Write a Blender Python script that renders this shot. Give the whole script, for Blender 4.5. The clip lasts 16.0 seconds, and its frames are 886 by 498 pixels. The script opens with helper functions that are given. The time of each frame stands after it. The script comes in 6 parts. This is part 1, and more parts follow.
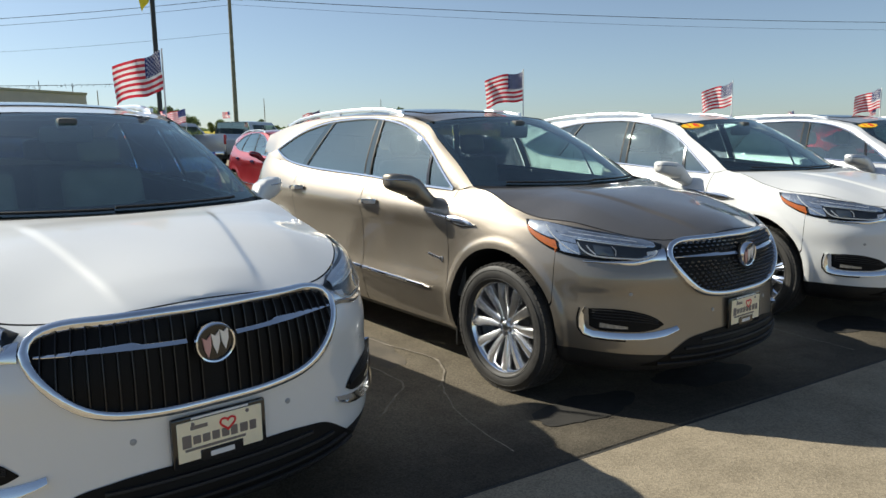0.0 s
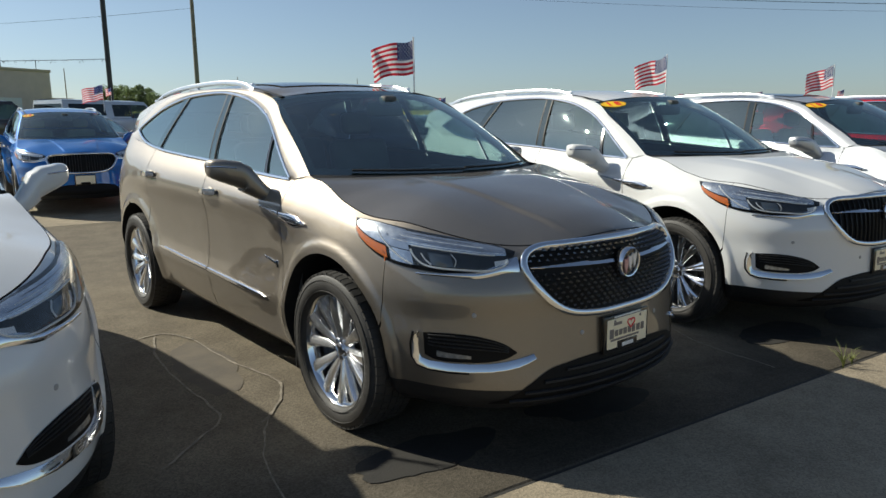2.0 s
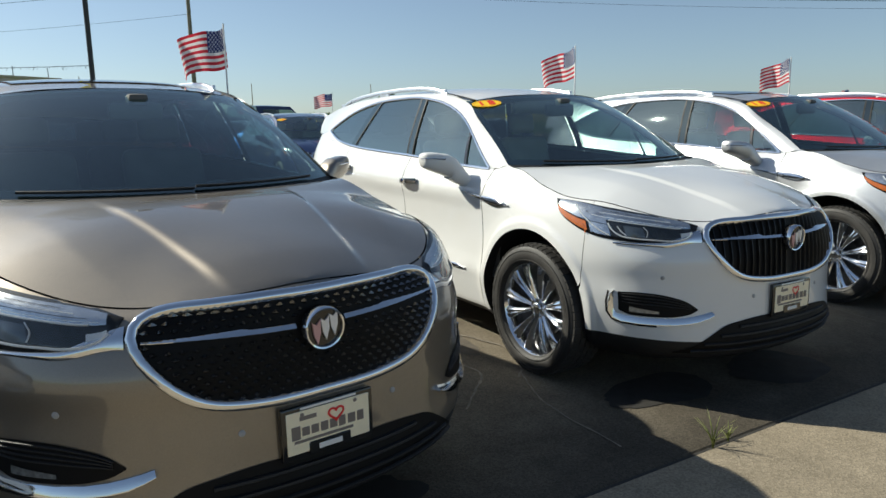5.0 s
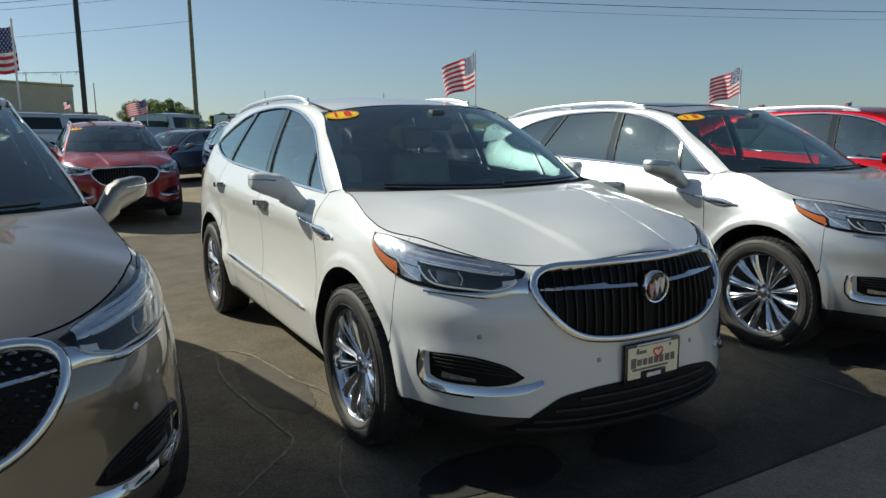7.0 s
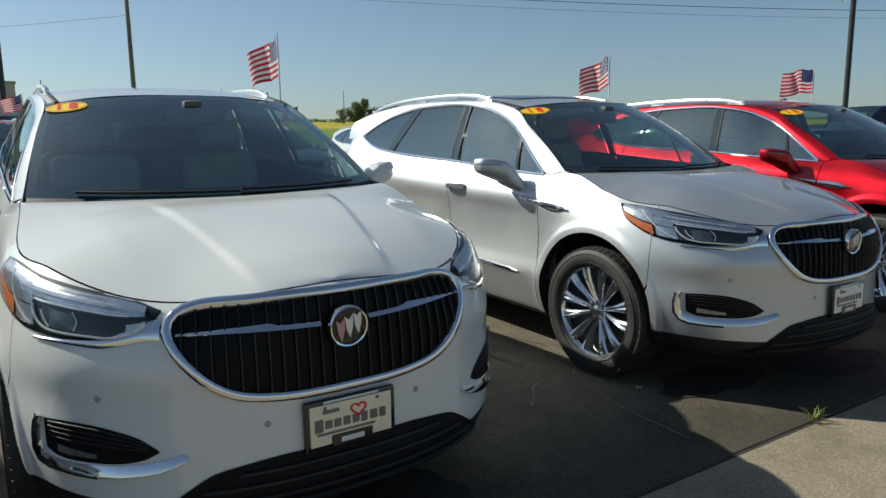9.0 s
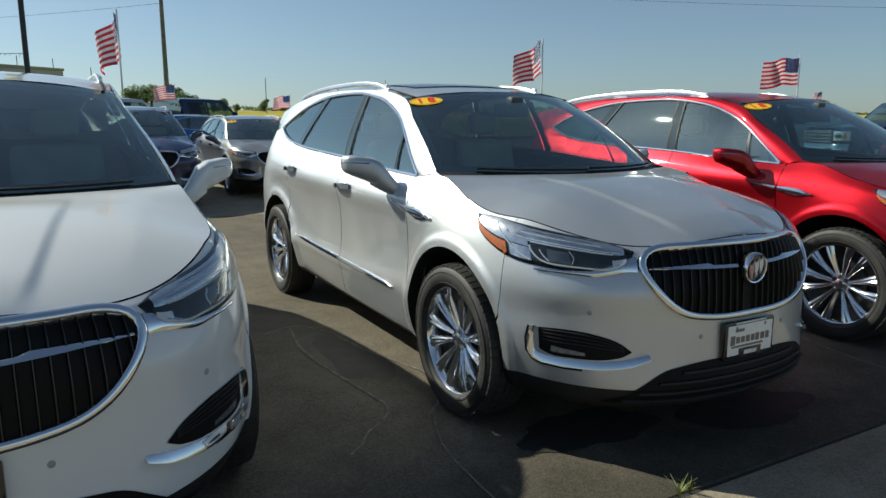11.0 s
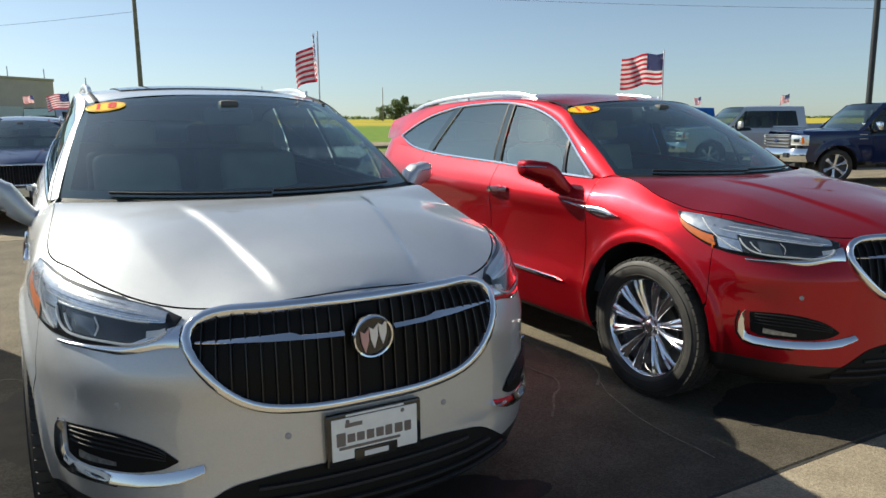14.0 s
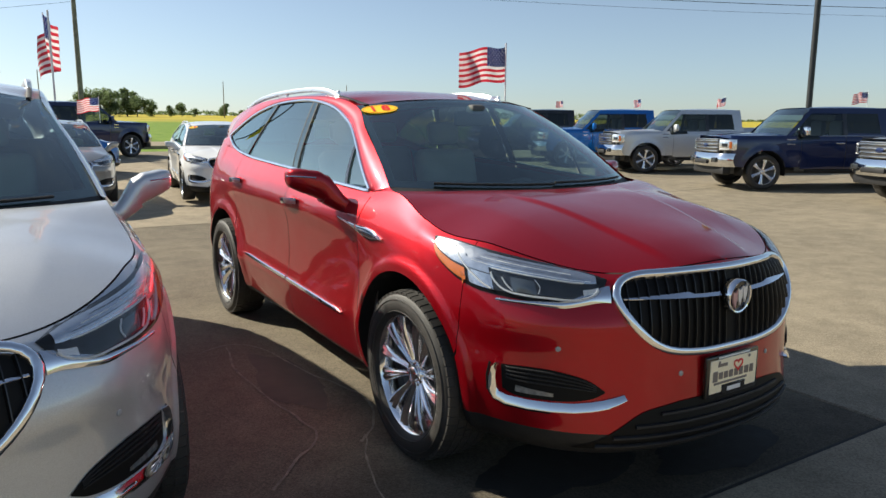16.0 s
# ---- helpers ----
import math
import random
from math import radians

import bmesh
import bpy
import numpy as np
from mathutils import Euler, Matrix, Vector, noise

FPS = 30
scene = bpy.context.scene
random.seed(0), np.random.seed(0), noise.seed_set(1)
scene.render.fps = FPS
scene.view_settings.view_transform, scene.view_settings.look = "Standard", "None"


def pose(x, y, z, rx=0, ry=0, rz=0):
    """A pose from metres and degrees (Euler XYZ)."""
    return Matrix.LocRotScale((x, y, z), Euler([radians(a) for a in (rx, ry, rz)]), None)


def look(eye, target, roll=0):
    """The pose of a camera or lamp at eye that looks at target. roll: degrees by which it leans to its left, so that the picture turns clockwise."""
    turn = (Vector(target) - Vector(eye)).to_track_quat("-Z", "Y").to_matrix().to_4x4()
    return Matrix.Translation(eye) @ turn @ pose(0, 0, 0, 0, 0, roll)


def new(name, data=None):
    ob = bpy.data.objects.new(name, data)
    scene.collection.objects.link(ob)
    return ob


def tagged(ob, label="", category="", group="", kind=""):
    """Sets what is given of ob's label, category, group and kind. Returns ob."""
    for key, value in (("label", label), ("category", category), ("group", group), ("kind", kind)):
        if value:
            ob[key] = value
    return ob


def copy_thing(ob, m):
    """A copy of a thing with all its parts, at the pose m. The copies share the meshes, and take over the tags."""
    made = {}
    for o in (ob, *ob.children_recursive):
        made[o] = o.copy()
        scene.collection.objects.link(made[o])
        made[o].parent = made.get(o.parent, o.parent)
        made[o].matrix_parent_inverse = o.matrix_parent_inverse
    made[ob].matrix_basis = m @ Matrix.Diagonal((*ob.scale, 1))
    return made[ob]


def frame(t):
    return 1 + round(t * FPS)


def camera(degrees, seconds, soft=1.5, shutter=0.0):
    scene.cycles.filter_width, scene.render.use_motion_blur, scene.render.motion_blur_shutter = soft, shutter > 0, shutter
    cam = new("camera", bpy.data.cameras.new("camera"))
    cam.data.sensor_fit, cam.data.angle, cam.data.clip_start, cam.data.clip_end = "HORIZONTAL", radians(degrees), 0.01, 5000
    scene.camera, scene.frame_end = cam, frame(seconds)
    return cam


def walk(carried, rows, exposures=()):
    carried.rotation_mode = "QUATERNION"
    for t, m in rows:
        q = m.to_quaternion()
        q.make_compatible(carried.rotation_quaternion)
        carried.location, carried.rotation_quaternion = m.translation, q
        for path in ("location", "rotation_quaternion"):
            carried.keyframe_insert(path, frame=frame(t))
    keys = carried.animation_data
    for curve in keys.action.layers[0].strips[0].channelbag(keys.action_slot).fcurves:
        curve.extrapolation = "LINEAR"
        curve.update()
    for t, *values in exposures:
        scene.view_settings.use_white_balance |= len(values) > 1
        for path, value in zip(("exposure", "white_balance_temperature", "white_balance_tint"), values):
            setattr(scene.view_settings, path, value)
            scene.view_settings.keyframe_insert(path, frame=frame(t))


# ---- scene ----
# ------------------------------------------------------------ camera and walk
cam = camera(64.9, 16.0)
PATH = [
    (0.0, pose(-6.196, -5.128, 1.502, 81.28, 0.85, -31.28)),
    (0.5, pose(-5.844, -5.100, 1.505, 81.04, 0.49, -31.89)),
    (1.0, pose(-5.580, -5.001, 1.492, 81.33, 0.91, -31.67)),
    (1.5, pose(-5.354, -4.841, 1.497, 80.55, -0.13, -34.35)),
    (2.0, pose(-5.100, -4.846, 1.484, 79.71, 0.63, -32.87)),
    (2.5, pose(-4.833, -4.897, 1.493, 79.87, 0.47, -31.13)),
    (3.0, pose(-4.641, -4.834, 1.464, 79.49, 0.16, -29.42)),
    (3.5, pose(-4.397, -4.688, 1.484, 80.11, 0.40, -33.24)),
    (4.0, pose(-4.103, -4.693, 1.477, 80.26, 0.98, -32.90)),
    (6.5, pose(-2.536, -4.657, 1.452, 80.08, 0.03, -29.60)),
    (7.0, pose(-2.213, -4.591, 1.485, 80.85, 0.55, -30.04)),
    (7.5, pose(-1.844, -4.607, 1.472, 80.40, -0.11, -29.27)),
    (8.0, pose(-1.567, -4.592, 1.466, 80.01, 0.99, -29.98)),
    (8.5, pose(-1.254, -4.526, 1.475, 80.57, 0.37, -32.43)),
    (9.0, pose(-0.928, -4.566, 1.465, 80.62, 0.74, -32.87)),
    (11.5, pose(0.644, -4.566, 1.475, 79.81, -0.06, -28.79)),
    (12.0, pose(0.950, -4.495, 1.474, 79.72, 0.21, -35.73)),
    (12.5, pose(1.276, -4.572, 1.491, 79.58, 0.69, -36.82)),
    (13.0, pose(1.550, -4.592, 1.486, 79.81, 1.22, -33.84)),
    (13.5, pose(1.859, -4.486, 1.487, 80.25, -1.30, -32.87)),
    (14.0, pose(2.197, -4.561, 1.481, 80.46, 0.56, -28.90)),
    (14.5, pose(2.534, -4.550, 1.492, 80.12, -0.03, -27.48)),
    (15.0, pose(2.875, -4.466, 1.490, 79.92, -1.50, -31.14)),
    (15.5, pose(3.190, -4.448, 1.476, 80.52, 0.39, -32.78)),
    (16.0, pose(3.543, -4.497, 1.500, 80.37, -0.20, -31.42)),
]
walk(cam, PATH, [(0.0, 0.64, 6150, 5), (1.0, 0.46, 6130, 4), (2.0, 0.39, 6110, 4), (3.0, 0.49, 6110, 4), (4.0, 0.64, 6110, 4), (6.5, 0.22, 6030, 1), (8.0, 0.18, 6020, 1), (9.0, 0.22, 6000, 1), (11.5, 0.27, 5930, -1), (12.3, 0.44, 5950, -1), (13.0, 0.69, 6120, 2), (14.5, 0.74, 6270, 4), (16.0, 0.82, 6380, 6)])

# ------------------------------------------------------------ world, sun, exposure
SUN_TO = Vector((-0.84, 1.11, 1.0)).normalized()
world = bpy.data.worlds.new("clear_morning_sky")
scene.world = world
world.use_nodes = True
wn = world.node_tree
sky = wn.nodes.new("ShaderNodeTexSky")
sky.sky_type = 'NISHITA'
sky.sun_disc = False
sky.sun_elevation = math.asin(SUN_TO.z)
sky.sun_rotation = math.atan2(SUN_TO.x, SUN_TO.y)
sky.air_density, sky.dust_density, sky.ozone_density = 0.9, 0.5, 3.2
haze = wn.nodes.new("ShaderNodeHueSaturation")  # thin morning haze greys the blue
haze.inputs["Saturation"].default_value = 0.78
wn.links.new(sky.outputs[0], haze.inputs["Color"])
wn.links.new(haze.outputs[0], wn.nodes["Background"].inputs[0])
wn.nodes["Background"].inputs[1].default_value = 0.069
sun = new("sun", bpy.data.lights.new("sun", "SUN"))
sun.data.energy, sun.data.angle, sun.data.color = 5.0, radians(0.55), (1.0, 0.90, 0.75)
sun.matrix_world = look(SUN_TO * 60, (0, 0, 0))


# ------------------------------------------------------------ materials
def nodes_of(name):
    m = bpy.data.materials.new(name)
    m.use_nodes = True
    nt = m.node_tree
    return m, nt, nt.nodes["Principled BSDF"]


def ramp_between(nt, fac, a, b):
    mix = nt.nodes.new("ShaderNodeMix")
    mix.data_type = 'RGBA'
    nt.links.new(fac, mix.inputs[0])
    mix.inputs[6].default_value, mix.inputs[7].default_value = (*a, 1), (*b, 1)
    return mix.outputs[2]


def noise_tex(nt, scale, detail=4.0, rough=0.55, coord="Object"):
    tc = nt.nodes.new("ShaderNodeTexCoord")
    n = nt.nodes.new("ShaderNodeTexNoise")
    n.inputs["Scale"].default_value, n.inputs["Detail"].default_value, n.inputs["Roughness"].default_value = scale, detail, rough
    nt.links.new(tc.outputs[coord], n.inputs["Vector"])
    return n.outputs[0]


def span(nt, sock, lo, hi, a, b):
    r = nt.nodes.new("ShaderNodeMapRange")
    r.inputs[1].default_value, r.inputs[2].default_value, r.inputs[3].default_value, r.inputs[4].default_value = lo, hi, a, b
    nt.links.new(sock, r.inputs[0])
    return r.outputs[0]


def bump(nt, bsdf, height, strength, dist=0.01, into="Normal"):
    b = nt.nodes.new("ShaderNodeBump")
    b.inputs["Strength"].default_value, b.inputs["Distance"].default_value = strength, dist
    nt.links.new(height, b.inputs["Height"])
    nt.links.new(b.outputs[0], bsdf.inputs[into])


def mat(name, color, rough=0.5, metal=0.0, coat=0.0, vary=0.0, vscale=6.0, grain=0.0, gscale=80.0):
    """A plain surface with broad variation of tone and gloss, and fine relief."""
    m, nt, p = nodes_of(name)
    p.inputs["Roughness"].default_value, p.inputs["Metallic"].default_value = rough, metal
    p.inputs["Coat Weight"].default_value, p.inputs["Coat Roughness"].default_value = coat, 0.03
    p.inputs["Base Color"].default_value = (*color, 1)
    if vary:
        n = noise_tex(nt, vscale)
        lo = tuple(c * (1 - vary) for c in color)
        hi = tuple(min(1, c * (1 + vary)) for c in color)
        nt.links.new(ramp_between(nt, span(nt, n, 0.3, 0.7, 0, 1), lo, hi), p.inputs["Base Color"])
        nt.links.new(span(nt, n, 0.3, 0.7, rough * (1 - vary * 0.5), min(1, rough * (1 + vary * 0.5))), p.inputs["Roughness"])
    if grain:
        bump(nt, p, noise_tex(nt, gscale, 2.0), grain, 0.004)
    return m


def car_paint(name, color, metal, rough=0.34, dust=0.02, coat=1.0, ior=1.6):
    """Base coat with fine flakes under a clear coat, with a light film of dust."""
    m, nt, p = nodes_of(name)
    p.inputs["Metallic"].default_value = metal
    p.inputs["Coat Weight"].default_value, p.inputs["Coat Roughness"].default_value, p.inputs["Coat IOR"].default_value = coat, 0.022, ior
    p.inputs["Specular IOR Level"].default_value = 0.12
    tc = nt.nodes.new("ShaderNodeTexCoord")
    v = nt.nodes.new("ShaderNodeTexVoronoi")
    v.inputs["Scale"].default_value = 900.0
    nt.links.new(tc.outputs["Object"], v.inputs["Vector"])
    sep = nt.nodes.new("ShaderNodeSeparateColor")
    nt.links.new(v.outputs["Color"], sep.inputs[0])
    flake = ramp_between(nt, sep.outputs[0], tuple(c * (1 - 0.16 * metal) for c in color), tuple(min(1, c * (1 + 0.16 * metal)) for c in color))
    n = noise_tex(nt, 2.2, 5.0, 0.65)
    mix = nt.nodes.new("ShaderNodeMix")
    mix.data_type = 'RGBA'
    nt.links.new(span(nt, n, 0.45, 0.75, 0.0, dust * 4), mix.inputs[0])
    nt.links.new(flake, mix.inputs[6])
    mix.inputs[7].default_value = (0.42, 0.38, 0.32, 1)
    nt.links.new(mix.outputs[2], p.inputs["Base Color"])
    nt.links.new(span(nt, n, 0.35, 0.75, rough, rough + 0.10), p.inputs["Roughness"])
    return m


def glass(name, tint, gloss=1.0, f0=0.10, cool=1.0):
    """A thin pane: light passes straight through, tinted, and the sky mirrors in it."""
    m = bpy.data.materials.new(name)
    m.use_nodes = True
    nt = m.node_tree
    nt.nodes.remove(nt.nodes["Principled BSDF"])
    out = nt.nodes["Material Output"]
    tr, gl, mx, lw, pw, ad = (nt.nodes.new("ShaderNode" + k) for k in ("BsdfTransparent", "BsdfGlossy", "MixShader", "LayerWeight", "Math", "Math"))
    tr.inputs[0].default_value = (*tint, 1)
    gl.inputs[0].default_value, gl.inputs[1].default_value = (gloss * cool, gloss, gloss * 0.97, 1), 0.012
    lw.inputs[0].default_value = 0.5
    pw.operation, ad.operation = 'POWER', 'MULTIPLY_ADD'
    nt.links.new(lw.outputs["Facing"], pw.inputs[0])
    pw.inputs[1].default_value = 4.0
    nt.links.new(pw.outputs[0], ad.inputs[0])
    ad.inputs[1].default_value, ad.inputs[2].default_value = 1.0 - f0, f0
    nt.links.new(ad.outputs[0], mx.inputs[0])
    nt.links.new(tr.outputs[0], mx.inputs[1])
    nt.links.new(gl.outputs[0], mx.inputs[2])
    nt.links.new(mx.outputs[0], out.inputs[0])
    return m


WHITE = car_paint("white_paint", (0.74, 0.74, 0.73), 0.0, 0.30, 0.012, 1.0, 1.65)
BRONZE = car_paint("bronze_metallic_paint", (0.245, 0.215, 0.177), 0.90, 0.46, 0.010, 1.0, 1.75)
SILVER = car_paint("silver_metallic_paint", (0.575, 0.588, 0.605), 0.80, 0.46, 0.014, 1.0, 1.75)
RED = car_paint("red_metallic_paint", (0.36, 0.0012, 0.0085), 0.72, 0.34, 0.0, 0.9, 1.5)
BLUE = car_paint("bright_blue_paint", (0.0008, 0.115, 0.42), 0.35, 0.36, 0.0)
DARKRED = car_paint("dark_red_paint", (0.24, 0.006, 0.014), 0.3, 0.45, 0.004)
NAVY = car_paint("navy_paint", (0.004, 0.014, 0.070), 0.1, 0.30, 0.0)
BLACK = car_paint("black_paint", (0.012, 0.013, 0.015), 0.2)
GREY = car_paint("grey_metallic_paint", (0.24, 0.235, 0.225), 0.6)
CHROME = mat("chrome", (0.80, 0.81, 0.83), 0.07, 1.0, vary=0.04, vscale=9)
ALLOY = mat("polished_alloy", (0.93, 0.93, 0.94), 0.11, 1.0, vary=0.05, vscale=14)
ALLOY_SATIN = mat("satin_alloy", (0.86, 0.86, 0.87), 0.24, 0.92, vary=0.06, vscale=14)
ALLOY_DARK = mat("dark_alloy_pocket", (0.06, 0.062, 0.066), 0.38, 0.6, vary=0.2, vscale=20)
GLOSS_BLACK = mat("gloss_black_plastic", (0.010, 0.010, 0.011), 0.12, 0, 0.6, vary=0.15)
PLASTIC = mat("black_grained_plastic", (0.010, 0.010, 0.011), 0.6, vary=0.25, vscale=12, grain=0.25, gscale=500)
LINER = mat("wheel_well_felt", (0.010, 0.010, 0.010), 0.9, vary=0.3, vscale=15)
RUBBER = mat("tyre_rubber", (0.032, 0.030, 0.028), 0.62, vary=0.3, vscale=10, grain=0.2, gscale=260)
CABIN = mat("dark_cabin_trim", (0.11, 0.108, 0.104), 0.7, vary=0.2, grain=0.1, gscale=300)
SEAT_DARK = mat("dark_seat_leather", (0.10, 0.095, 0.09), 0.5, vary=0.15, grain=0.1, gscale=200)
SEAT_LIGHT = mat("shale_seat_leather", (0.44, 0.41, 0.37), 0.5, vary=0.1, grain=0.1, gscale=200)
HEADLINER = mat("grey_headliner", (0.50, 0.48, 0.45), 0.9, vary=0.08)
PANE = glass("windscreen_glass", (0.64, 0.81, 0.76), 1.0, 0.21, 0.92)
PANE_SIDE = glass("side_glass", (0.56, 0.70, 0.68), 1.0, 0.27, 0.85)
PANE_DARK = glass("privacy_glass", (0.10, 0.11, 0.13), 1.0, 0.24, 0.85)
PILLAR_BLACK = glass("gloss_black_pillar", (0.004, 0.004, 0.004), 1.0, 0.17, 0.85)
PANE_TRUCK = glass("truck_side_glass", (0.30, 0.36, 0.36), 1.0, 0.06, 0.9)
PANE_TRUCK_DARK = glass("truck_privacy_glass", (0.04, 0.045, 0.05), 1.0, 0.06, 0.9)
LENS = glass("clear_lens", (0.86, 0.87, 0.88), 0.8, 0.055)
AMBER = mat("amber_reflector", (0.66, 0.15, 0.008), 0.5, 0, 0.0, vary=0.15, vscale=60)
TAIL_RED = mat("red_lamp_lens", (0.42, 0.012, 0.015), 0.2, 0, 0.8, vary=0.1)
RAIL = mat("satin_aluminium", (0.72, 0.72, 0.73), 0.28, 0.9, vary=0.05)
LAMP_SILVER = mat("lamp_reflector", (0.84, 0.86, 0.90), 0.22, 0.90, vary=0.15, vscale=40)
LAMP_WHITE = mat("lamp_light_guide", (0.80, 0.82, 0.84), 0.25, 0, 0.5)
YELLOW = mat("yellow_sticker", (0.90, 0.60, 0.02), 0.4, vary=0.04)
RED_INK = mat("red_print", (0.72, 0.02, 0.02), 0.4, vary=0.05)
CREAM = mat("cream_dealer_plate", (0.93, 0.83, 0.60), 0.35, 0, 0.3, vary=0.05, vscale=20)
PLATE_WHITE = mat("white_dealer_plate", (0.88, 0.88, 0.85), 0.3, 0, 0.3, vary=0.05, vscale=20)
INK = mat("dark_print", (0.20, 0.17, 0.15), 0.5, vary=0.1)
PRINT_WHITE = mat("white_print", (0.75, 0.75, 0.74), 0.5, vary=0.05)


def thin_cloth(name, color):
    """Light woven cloth that lets the sun shine through."""
    m, nt, p = nodes_of(name)
    n = noise_tex(nt, 30.0, 3.0)
    tone = ramp_between(nt, span(nt, n, 0.3, 0.7, 0, 1), tuple(c * 0.9 for c in color), tuple(min(1, c * 1.1) for c in color))
    nt.links.new(tone, p.inputs["Base Color"])
    p.inputs["Roughness"].default_value = 0.85
    tr, mx = nt.nodes.new("ShaderNodeBsdfTranslucent"), nt.nodes.new("ShaderNodeMixShader")
    nt.links.new(tone, tr.inputs[0])
    mx.inputs[0].default_value = 0.45
    nt.links.new(p.outputs[0], mx.inputs[1])
    nt.links.new(tr.outputs[0], mx.inputs[2])
    nt.links.new(mx.outputs[0], nt.nodes["Material Output"].inputs[0])
    return m


FLAG_RED = thin_cloth("flag_red_cloth", (0.52, 0.03, 0.05))
FLAG_WHITE = thin_cloth("flag_white_cloth", (0.76, 0.75, 0.74))
FLAG_BLUE = thin_cloth("flag_blue_cloth", (0.03, 0.045, 0.16))
POLE_WHITE = mat("white_plastic_pole", (0.75, 0.75, 0.74), 0.4, vary=0.05)


# ------------------------------------------------------------ mesh helpers
def finish(name, bm, material, smooth=True):
    me = bpy.data.meshes.new(name)
    bm.to_mesh(me)
    bm.free()
    if smooth:
        me.shade_smooth()
        me.set_sharp_from_angle(angle=radians(40))
    me.materials.append(material)
    return me


def part(name, bm, material, parent, label="", smooth=True):
    """Links a bmesh as one mesh object under a thing or a part."""
    ob = new(name, finish(name, bm, material, smooth))
    ob.parent = parent
    return tagged(ob, label)


def share(name, me, parent, m=None, label=""):
    ob = new(name, me)
    ob.parent = parent
    if m is not None:
        ob.matrix_basis = m
    return tagged(ob, label)


def empty(name, label, category, group="", kind=""):
    ob = new(name)
    ob.empty_display_size = 0.2
    return tagged(ob, label, category, group, kind)


def spline(keys):
    """Smooth curve through short rows (t, a, b, ...): returns f(t) as an array."""
    k = np.array(sorted(keys), float)
    t, v = k[:, 0], k[:, 1:]
    d = np.diff(v, axis=0) / np.diff(t)[:, None]
    g = np.zeros_like(v)
    g[0], g[-1] = d[0], d[-1]
    for i in range(1, len(t) - 1):
        a, b = t[i] - t[i - 1], t[i + 1] - t[i]
        g[i] = (d[i - 1] * b + d[i] * a) / (a + b)

    def f(x):
        x = min(max(x, t[0]), t[-1])
        i = min(max(int(np.searchsorted(t, x)) - 1, 0), len(t) - 2)
        h = t[i + 1] - t[i]
        s = (x - t[i]) / h
        return ((2 * s**3 - 3 * s**2 + 1) * v[i] + (s**3 - 2 * s**2 + s) * h * g[i]
                + (3 * s**2 - 2 * s**3) * v[i + 1] + (s**3 - s**2) * h * g[i + 1])
    return f


def sheet(bm, nu, nv, f, flip=False):
    """A grid of quads over the unit square, placed by f(u, v)."""
    vs = [[bm.verts.new(f(i / nu, j / nv)) for j in range(nv + 1)] for i in range(nu + 1)]
    for i in range(nu):
        for j in range(nv):
            q = (vs[i][j], vs[i + 1][j], vs[i + 1][j + 1], vs[i][j + 1])
            if len({tuple(round(c, 6) for c in w.co) for w in q}) > 2:
                bm.faces.new(q[::-1] if flip else q)
    return vs


def outward(bm, way):
    """Turns an open sheet so that its faces look along way."""
    bm.normal_update()
    if sum(f.normal.dot(Vector(way)) for f in bm.faces) < 0:
        bmesh.ops.reverse_faces(bm, faces=bm.faces[:])


def sweep(bm, pts, ups, profile, closed=False, caps=True):
    """Sweeps a small closed profile (side, out) along points with given outward directions."""
    rings, n = [], len(pts)
    for i, (p, up) in enumerate(zip(pts, ups)):
        a = pts[(i - 1) % n] if closed or i else pts[i]
        b = pts[(i + 1) % n] if closed or i < n - 1 else pts[i]
        t = (Vector(b) - Vector(a)).normalized()
        o = Vector(up)
        o = (o - t * o.dot(t)).normalized()
        s = t.cross(o)
        prof = profile(i / max(1, n - 1)) if callable(profile) else profile
        rings.append([bm.verts.new(Vector(p) + s * x + o * y) for x, y in prof])
    m = len(rings[0])
    for i in range(n if closed else n - 1):
        r0, r1 = rings[i], rings[(i + 1) % n]
        for j in range(m):
            bm.faces.new((r0[j], r0[(j + 1) % m], r1[(j + 1) % m], r1[j]))
    if caps and not closed:
        bm.faces.new(rings[0])
        bm.faces.new(rings[-1][::-1])


def bead(w, h):
    """A rounded bar profile, w across and h proud."""
    return [(-w / 2, 0), (-w / 2, h * 0.55), (-w * 0.28, h), (w * 0.28, h), (w / 2, h * 0.55), (w / 2, 0)]


def wing_bar(w, s, side):
    """A ledge-shaped bar: bright face leaning up, undercut below; s tapers it."""
    w, h = w * s + 0.002, 0.010 + 0.014 * s
    rows = [(-w, 0), (-w, h * 0.5), (-w * 0.8, h * 0.62), (0.004, h), (0.006, h * 0.85), (0.006, 0)]
    return rows if side < 0 else [(-x, y) for x, y in rows[::-1]]


def ring_profile(r, n=8):
    return [(r * math.cos(2 * math.pi * k / n), r * math.sin(2 * math.pi * k / n)) for k in range(n)]


def tube(bm, pts, r, n=8, closed=False):
    up = [(0.02, 0.03, 1.0)] * len(pts) if abs((Vector(pts[-1]) - Vector(pts[0])).normalized().z) < 0.9 else [(1.0, 0.02, 0.0)] * len(pts)
    sweep(bm, pts, up, ring_profile(r, n), closed)


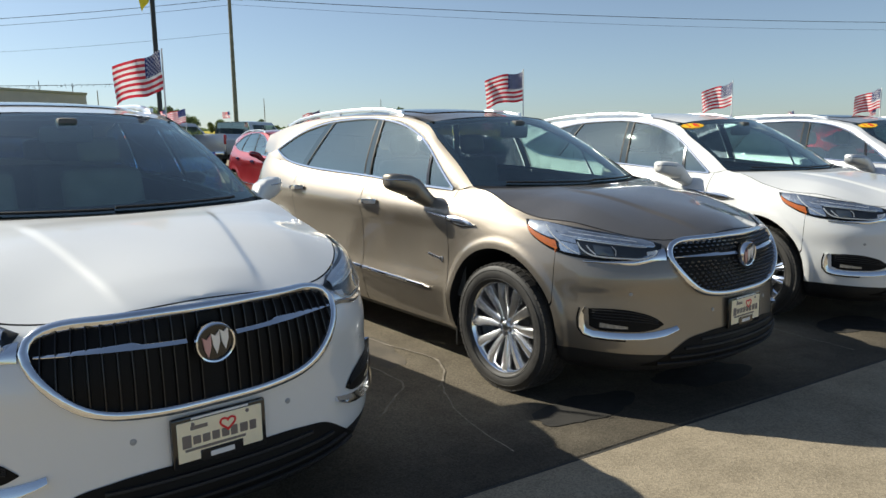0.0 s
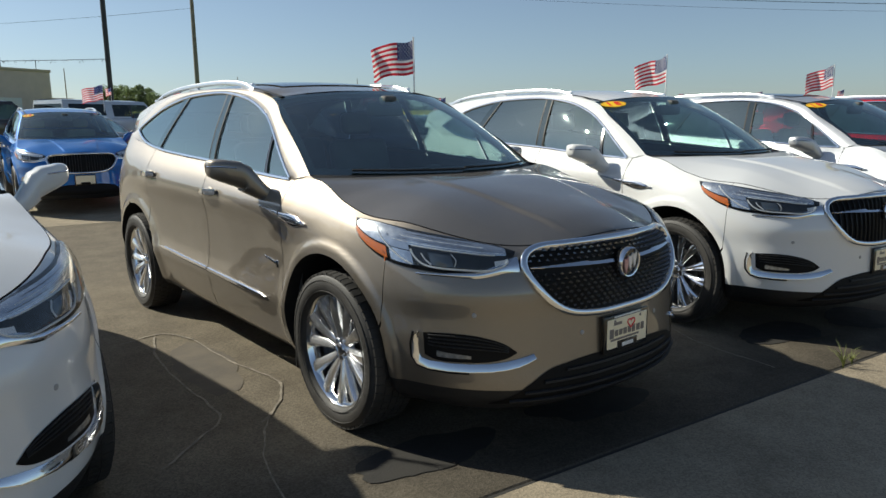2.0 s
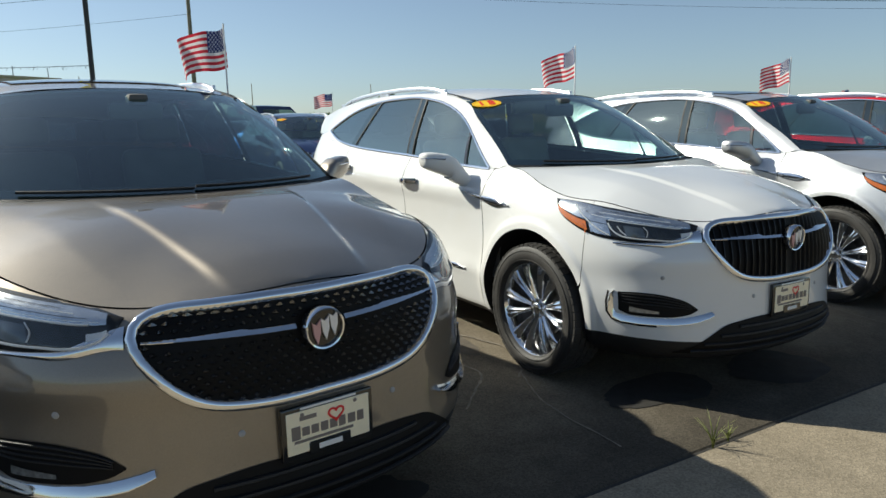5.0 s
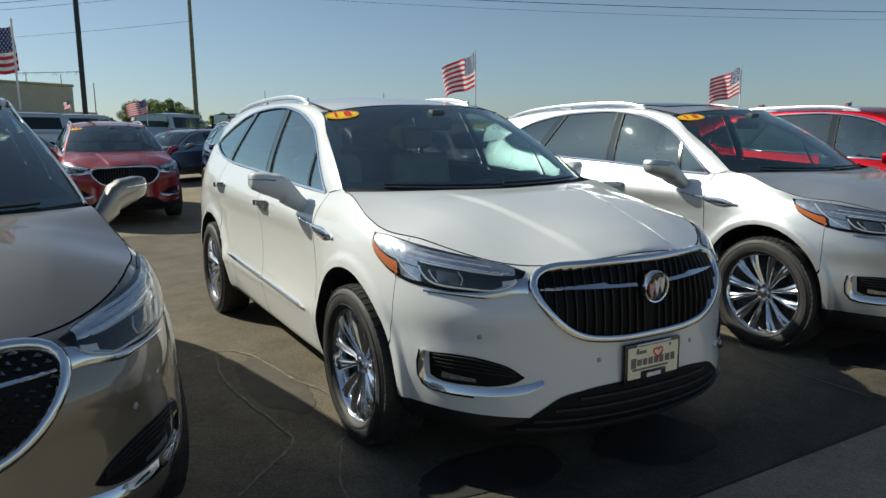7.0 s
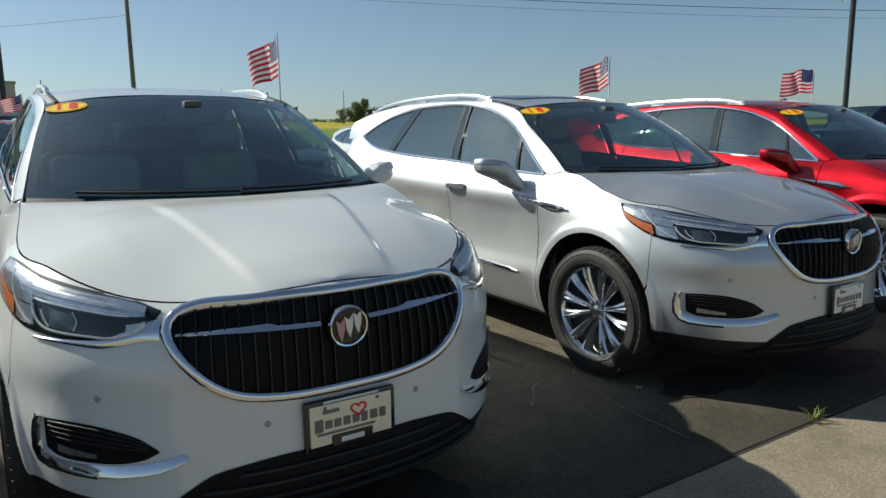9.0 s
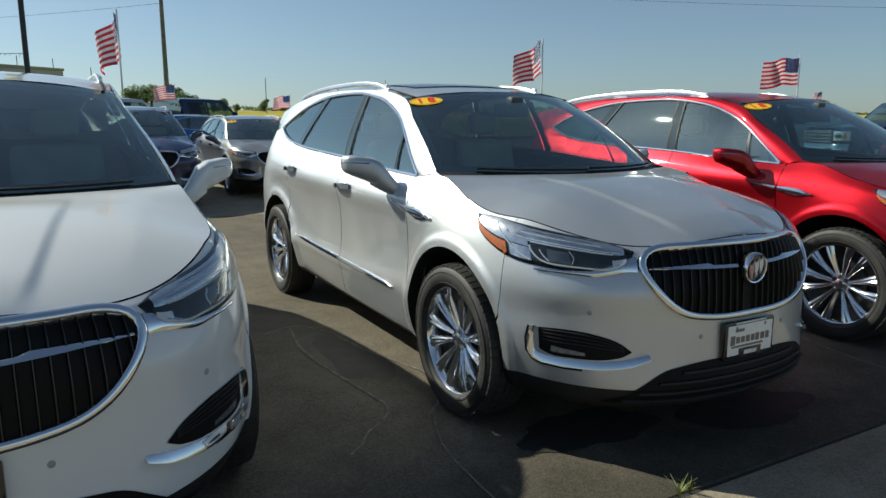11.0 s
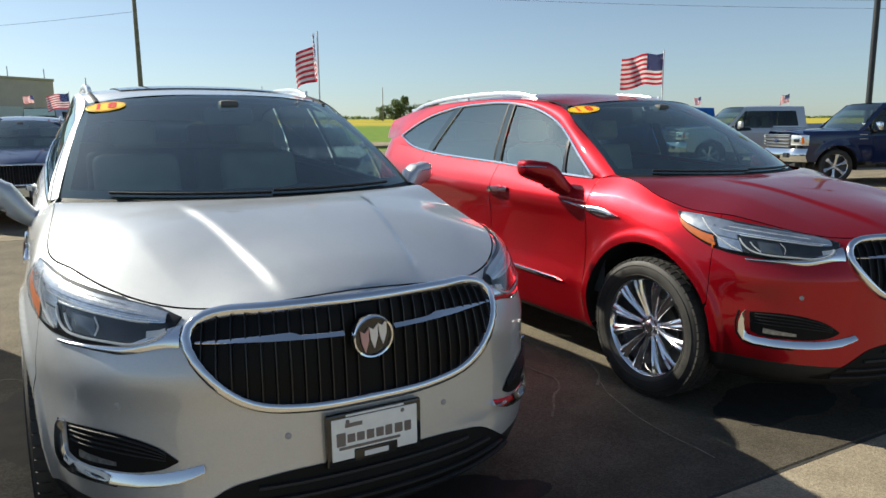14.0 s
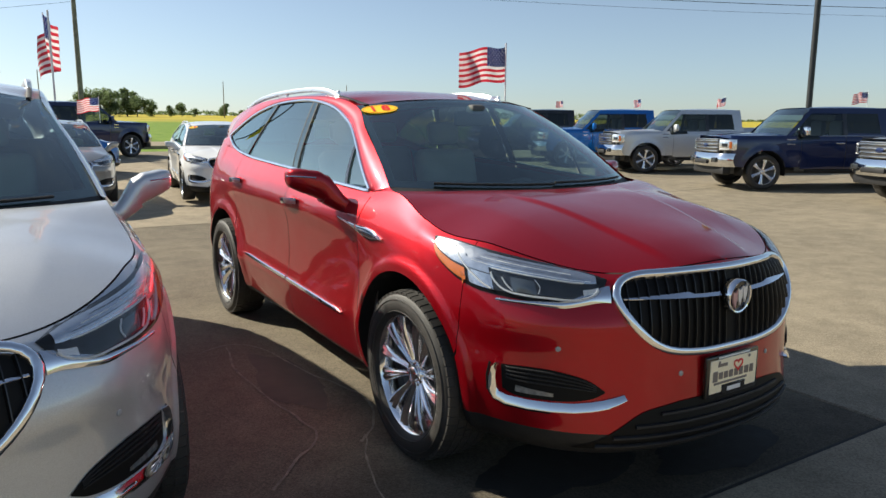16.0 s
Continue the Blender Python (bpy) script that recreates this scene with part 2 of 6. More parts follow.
def block(bm, x0, x1, y0, y1, z0, z1, bevel=0.0, seg=2, m=None):
    mm = Matrix.Translation(((x0 + x1) / 2, (y0 + y1) / 2, (z0 + z1) / 2)) @ Matrix.Diagonal((abs(x1 - x0), abs(y1 - y0), abs(z1 - z0), 1))
    r = bmesh.ops.create_cube(bm, size=1, matrix=(m @ mm) if m is not None else mm)
    if bevel:
        es = list({e for v in r["verts"] for e in v.link_edges})
        bmesh.ops.bevel(bm, geom=es, offset=bevel, segments=seg, affect='EDGES', profile=0.5)


def lathe(bm, rows, n, axis_x=True):
    """Turns rows (radius, along) about the x axis."""
    rings = [[bm.verts.new((a, r * math.cos(2 * math.pi * k / n), r * math.sin(2 * math.pi * k / n))) for k in range(n)] for r, a in rows]
    for r0, r1 in zip(rings, rings[1:]):
        for k in range(n):
            bm.faces.new((r0[k], r0[(k + 1) % n], r1[(k + 1) % n], r1[k]))
    return rings


def lettering(text, size, depth=0.0, bold=0.0):
    """Flat letters as a mesh in the x-z plane, centred."""
    cu = bpy.data.curves.new("letters", 'FONT')
    cu.body, cu.size, cu.align_x, cu.align_y, cu.extrude = text, size, 'CENTER', 'CENTER', depth
    cu.offset = bold
    ob = bpy.data.objects.new("letters", cu)
    scene.collection.objects.link(ob)
    me = bpy.data.meshes.new_from_object(ob.evaluated_get(bpy.context.evaluated_depsgraph_get()))
    bpy.data.objects.remove(ob)
    return me

# ------------------------------------------------------------ the parked SUVs: one body plan
# Car axes: nose towards -y, passenger side -x, ground at z = 0, axles at y = -1.535 and 1.535.
AXLE, WHEEL_R, ARCH_R, ARCH_Z = 1.535, 0.39, 0.452, 0.418
ARCHES = (-1.508, 1.535)
PLAN_W, FRONT_Y, FRONT_L, REAR_Y, REAR_L = 0.985, -1.55, 0.98, 1.60, 1.00
# body sections from sill to shoulder: inset from the plan outline, and height
SECTIONS = {
    0.00: ([.20, .03, -.02, .000, .005, .010, .018, .025, .032, .045, .070], [.20, .25, .33, .44, .56, .66, .76, .86, .925, .965, .985]),
    0.31: ([.18, .05, .000, .005, .010, .012, .008, .030, .055, .080, .115], [.20, .25, .33, .45, .56, .66, .76, .84, .895, .932, .955]),
    0.74: ([.16, .08, .030, .010, .008, .013, .012, .026, .050, .080, .128], [.22, .27, .35, .46, .56, .66, .76, .85, .932, .998, 1.045]),
    1.000: ([.10, .08, .060, .040, .030, .022, .018, .020, .030, .062, .112], [.25, .29, .36, .46, .55, .66, .77, .87, .965, 1.048, 1.108]),
    1.095: ([.10, .075, .050, .030, .025, .022, .020, .020, .028, .072, .140], [.25, .29, .36, .46, .55, .66, .78, .89, 1.00, 1.10, 1.20]),
    1.184: ([.10, .07, .050, .030, .020, .030, .034, .028, .020, .056, .125], [.25, .29, .36, .46, .54, .65, .78, .91, 1.02, 1.11, 1.19]),
    1.492: ([.10, .07, .050, .030, .018, .036, .042, .034, .016, .045, .110], [.26, .30, .37, .47, .54, .65, .79, .93, 1.04, 1.14, 1.245]),
    1.905: ([.10, .07, .050, .030, .018, .030, .034, .028, .015, .045, .115], [.28, .33, .40, .49, .56, .67, .81, .95, 1.08, 1.19, 1.315]),
    2.100: ([.10, .07, .050, .030, .020, .020, .020, .025, .040, .080, .150], [.30, .35, .42, .50, .58, .70, .84, .98, 1.11, 1.25, 1.40]),
    2.600: ([.15, .10, .050, .030, .020, .030, .040, .050, .080, .140, .220], [.33, .38, .45, .52, .60, .72, .86, 1.00, 1.13, 1.27, 1.42]),
    3.000: ([.15, .10, .050, .030, .020, .030, .040, .050, .080, .140, .220], [.33, .38, .45, .52, .60, .72, .86, 1.00, 1.13, 1.27, 1.42]),
}
SECTION_AT = spline([(q, *ins, *zs) for q, (ins, zs) in SECTIONS.items()])


def plan(q):
    """The plan outline (passenger side mirrored to +x): place and outward normal at q; 0 nose, 1 front axle, 2 rear, 3 tail."""
    if q <= 1:
        th, p = q * math.pi / 2, 2.5
        s, c = max(math.sin(th), 1e-9), max(math.cos(th), 1e-9)
        x, d = s ** (2 / p), c ** (2 / p)
        n = Vector((x ** (p - 1) / PLAN_W, -(d ** (p - 1)) / FRONT_L)).normalized()
        return PLAN_W * x, FRONT_Y - FRONT_L * d, n
    if q <= 2:
        return PLAN_W, FRONT_Y + (q - 1) * (REAR_Y - FRONT_Y), Vector((1, 0))
    th, p = (3 - q) * math.pi / 2, 3.4
    s, c = max(math.sin(th), 1e-9), max(math.cos(th), 1e-9)
    x, d = s ** (2 / p), c ** (2 / p)
    n = Vector((x ** (p - 1) / PLAN_W, d ** (p - 1) / REAR_L)).normalized()
    return PLAN_W * x, REAR_Y + REAR_L * d, n


def row_weights(v):
    """Catmull-Rom weights over the eleven section rows."""
    s = v * 10
    i = min(int(s), 9)
    f = s - i
    w = np.zeros(11)
    for k, c in ((i - 1, (-f + 2 * f * f - f**3) / 2), (i, (2 - 5 * f * f + 3 * f**3) / 2), (i + 1, (f + 4 * f * f - 3 * f**3) / 2), (i + 2, (-f * f + f**3) / 2)):
        w[min(max(k, 0), 10)] += c
    return w


def smooth01(x):
    x = min(max(x, 0.0), 1.0)
    return x * x * (3 - 2 * x)


def body_point(q, v, sec=None):
    sec = SECTION_AT(q) if sec is None else sec
    w = row_weights(v)
    ins, z = float(w @ sec[:11]), float(w @ sec[11:])
    x, y, n = plan(q)
    d = min(math.hypot(y - c, z - ARCH_Z) for c in ARCHES) - ARCH_R
    ins -= (0.010 * smooth01((0.15 - d) / 0.13) + 0.012 * smooth01((0.070 - d) / 0.034)) * smooth01((q - 0.55) / 0.2)
    return Vector((max(x - n.x * ins, 0.0) if q < 2.98 and q > 0.001 else 0.0, y - n.y * ins, z))


def q_of_y(y):
    return 1 + (y - FRONT_Y) / (REAR_Y - FRONT_Y)


def q_front(y):
    lo, hi = 0.0, 1.0
    for _ in range(40):
        mid = (lo + hi) / 2
        lo, hi = (mid, hi) if plan(mid)[1] < y else (lo, mid)
    return lo


# greenhouse lines
BELT_Z = lambda y: float(SECTION_AT(q_of_y(y) if y < REAR_Y else 2 + (y - REAR_Y) * 0.55)[21])
BELT_X = lambda y: body_point(q_of_y(y) if y < REAR_Y else 2 + (y - REAR_Y) * 0.55, 1.0).x
ROOF_EDGE = spline([(-0.45, .655, 1.640), (-0.10, .668, 1.702), (0.30, .672, 1.728), (0.80, .668, 1.735), (1.40, .655, 1.718), (2.00, .630, 1.662), (2.40, .610, 1.600)])
ROOF_MID = spline([(-0.57, 1.690), (-0.10, 1.754), (0.40, 1.784), (0.90, 1.788), (1.60, 1.766), (2.10, 1.712), (2.40, 1.658)])
DLO_TOP = spline([(-0.966, 1.197), (-0.80, 1.315), (-0.55, 1.480), (-0.25, 1.612), (0.125, 1.686), (0.60, 1.700), (1.10, 1.668), (1.50, 1.585), (1.803, 1.455)])
DLO_LOW = spline([(-0.966, 1.190), (-0.50, 1.213), (0.0, 1.250), (0.60, 1.280), (1.10, 1.310), (1.50, 1.362), (1.803, 1.450)])


def side_x(y, z):
    zb, xb = BELT_Z(y), BELT_X(y)
    xe, ze = ROOF_EDGE(y)
    s = min(max((z - zb) / max(ze - zb, 0.05), 0.0), 1.1)
    return xb + (xe - xb) * s ** 1.25


def bvh_of(bm):
    from mathutils.bvhtree import BVHTree
    bm.normal_update()
    return BVHTree.FromBMesh(bm)


class Skin:
    """Lays trim on the finished body: by bearing round the nose and height, or by length and height on the flank."""
    AXIS_Y = -1.30

    def __init__(self, bm):
        self.tree = bvh_of(bm)

    def nose(self, deg, z, off=0.0):
        a = radians(deg)
        way = Vector((-math.sin(a), -math.cos(a), 0))
        for _ in range(12):
            hit = self.tree.ray_cast(Vector((0, self.AXIS_Y, z)) + way * 3.0, -way)
            if hit[0] is not None and hit[3] < 2.9:
                break
            z -= 0.004
        n = hit[1] if hit[1].dot(way) > 0 else -hit[1]
        return hit[0] + n * off, n

    def flank(self, y, z, off=0.0, side=-1):
        hit = self.tree.ray_cast(Vector((3.0 * side, y, z)), Vector((-side, 0, 0)))
        n = hit[1] if hit[1].x * side > 0 else -hit[1]
        return hit[0] + n * off, n


def shell_pieces(parent, paint):
    """Bumpers, fenders, doors and quarters, each a panel of its own with open joints, and black cladding below."""
    ny = 60
    CLAD = {"front_bumper": 13}
    seams = {"front_bumper": (0.0, q_front(-1.935)), "fender": (q_front(-1.935), q_of_y(-1.02)), "front_door": (q_of_y(-1.02), q_of_y(0.05)),
             "rear_door": (q_of_y(0.05), q_of_y(1.20)), "quarter_panel": (q_of_y(1.20), 2.35), "rear_bumper": (2.35, 3.0)}
    whole = bmesh.new()
    made = {}
    for name, (q0, q1) in seams.items():
        n = max(10, int((q1 - q0) * (90 if "door" in name or name == "rear_bumper" else 215)))
        gap = 0.0011
        qa, qb = q0 + (gap if q0 > 0 else 0), q1 - (gap if q1 < 3 else 0)
        qs = [qa + (qb - qa) * i / n for i in range(n + 1)]
        secs = [SECTION_AT(q) for q in qs]
        pts = [[body_point(q, j / ny, s) for j in range(ny + 1)] for q, s in zip(qs, secs)]
        for side in (-1, 1):
            for piece, rows in (("paint", range(CLAD.get(name, 5), ny)), ("clad", range(0, CLAD.get(name, 5)))):
                key = name if name in ("front_bumper", "rear_bumper") else (name, side)
                key = ("clad", key) if piece == "clad" else ("paint", key)
                bm = made.setdefault(key, bmesh.new())
                grid = {}
                for i in range(n + 1):
                    for j in list(rows) + [rows[-1] + 1]:
                        p = pts[i][j].copy()
                        for cy in ARCHES:
                            dy, dz = p.y - cy, p.z - ARCH_Z
                            r = math.hypot(dy, dz)
                            if qs[i] > 0.45 and abs(r - ARCH_R) < 0.017 and r > 1e-6:
                                p.y, p.z = cy + dy * ARCH_R / r, ARCH_Z + dz * ARCH_R / r
                        grid[i, j] = (p, bm.verts.new((p.x * side, p.y, p.z)))
                for i in range(n):
                    for j in rows:
                        quad = [grid[i, j], grid[i + 1, j], grid[i + 1, j + 1], grid[i, j + 1]]
                        c = sum((g[0] for g in quad), Vector()) / 4
                        if min(math.hypot(c.y - a, c.z - ARCH_Z) for a in ARCHES) < ARCH_R and qs[i] > 0.45:
                            continue
                        vs = [g[1] for g in quad]
                        if len({tuple(round(a, 6) for a in g.co) for g in vs}) < 3:
                            continue
                        bm.faces.new(vs if side > 0 else vs[::-1])
                        w = [whole.verts.new(g.co) for g in vs]
                        whole.faces.new(w if side > 0 else w[::-1])
    obs = {}
    for (piece, key), bm in made.items():
        bmesh.ops.delete(bm, geom=[v for v in bm.verts if not v.link_faces], context='VERTS')
        bmesh.ops.remove_doubles(bm, verts=bm.verts, dist=0.0005)
        name = key if isinstance(key, str) else key[0]
        if not bm.faces:
            bm.free()
            continue
        if piece == "paint":
            obs[key] = part(name, bm, paint, parent)
        else:
            part("lower_cladding" if name != "front_bumper" else "lower_valance", bm, PLASTIC, parent, "black grained plastic along the sill")
    return whole, obs


def hood_and_roof(parent, paint, sunroof):
    q_end = q_of_y(-1.205)
    edge = lambda b: body_point(b * q_end, 1.0)
    mid = spline([(0.0, -2.455, .992), (0.06, -2.42, 1.006), (0.25, -2.24, 1.060), (0.5, -1.98, 1.118), (0.75, -1.72, 1.165), (1.0, -1.475, 1.200)])

    HOOD_SHOULDER = spline([(-2.5, .44), (-2.3, .49), (-2.05, .565), (-1.62, .635), (-1.33, .755), (-1.2, .80)])

    def hood(u, v):
        a, b = 2 * u - 1, v
        e, (cy, cz) = edge(b), mid(b)
        w = abs(a)
        lift = 1 - w ** 2.15
        z = e.z + (cz - e.z) * lift + 0.004
        x = a * max(e.x - 0.004, 0.0)
        y = e.y + 0.004 + (cy - e.y) * (1 - w * w)
        # soft outer shoulder, then a crisp inner crease that narrows towards the grille
        ws = float(HOOD_SHOULDER(y)[0]) / max(e.x, 0.05)
        if ws < 0.93:
            inner, outer = smooth01(w / ws) if w < ws else 1.0, (1 - w) / (1 - ws)
            k = 0.10
            h = max(k - abs(inner - outer), 0.0) / k
            z += 0.026 * max(0.0, min(inner, outer) - h * h * k / 4) * smooth01((0.93 - ws) / 0.30) * smooth01((y + 2.42) / 0.45)
        ridge = 0.262 + 0.17 * (y + 2.35)
        z += 0.011 * smooth01((ridge + 0.012 - abs(x)) / 0.040) * smooth01((y + 2.46) / 0.2) * smooth01((1.0 - b) / 0.2)
        return (x, y, z)
    bm = bmesh.new()
    sheet(bm, 160, 70, hood)
    part("hood", bm, paint, parent)

    ws_low = lambda u: Vector((0.825 * u, -1.405 + 0.225 * u * u + 0.07 * u ** 4, 1.203 + 0.017 * u * u))
    ws_top = lambda u: Vector((0.662 * u, -0.572 + 0.122 * u * u + 0.07 * u ** 4, 1.690 - 0.044 * u * u))

    def cowl(u, v):
        a = 2 * u - 1
        h = Vector(hood(u, 1.0)) - Vector((0, 0, 0.012))
        return h.lerp(ws_low(a), v) - Vector((0, 0, 0.012 * math.sin(math.pi * v)))
    bm = bmesh.new()
    sheet(bm, 24, 4, cowl)
    part("cowl", bm, PLASTIC, parent, "black plastic scuttle panel")

    def screen(u, v, u0=-1.0, u1=1.0, v0=0.0, v1=1.0):
        a, b = u0 + (u1 - u0) * u, v0 + (v1 - v0) * v
        p = ws_low(a).lerp(ws_top(a), b)
        k = 0.035 * 4 * b * (1 - b) * (1 - 0.3 * a * a)
        return p + Vector((0, -0.5 * k, 0.86 * k))
    bm = bmesh.new()
    sheet(bm, 24, 14, lambda u, v: screen(u, v))
    outward(bm, (0, -1, 1))
    ws = part("windscreen", bm, PANE, parent, "lightly tinted laminated glass")
    for nm, r in (("top", (-1, 1, .962, 1)), ("bottom", (-1, 1, 0, .07)), ("side", (-1, -.955, .07, .945)), ("side", (.955, 1, .07, .945))):
        bm = bmesh.new()
        sheet(bm, 20, 4, lambda u, v: screen(u, v, *r) - Vector((0, 0, 0.004)))
        part("black_border", bm, GLOSS_BLACK, ws)

    def roof(u, v, drop=0.0):
        a = 2 * u - 1
        yf = -0.572 + 0.122 * a * a + 0.07 * a ** 4
        y = yf + (2.40 - yf) * v
        xe, ze = ROOF_EDGE(max(y, -0.45))
        zc = float(ROOF_MID(y)[0])
        if v < 0.05:
            ze = min(ze, 1.636 + 0.3 * v)
        return (a * xe, y, ze + (zc - ze) * (1 - abs(a) ** 2.4) - drop)
    bm = bmesh.new()
    sheet(bm, 28, 44, roof)
    part("roof", bm, paint, parent)
    bm = bmesh.new()
    sheet(bm, 12, 20, lambda u, v: roof(0.03 + 0.94 * u, v, 0.045))
    part("headliner", bm, HEADLINER, parent, "pale grey cloth headliner")
    if sunroof:
        bm = bmesh.new()
        sheet(bm, 14, 20, lambda u, v: Vector(roof(0.14 + 0.72 * u, 0.105 + 0.38 * v)) + Vector((0, 0, 0.006)))
        part("glass_sunroof", bm, GLOSS_BLACK, parent, "dark glass panoramic sunroof")
    return screen


def greenhouse(parent, paint):
    """Pillars, cant rails, side panes and bright window trim on both flanks."""
    outer = spline([(0.0, .828, -1.125, 1.220), (0.12, .790, -0.955, 1.335), (0.3, .720, -0.632, 1.516), (0.42, .664, -0.390, 1.646),
                    (0.5, .670, -0.10, 1.703), (0.6, .674, 0.45, 1.732), (0.7, .668, 1.00, 1.732), (0.8, .656, 1.45, 1.714), (0.9, .634, 1.95, 1.668), (1.0, .612, 2.40, 1.600)])
    inner_y = spline([(0.0, -0.985), (0.12, -0.86), (0.3, -0.56), (0.42, -0.27), (0.5, 0.05), (0.6, 0.52), (0.7, 1.02), (0.8, 1.42), (0.88, 1.80), (1.0, 2.40)])

    def inner(t):
        y = float(inner_y(t)[0])
        z = float(DLO_TOP(y)[0]) if y <= 1.803 else BELT_Z(y) + (1.455 - BELT_Z(1.803)) * max(0, 1 - (y - 1.803) / 0.3)
        if y < -0.966:
            z = 1.188
        return Vector((side_x(max(y, -1.0), z), y, z))
    for side in (-1, 1):
        def rail(u, v):
            o, i = Vector(outer(u)), inner(u)
            p = o.lerp(i, v)
            p.x += 0.012 * math.sin(math.pi * v)
            return Vector((p.x * side, p.y, p.z))
        bm = bmesh.new()
        sheet(bm, 64, 8, rail, side > 0)
        part("roof_pillar_panel", bm, paint, parent)

        def quarter(u, v):
            y = -1.21 + 0.27 * u
            lo = body_point(q_of_y(y), 1.0)
            hi = Vector(outer(0.0)).lerp(inner(0.0), u)
            p = lo.lerp(hi, v)
            return Vector((p.x * side, p.y, p.z))
        bm = bmesh.new()
        sheet(bm, 8, 3, quarter, side > 0)
        part("pillar_foot", bm, paint, parent)

        def rear_sill(u, v):
            y = 1.70 + 0.70 * u
            lo = body_point(q_of_y(y) if y < REAR_Y else 2 + (y - REAR_Y) * 0.55, 1.0)
            p = lo.lerp(inner(0.868 + 0.132 * u), v)
            return Vector((p.x * side, p.y, p.z))
        bm = bmesh.new()
        sheet(bm, 10, 3, rear_sill, side > 0)
        part("rear_pillar_foot", bm, paint, parent)

        def pane(y00, y01, y10, y11, off, material, name, label=""):
            def f(u, v):
                y = (y00 + (y10 - y00) * v) * (1 - u) + (y01 + (y11 - y01) * v) * u
                lo, hi = float(DLO_LOW(y)[0]), float(DLO_TOP(y)[0])
                z = lo + (hi - lo) * v
                return ((side_x(y, z) + off) * side, y, z)
            bm = bmesh.new()
            sheet(bm, 14, 10, f, side > 0)
            outward(bm, (side, 0, 0.2))
            return part(name, bm, material, parent, label)
        pane(-0.966, -0.705, -0.966, -0.640, -0.006, PANE_SIDE, "sail_window")
        pane(-0.705, -0.675, -0.640, -0.615, 0.003, GLOSS_BLACK, "window_divider")
        pane(-0.675, 0.030, -0.615, 0.095, -0.006, PANE_SIDE, "front_door_window", "lightly tinted glass")
        pane(0.030, 0.046, 0.095, 0.111, 0.004, RECESS, "window_seal")
        pane(0.046, 0.110, 0.111, 0.175, 0.002, PILLAR_BLACK, "door_pillar_cover", "gloss black pillar cover")
        pane(0.110, 0.126, 0.175, 0.191, 0.004, RECESS, "window_seal")
        pane(0.126, 1.090, 0.191, 0.860, -0.006, PANE_DARK, "rear_door_window", "dark privacy glass")
        pane(1.090, 1.106, 0.860, 0.876, 0.004, RECESS, "window_seal")
        pane(1.106, 1.190, 0.876, 0.975, 0.002, PILLAR_BLACK, "rear_pillar_cover")
        pane(1.190, 1.803, 0.975, 1.803, -0.006, PANE_DARK, "quarter_window", "dark privacy glass")
        for nm, line, lo_y in (("upper_window_trim", DLO_TOP, -0.966), ("lower_window_trim", DLO_LOW, -0.966)):
            pts, ups = [], []
            for k in range(49):
                y = lo_y + (1.803 - lo_y) * k / 48
                z = float(line(y)[0])
                pts.append((side_x(y, z) * side, y, z))
                ups.append((side, 0, 0.35))
            bm = bmesh.new()
            sweep(bm, pts, ups, bead(0.020, 0.009))
            part(nm, bm, CHROME, parent, "bright metal window surround")
        # belt panel between door top and glass
        def beltline(u, v):
            y = -0.985 + 2.79 * u
            lo = body_point(q_of_y(y) if y < REAR_Y else 2 + (y - REAR_Y) * 0.55, 1.0)
            z = float(DLO_LOW(y)[0])
            hi = Vector((side_x(y, z), y, z))
            p = lo.lerp(hi, v)
            return Vector((p.x * side, p.y, p.z))
        bm = bmesh.new()
        sheet(bm, 40, 2, beltline, side > 0)
        part("door_top", bm, paint, parent)
        # roof rail
        pts = []
        for k in range(41):
            t = k / 40
            y = -0.08 + 2.10 * t
            xe, ze = ROOF_EDGE(y)
            lift = 0.046 * (1 - (2 * t - 1) ** 8) - 0.018
            pts.append(((xe - 0.045) * side, y, ze + 0.014 + lift))
        bm = bmesh.new()
        sweep(bm, pts, [(0, 0, 1)] * 41, [(-.013, -.016), (-.015, .006), (-.009, .015), (.009, .015), (.015, .006), (.013, -.016)])
        rail_ob = part("roof_rail", bm, RAIL, parent, "bright satin roof rail")
        for y in (0.02, 0.98, 1.92):
            xe, ze = ROOF_EDGE(y)
            bm = bmesh.new()
            block(bm, side * (xe - 0.045) - 0.010, side * (xe - 0.045) + 0.010, y - 0.09, y + 0.09, ze - 0.02, ze + 0.034, 0.006, 2)
            part("rail_foot", bm, RAIL, rail_ob)
        bm = bmesh.new()
        sweep(bm, [(side * (ROOF_EDGE(y)[0] - 0.045), y, ROOF_EDGE(y)[1] + 0.006) for y in (-0.44 + 0.06 * k for k in range(8))], [(0, 0, 1)] * 8, bead(0.024, 0.006))
        part("roof_ditch_strip", bm, PLASTIC, parent, "black roof joint strip")
    # tail end
    def tail(u, v):
        a = 2 * u - 1
        lo = body_point(2.44 + 0.56 * (1 - abs(a)), 1.0)
        xe, ze = ROOF_EDGE(2.40)
        hi = Vector((xe * abs(a), 2.40, ze + (float(ROOF_MID(2.40)[0]) - ze) * (1 - abs(a) ** 2.4)))
        p = lo.lerp(hi, v)
        return (p.x * (1 if a > 0 else -1), p.y, p.z)
    bm = bmesh.new()
    sheet(bm, 20, 6, tail)
    outward(bm, (0, 1, 0.5))
    part("tailgate_window", bm, PANE_DARK, parent, "dark rear glass")


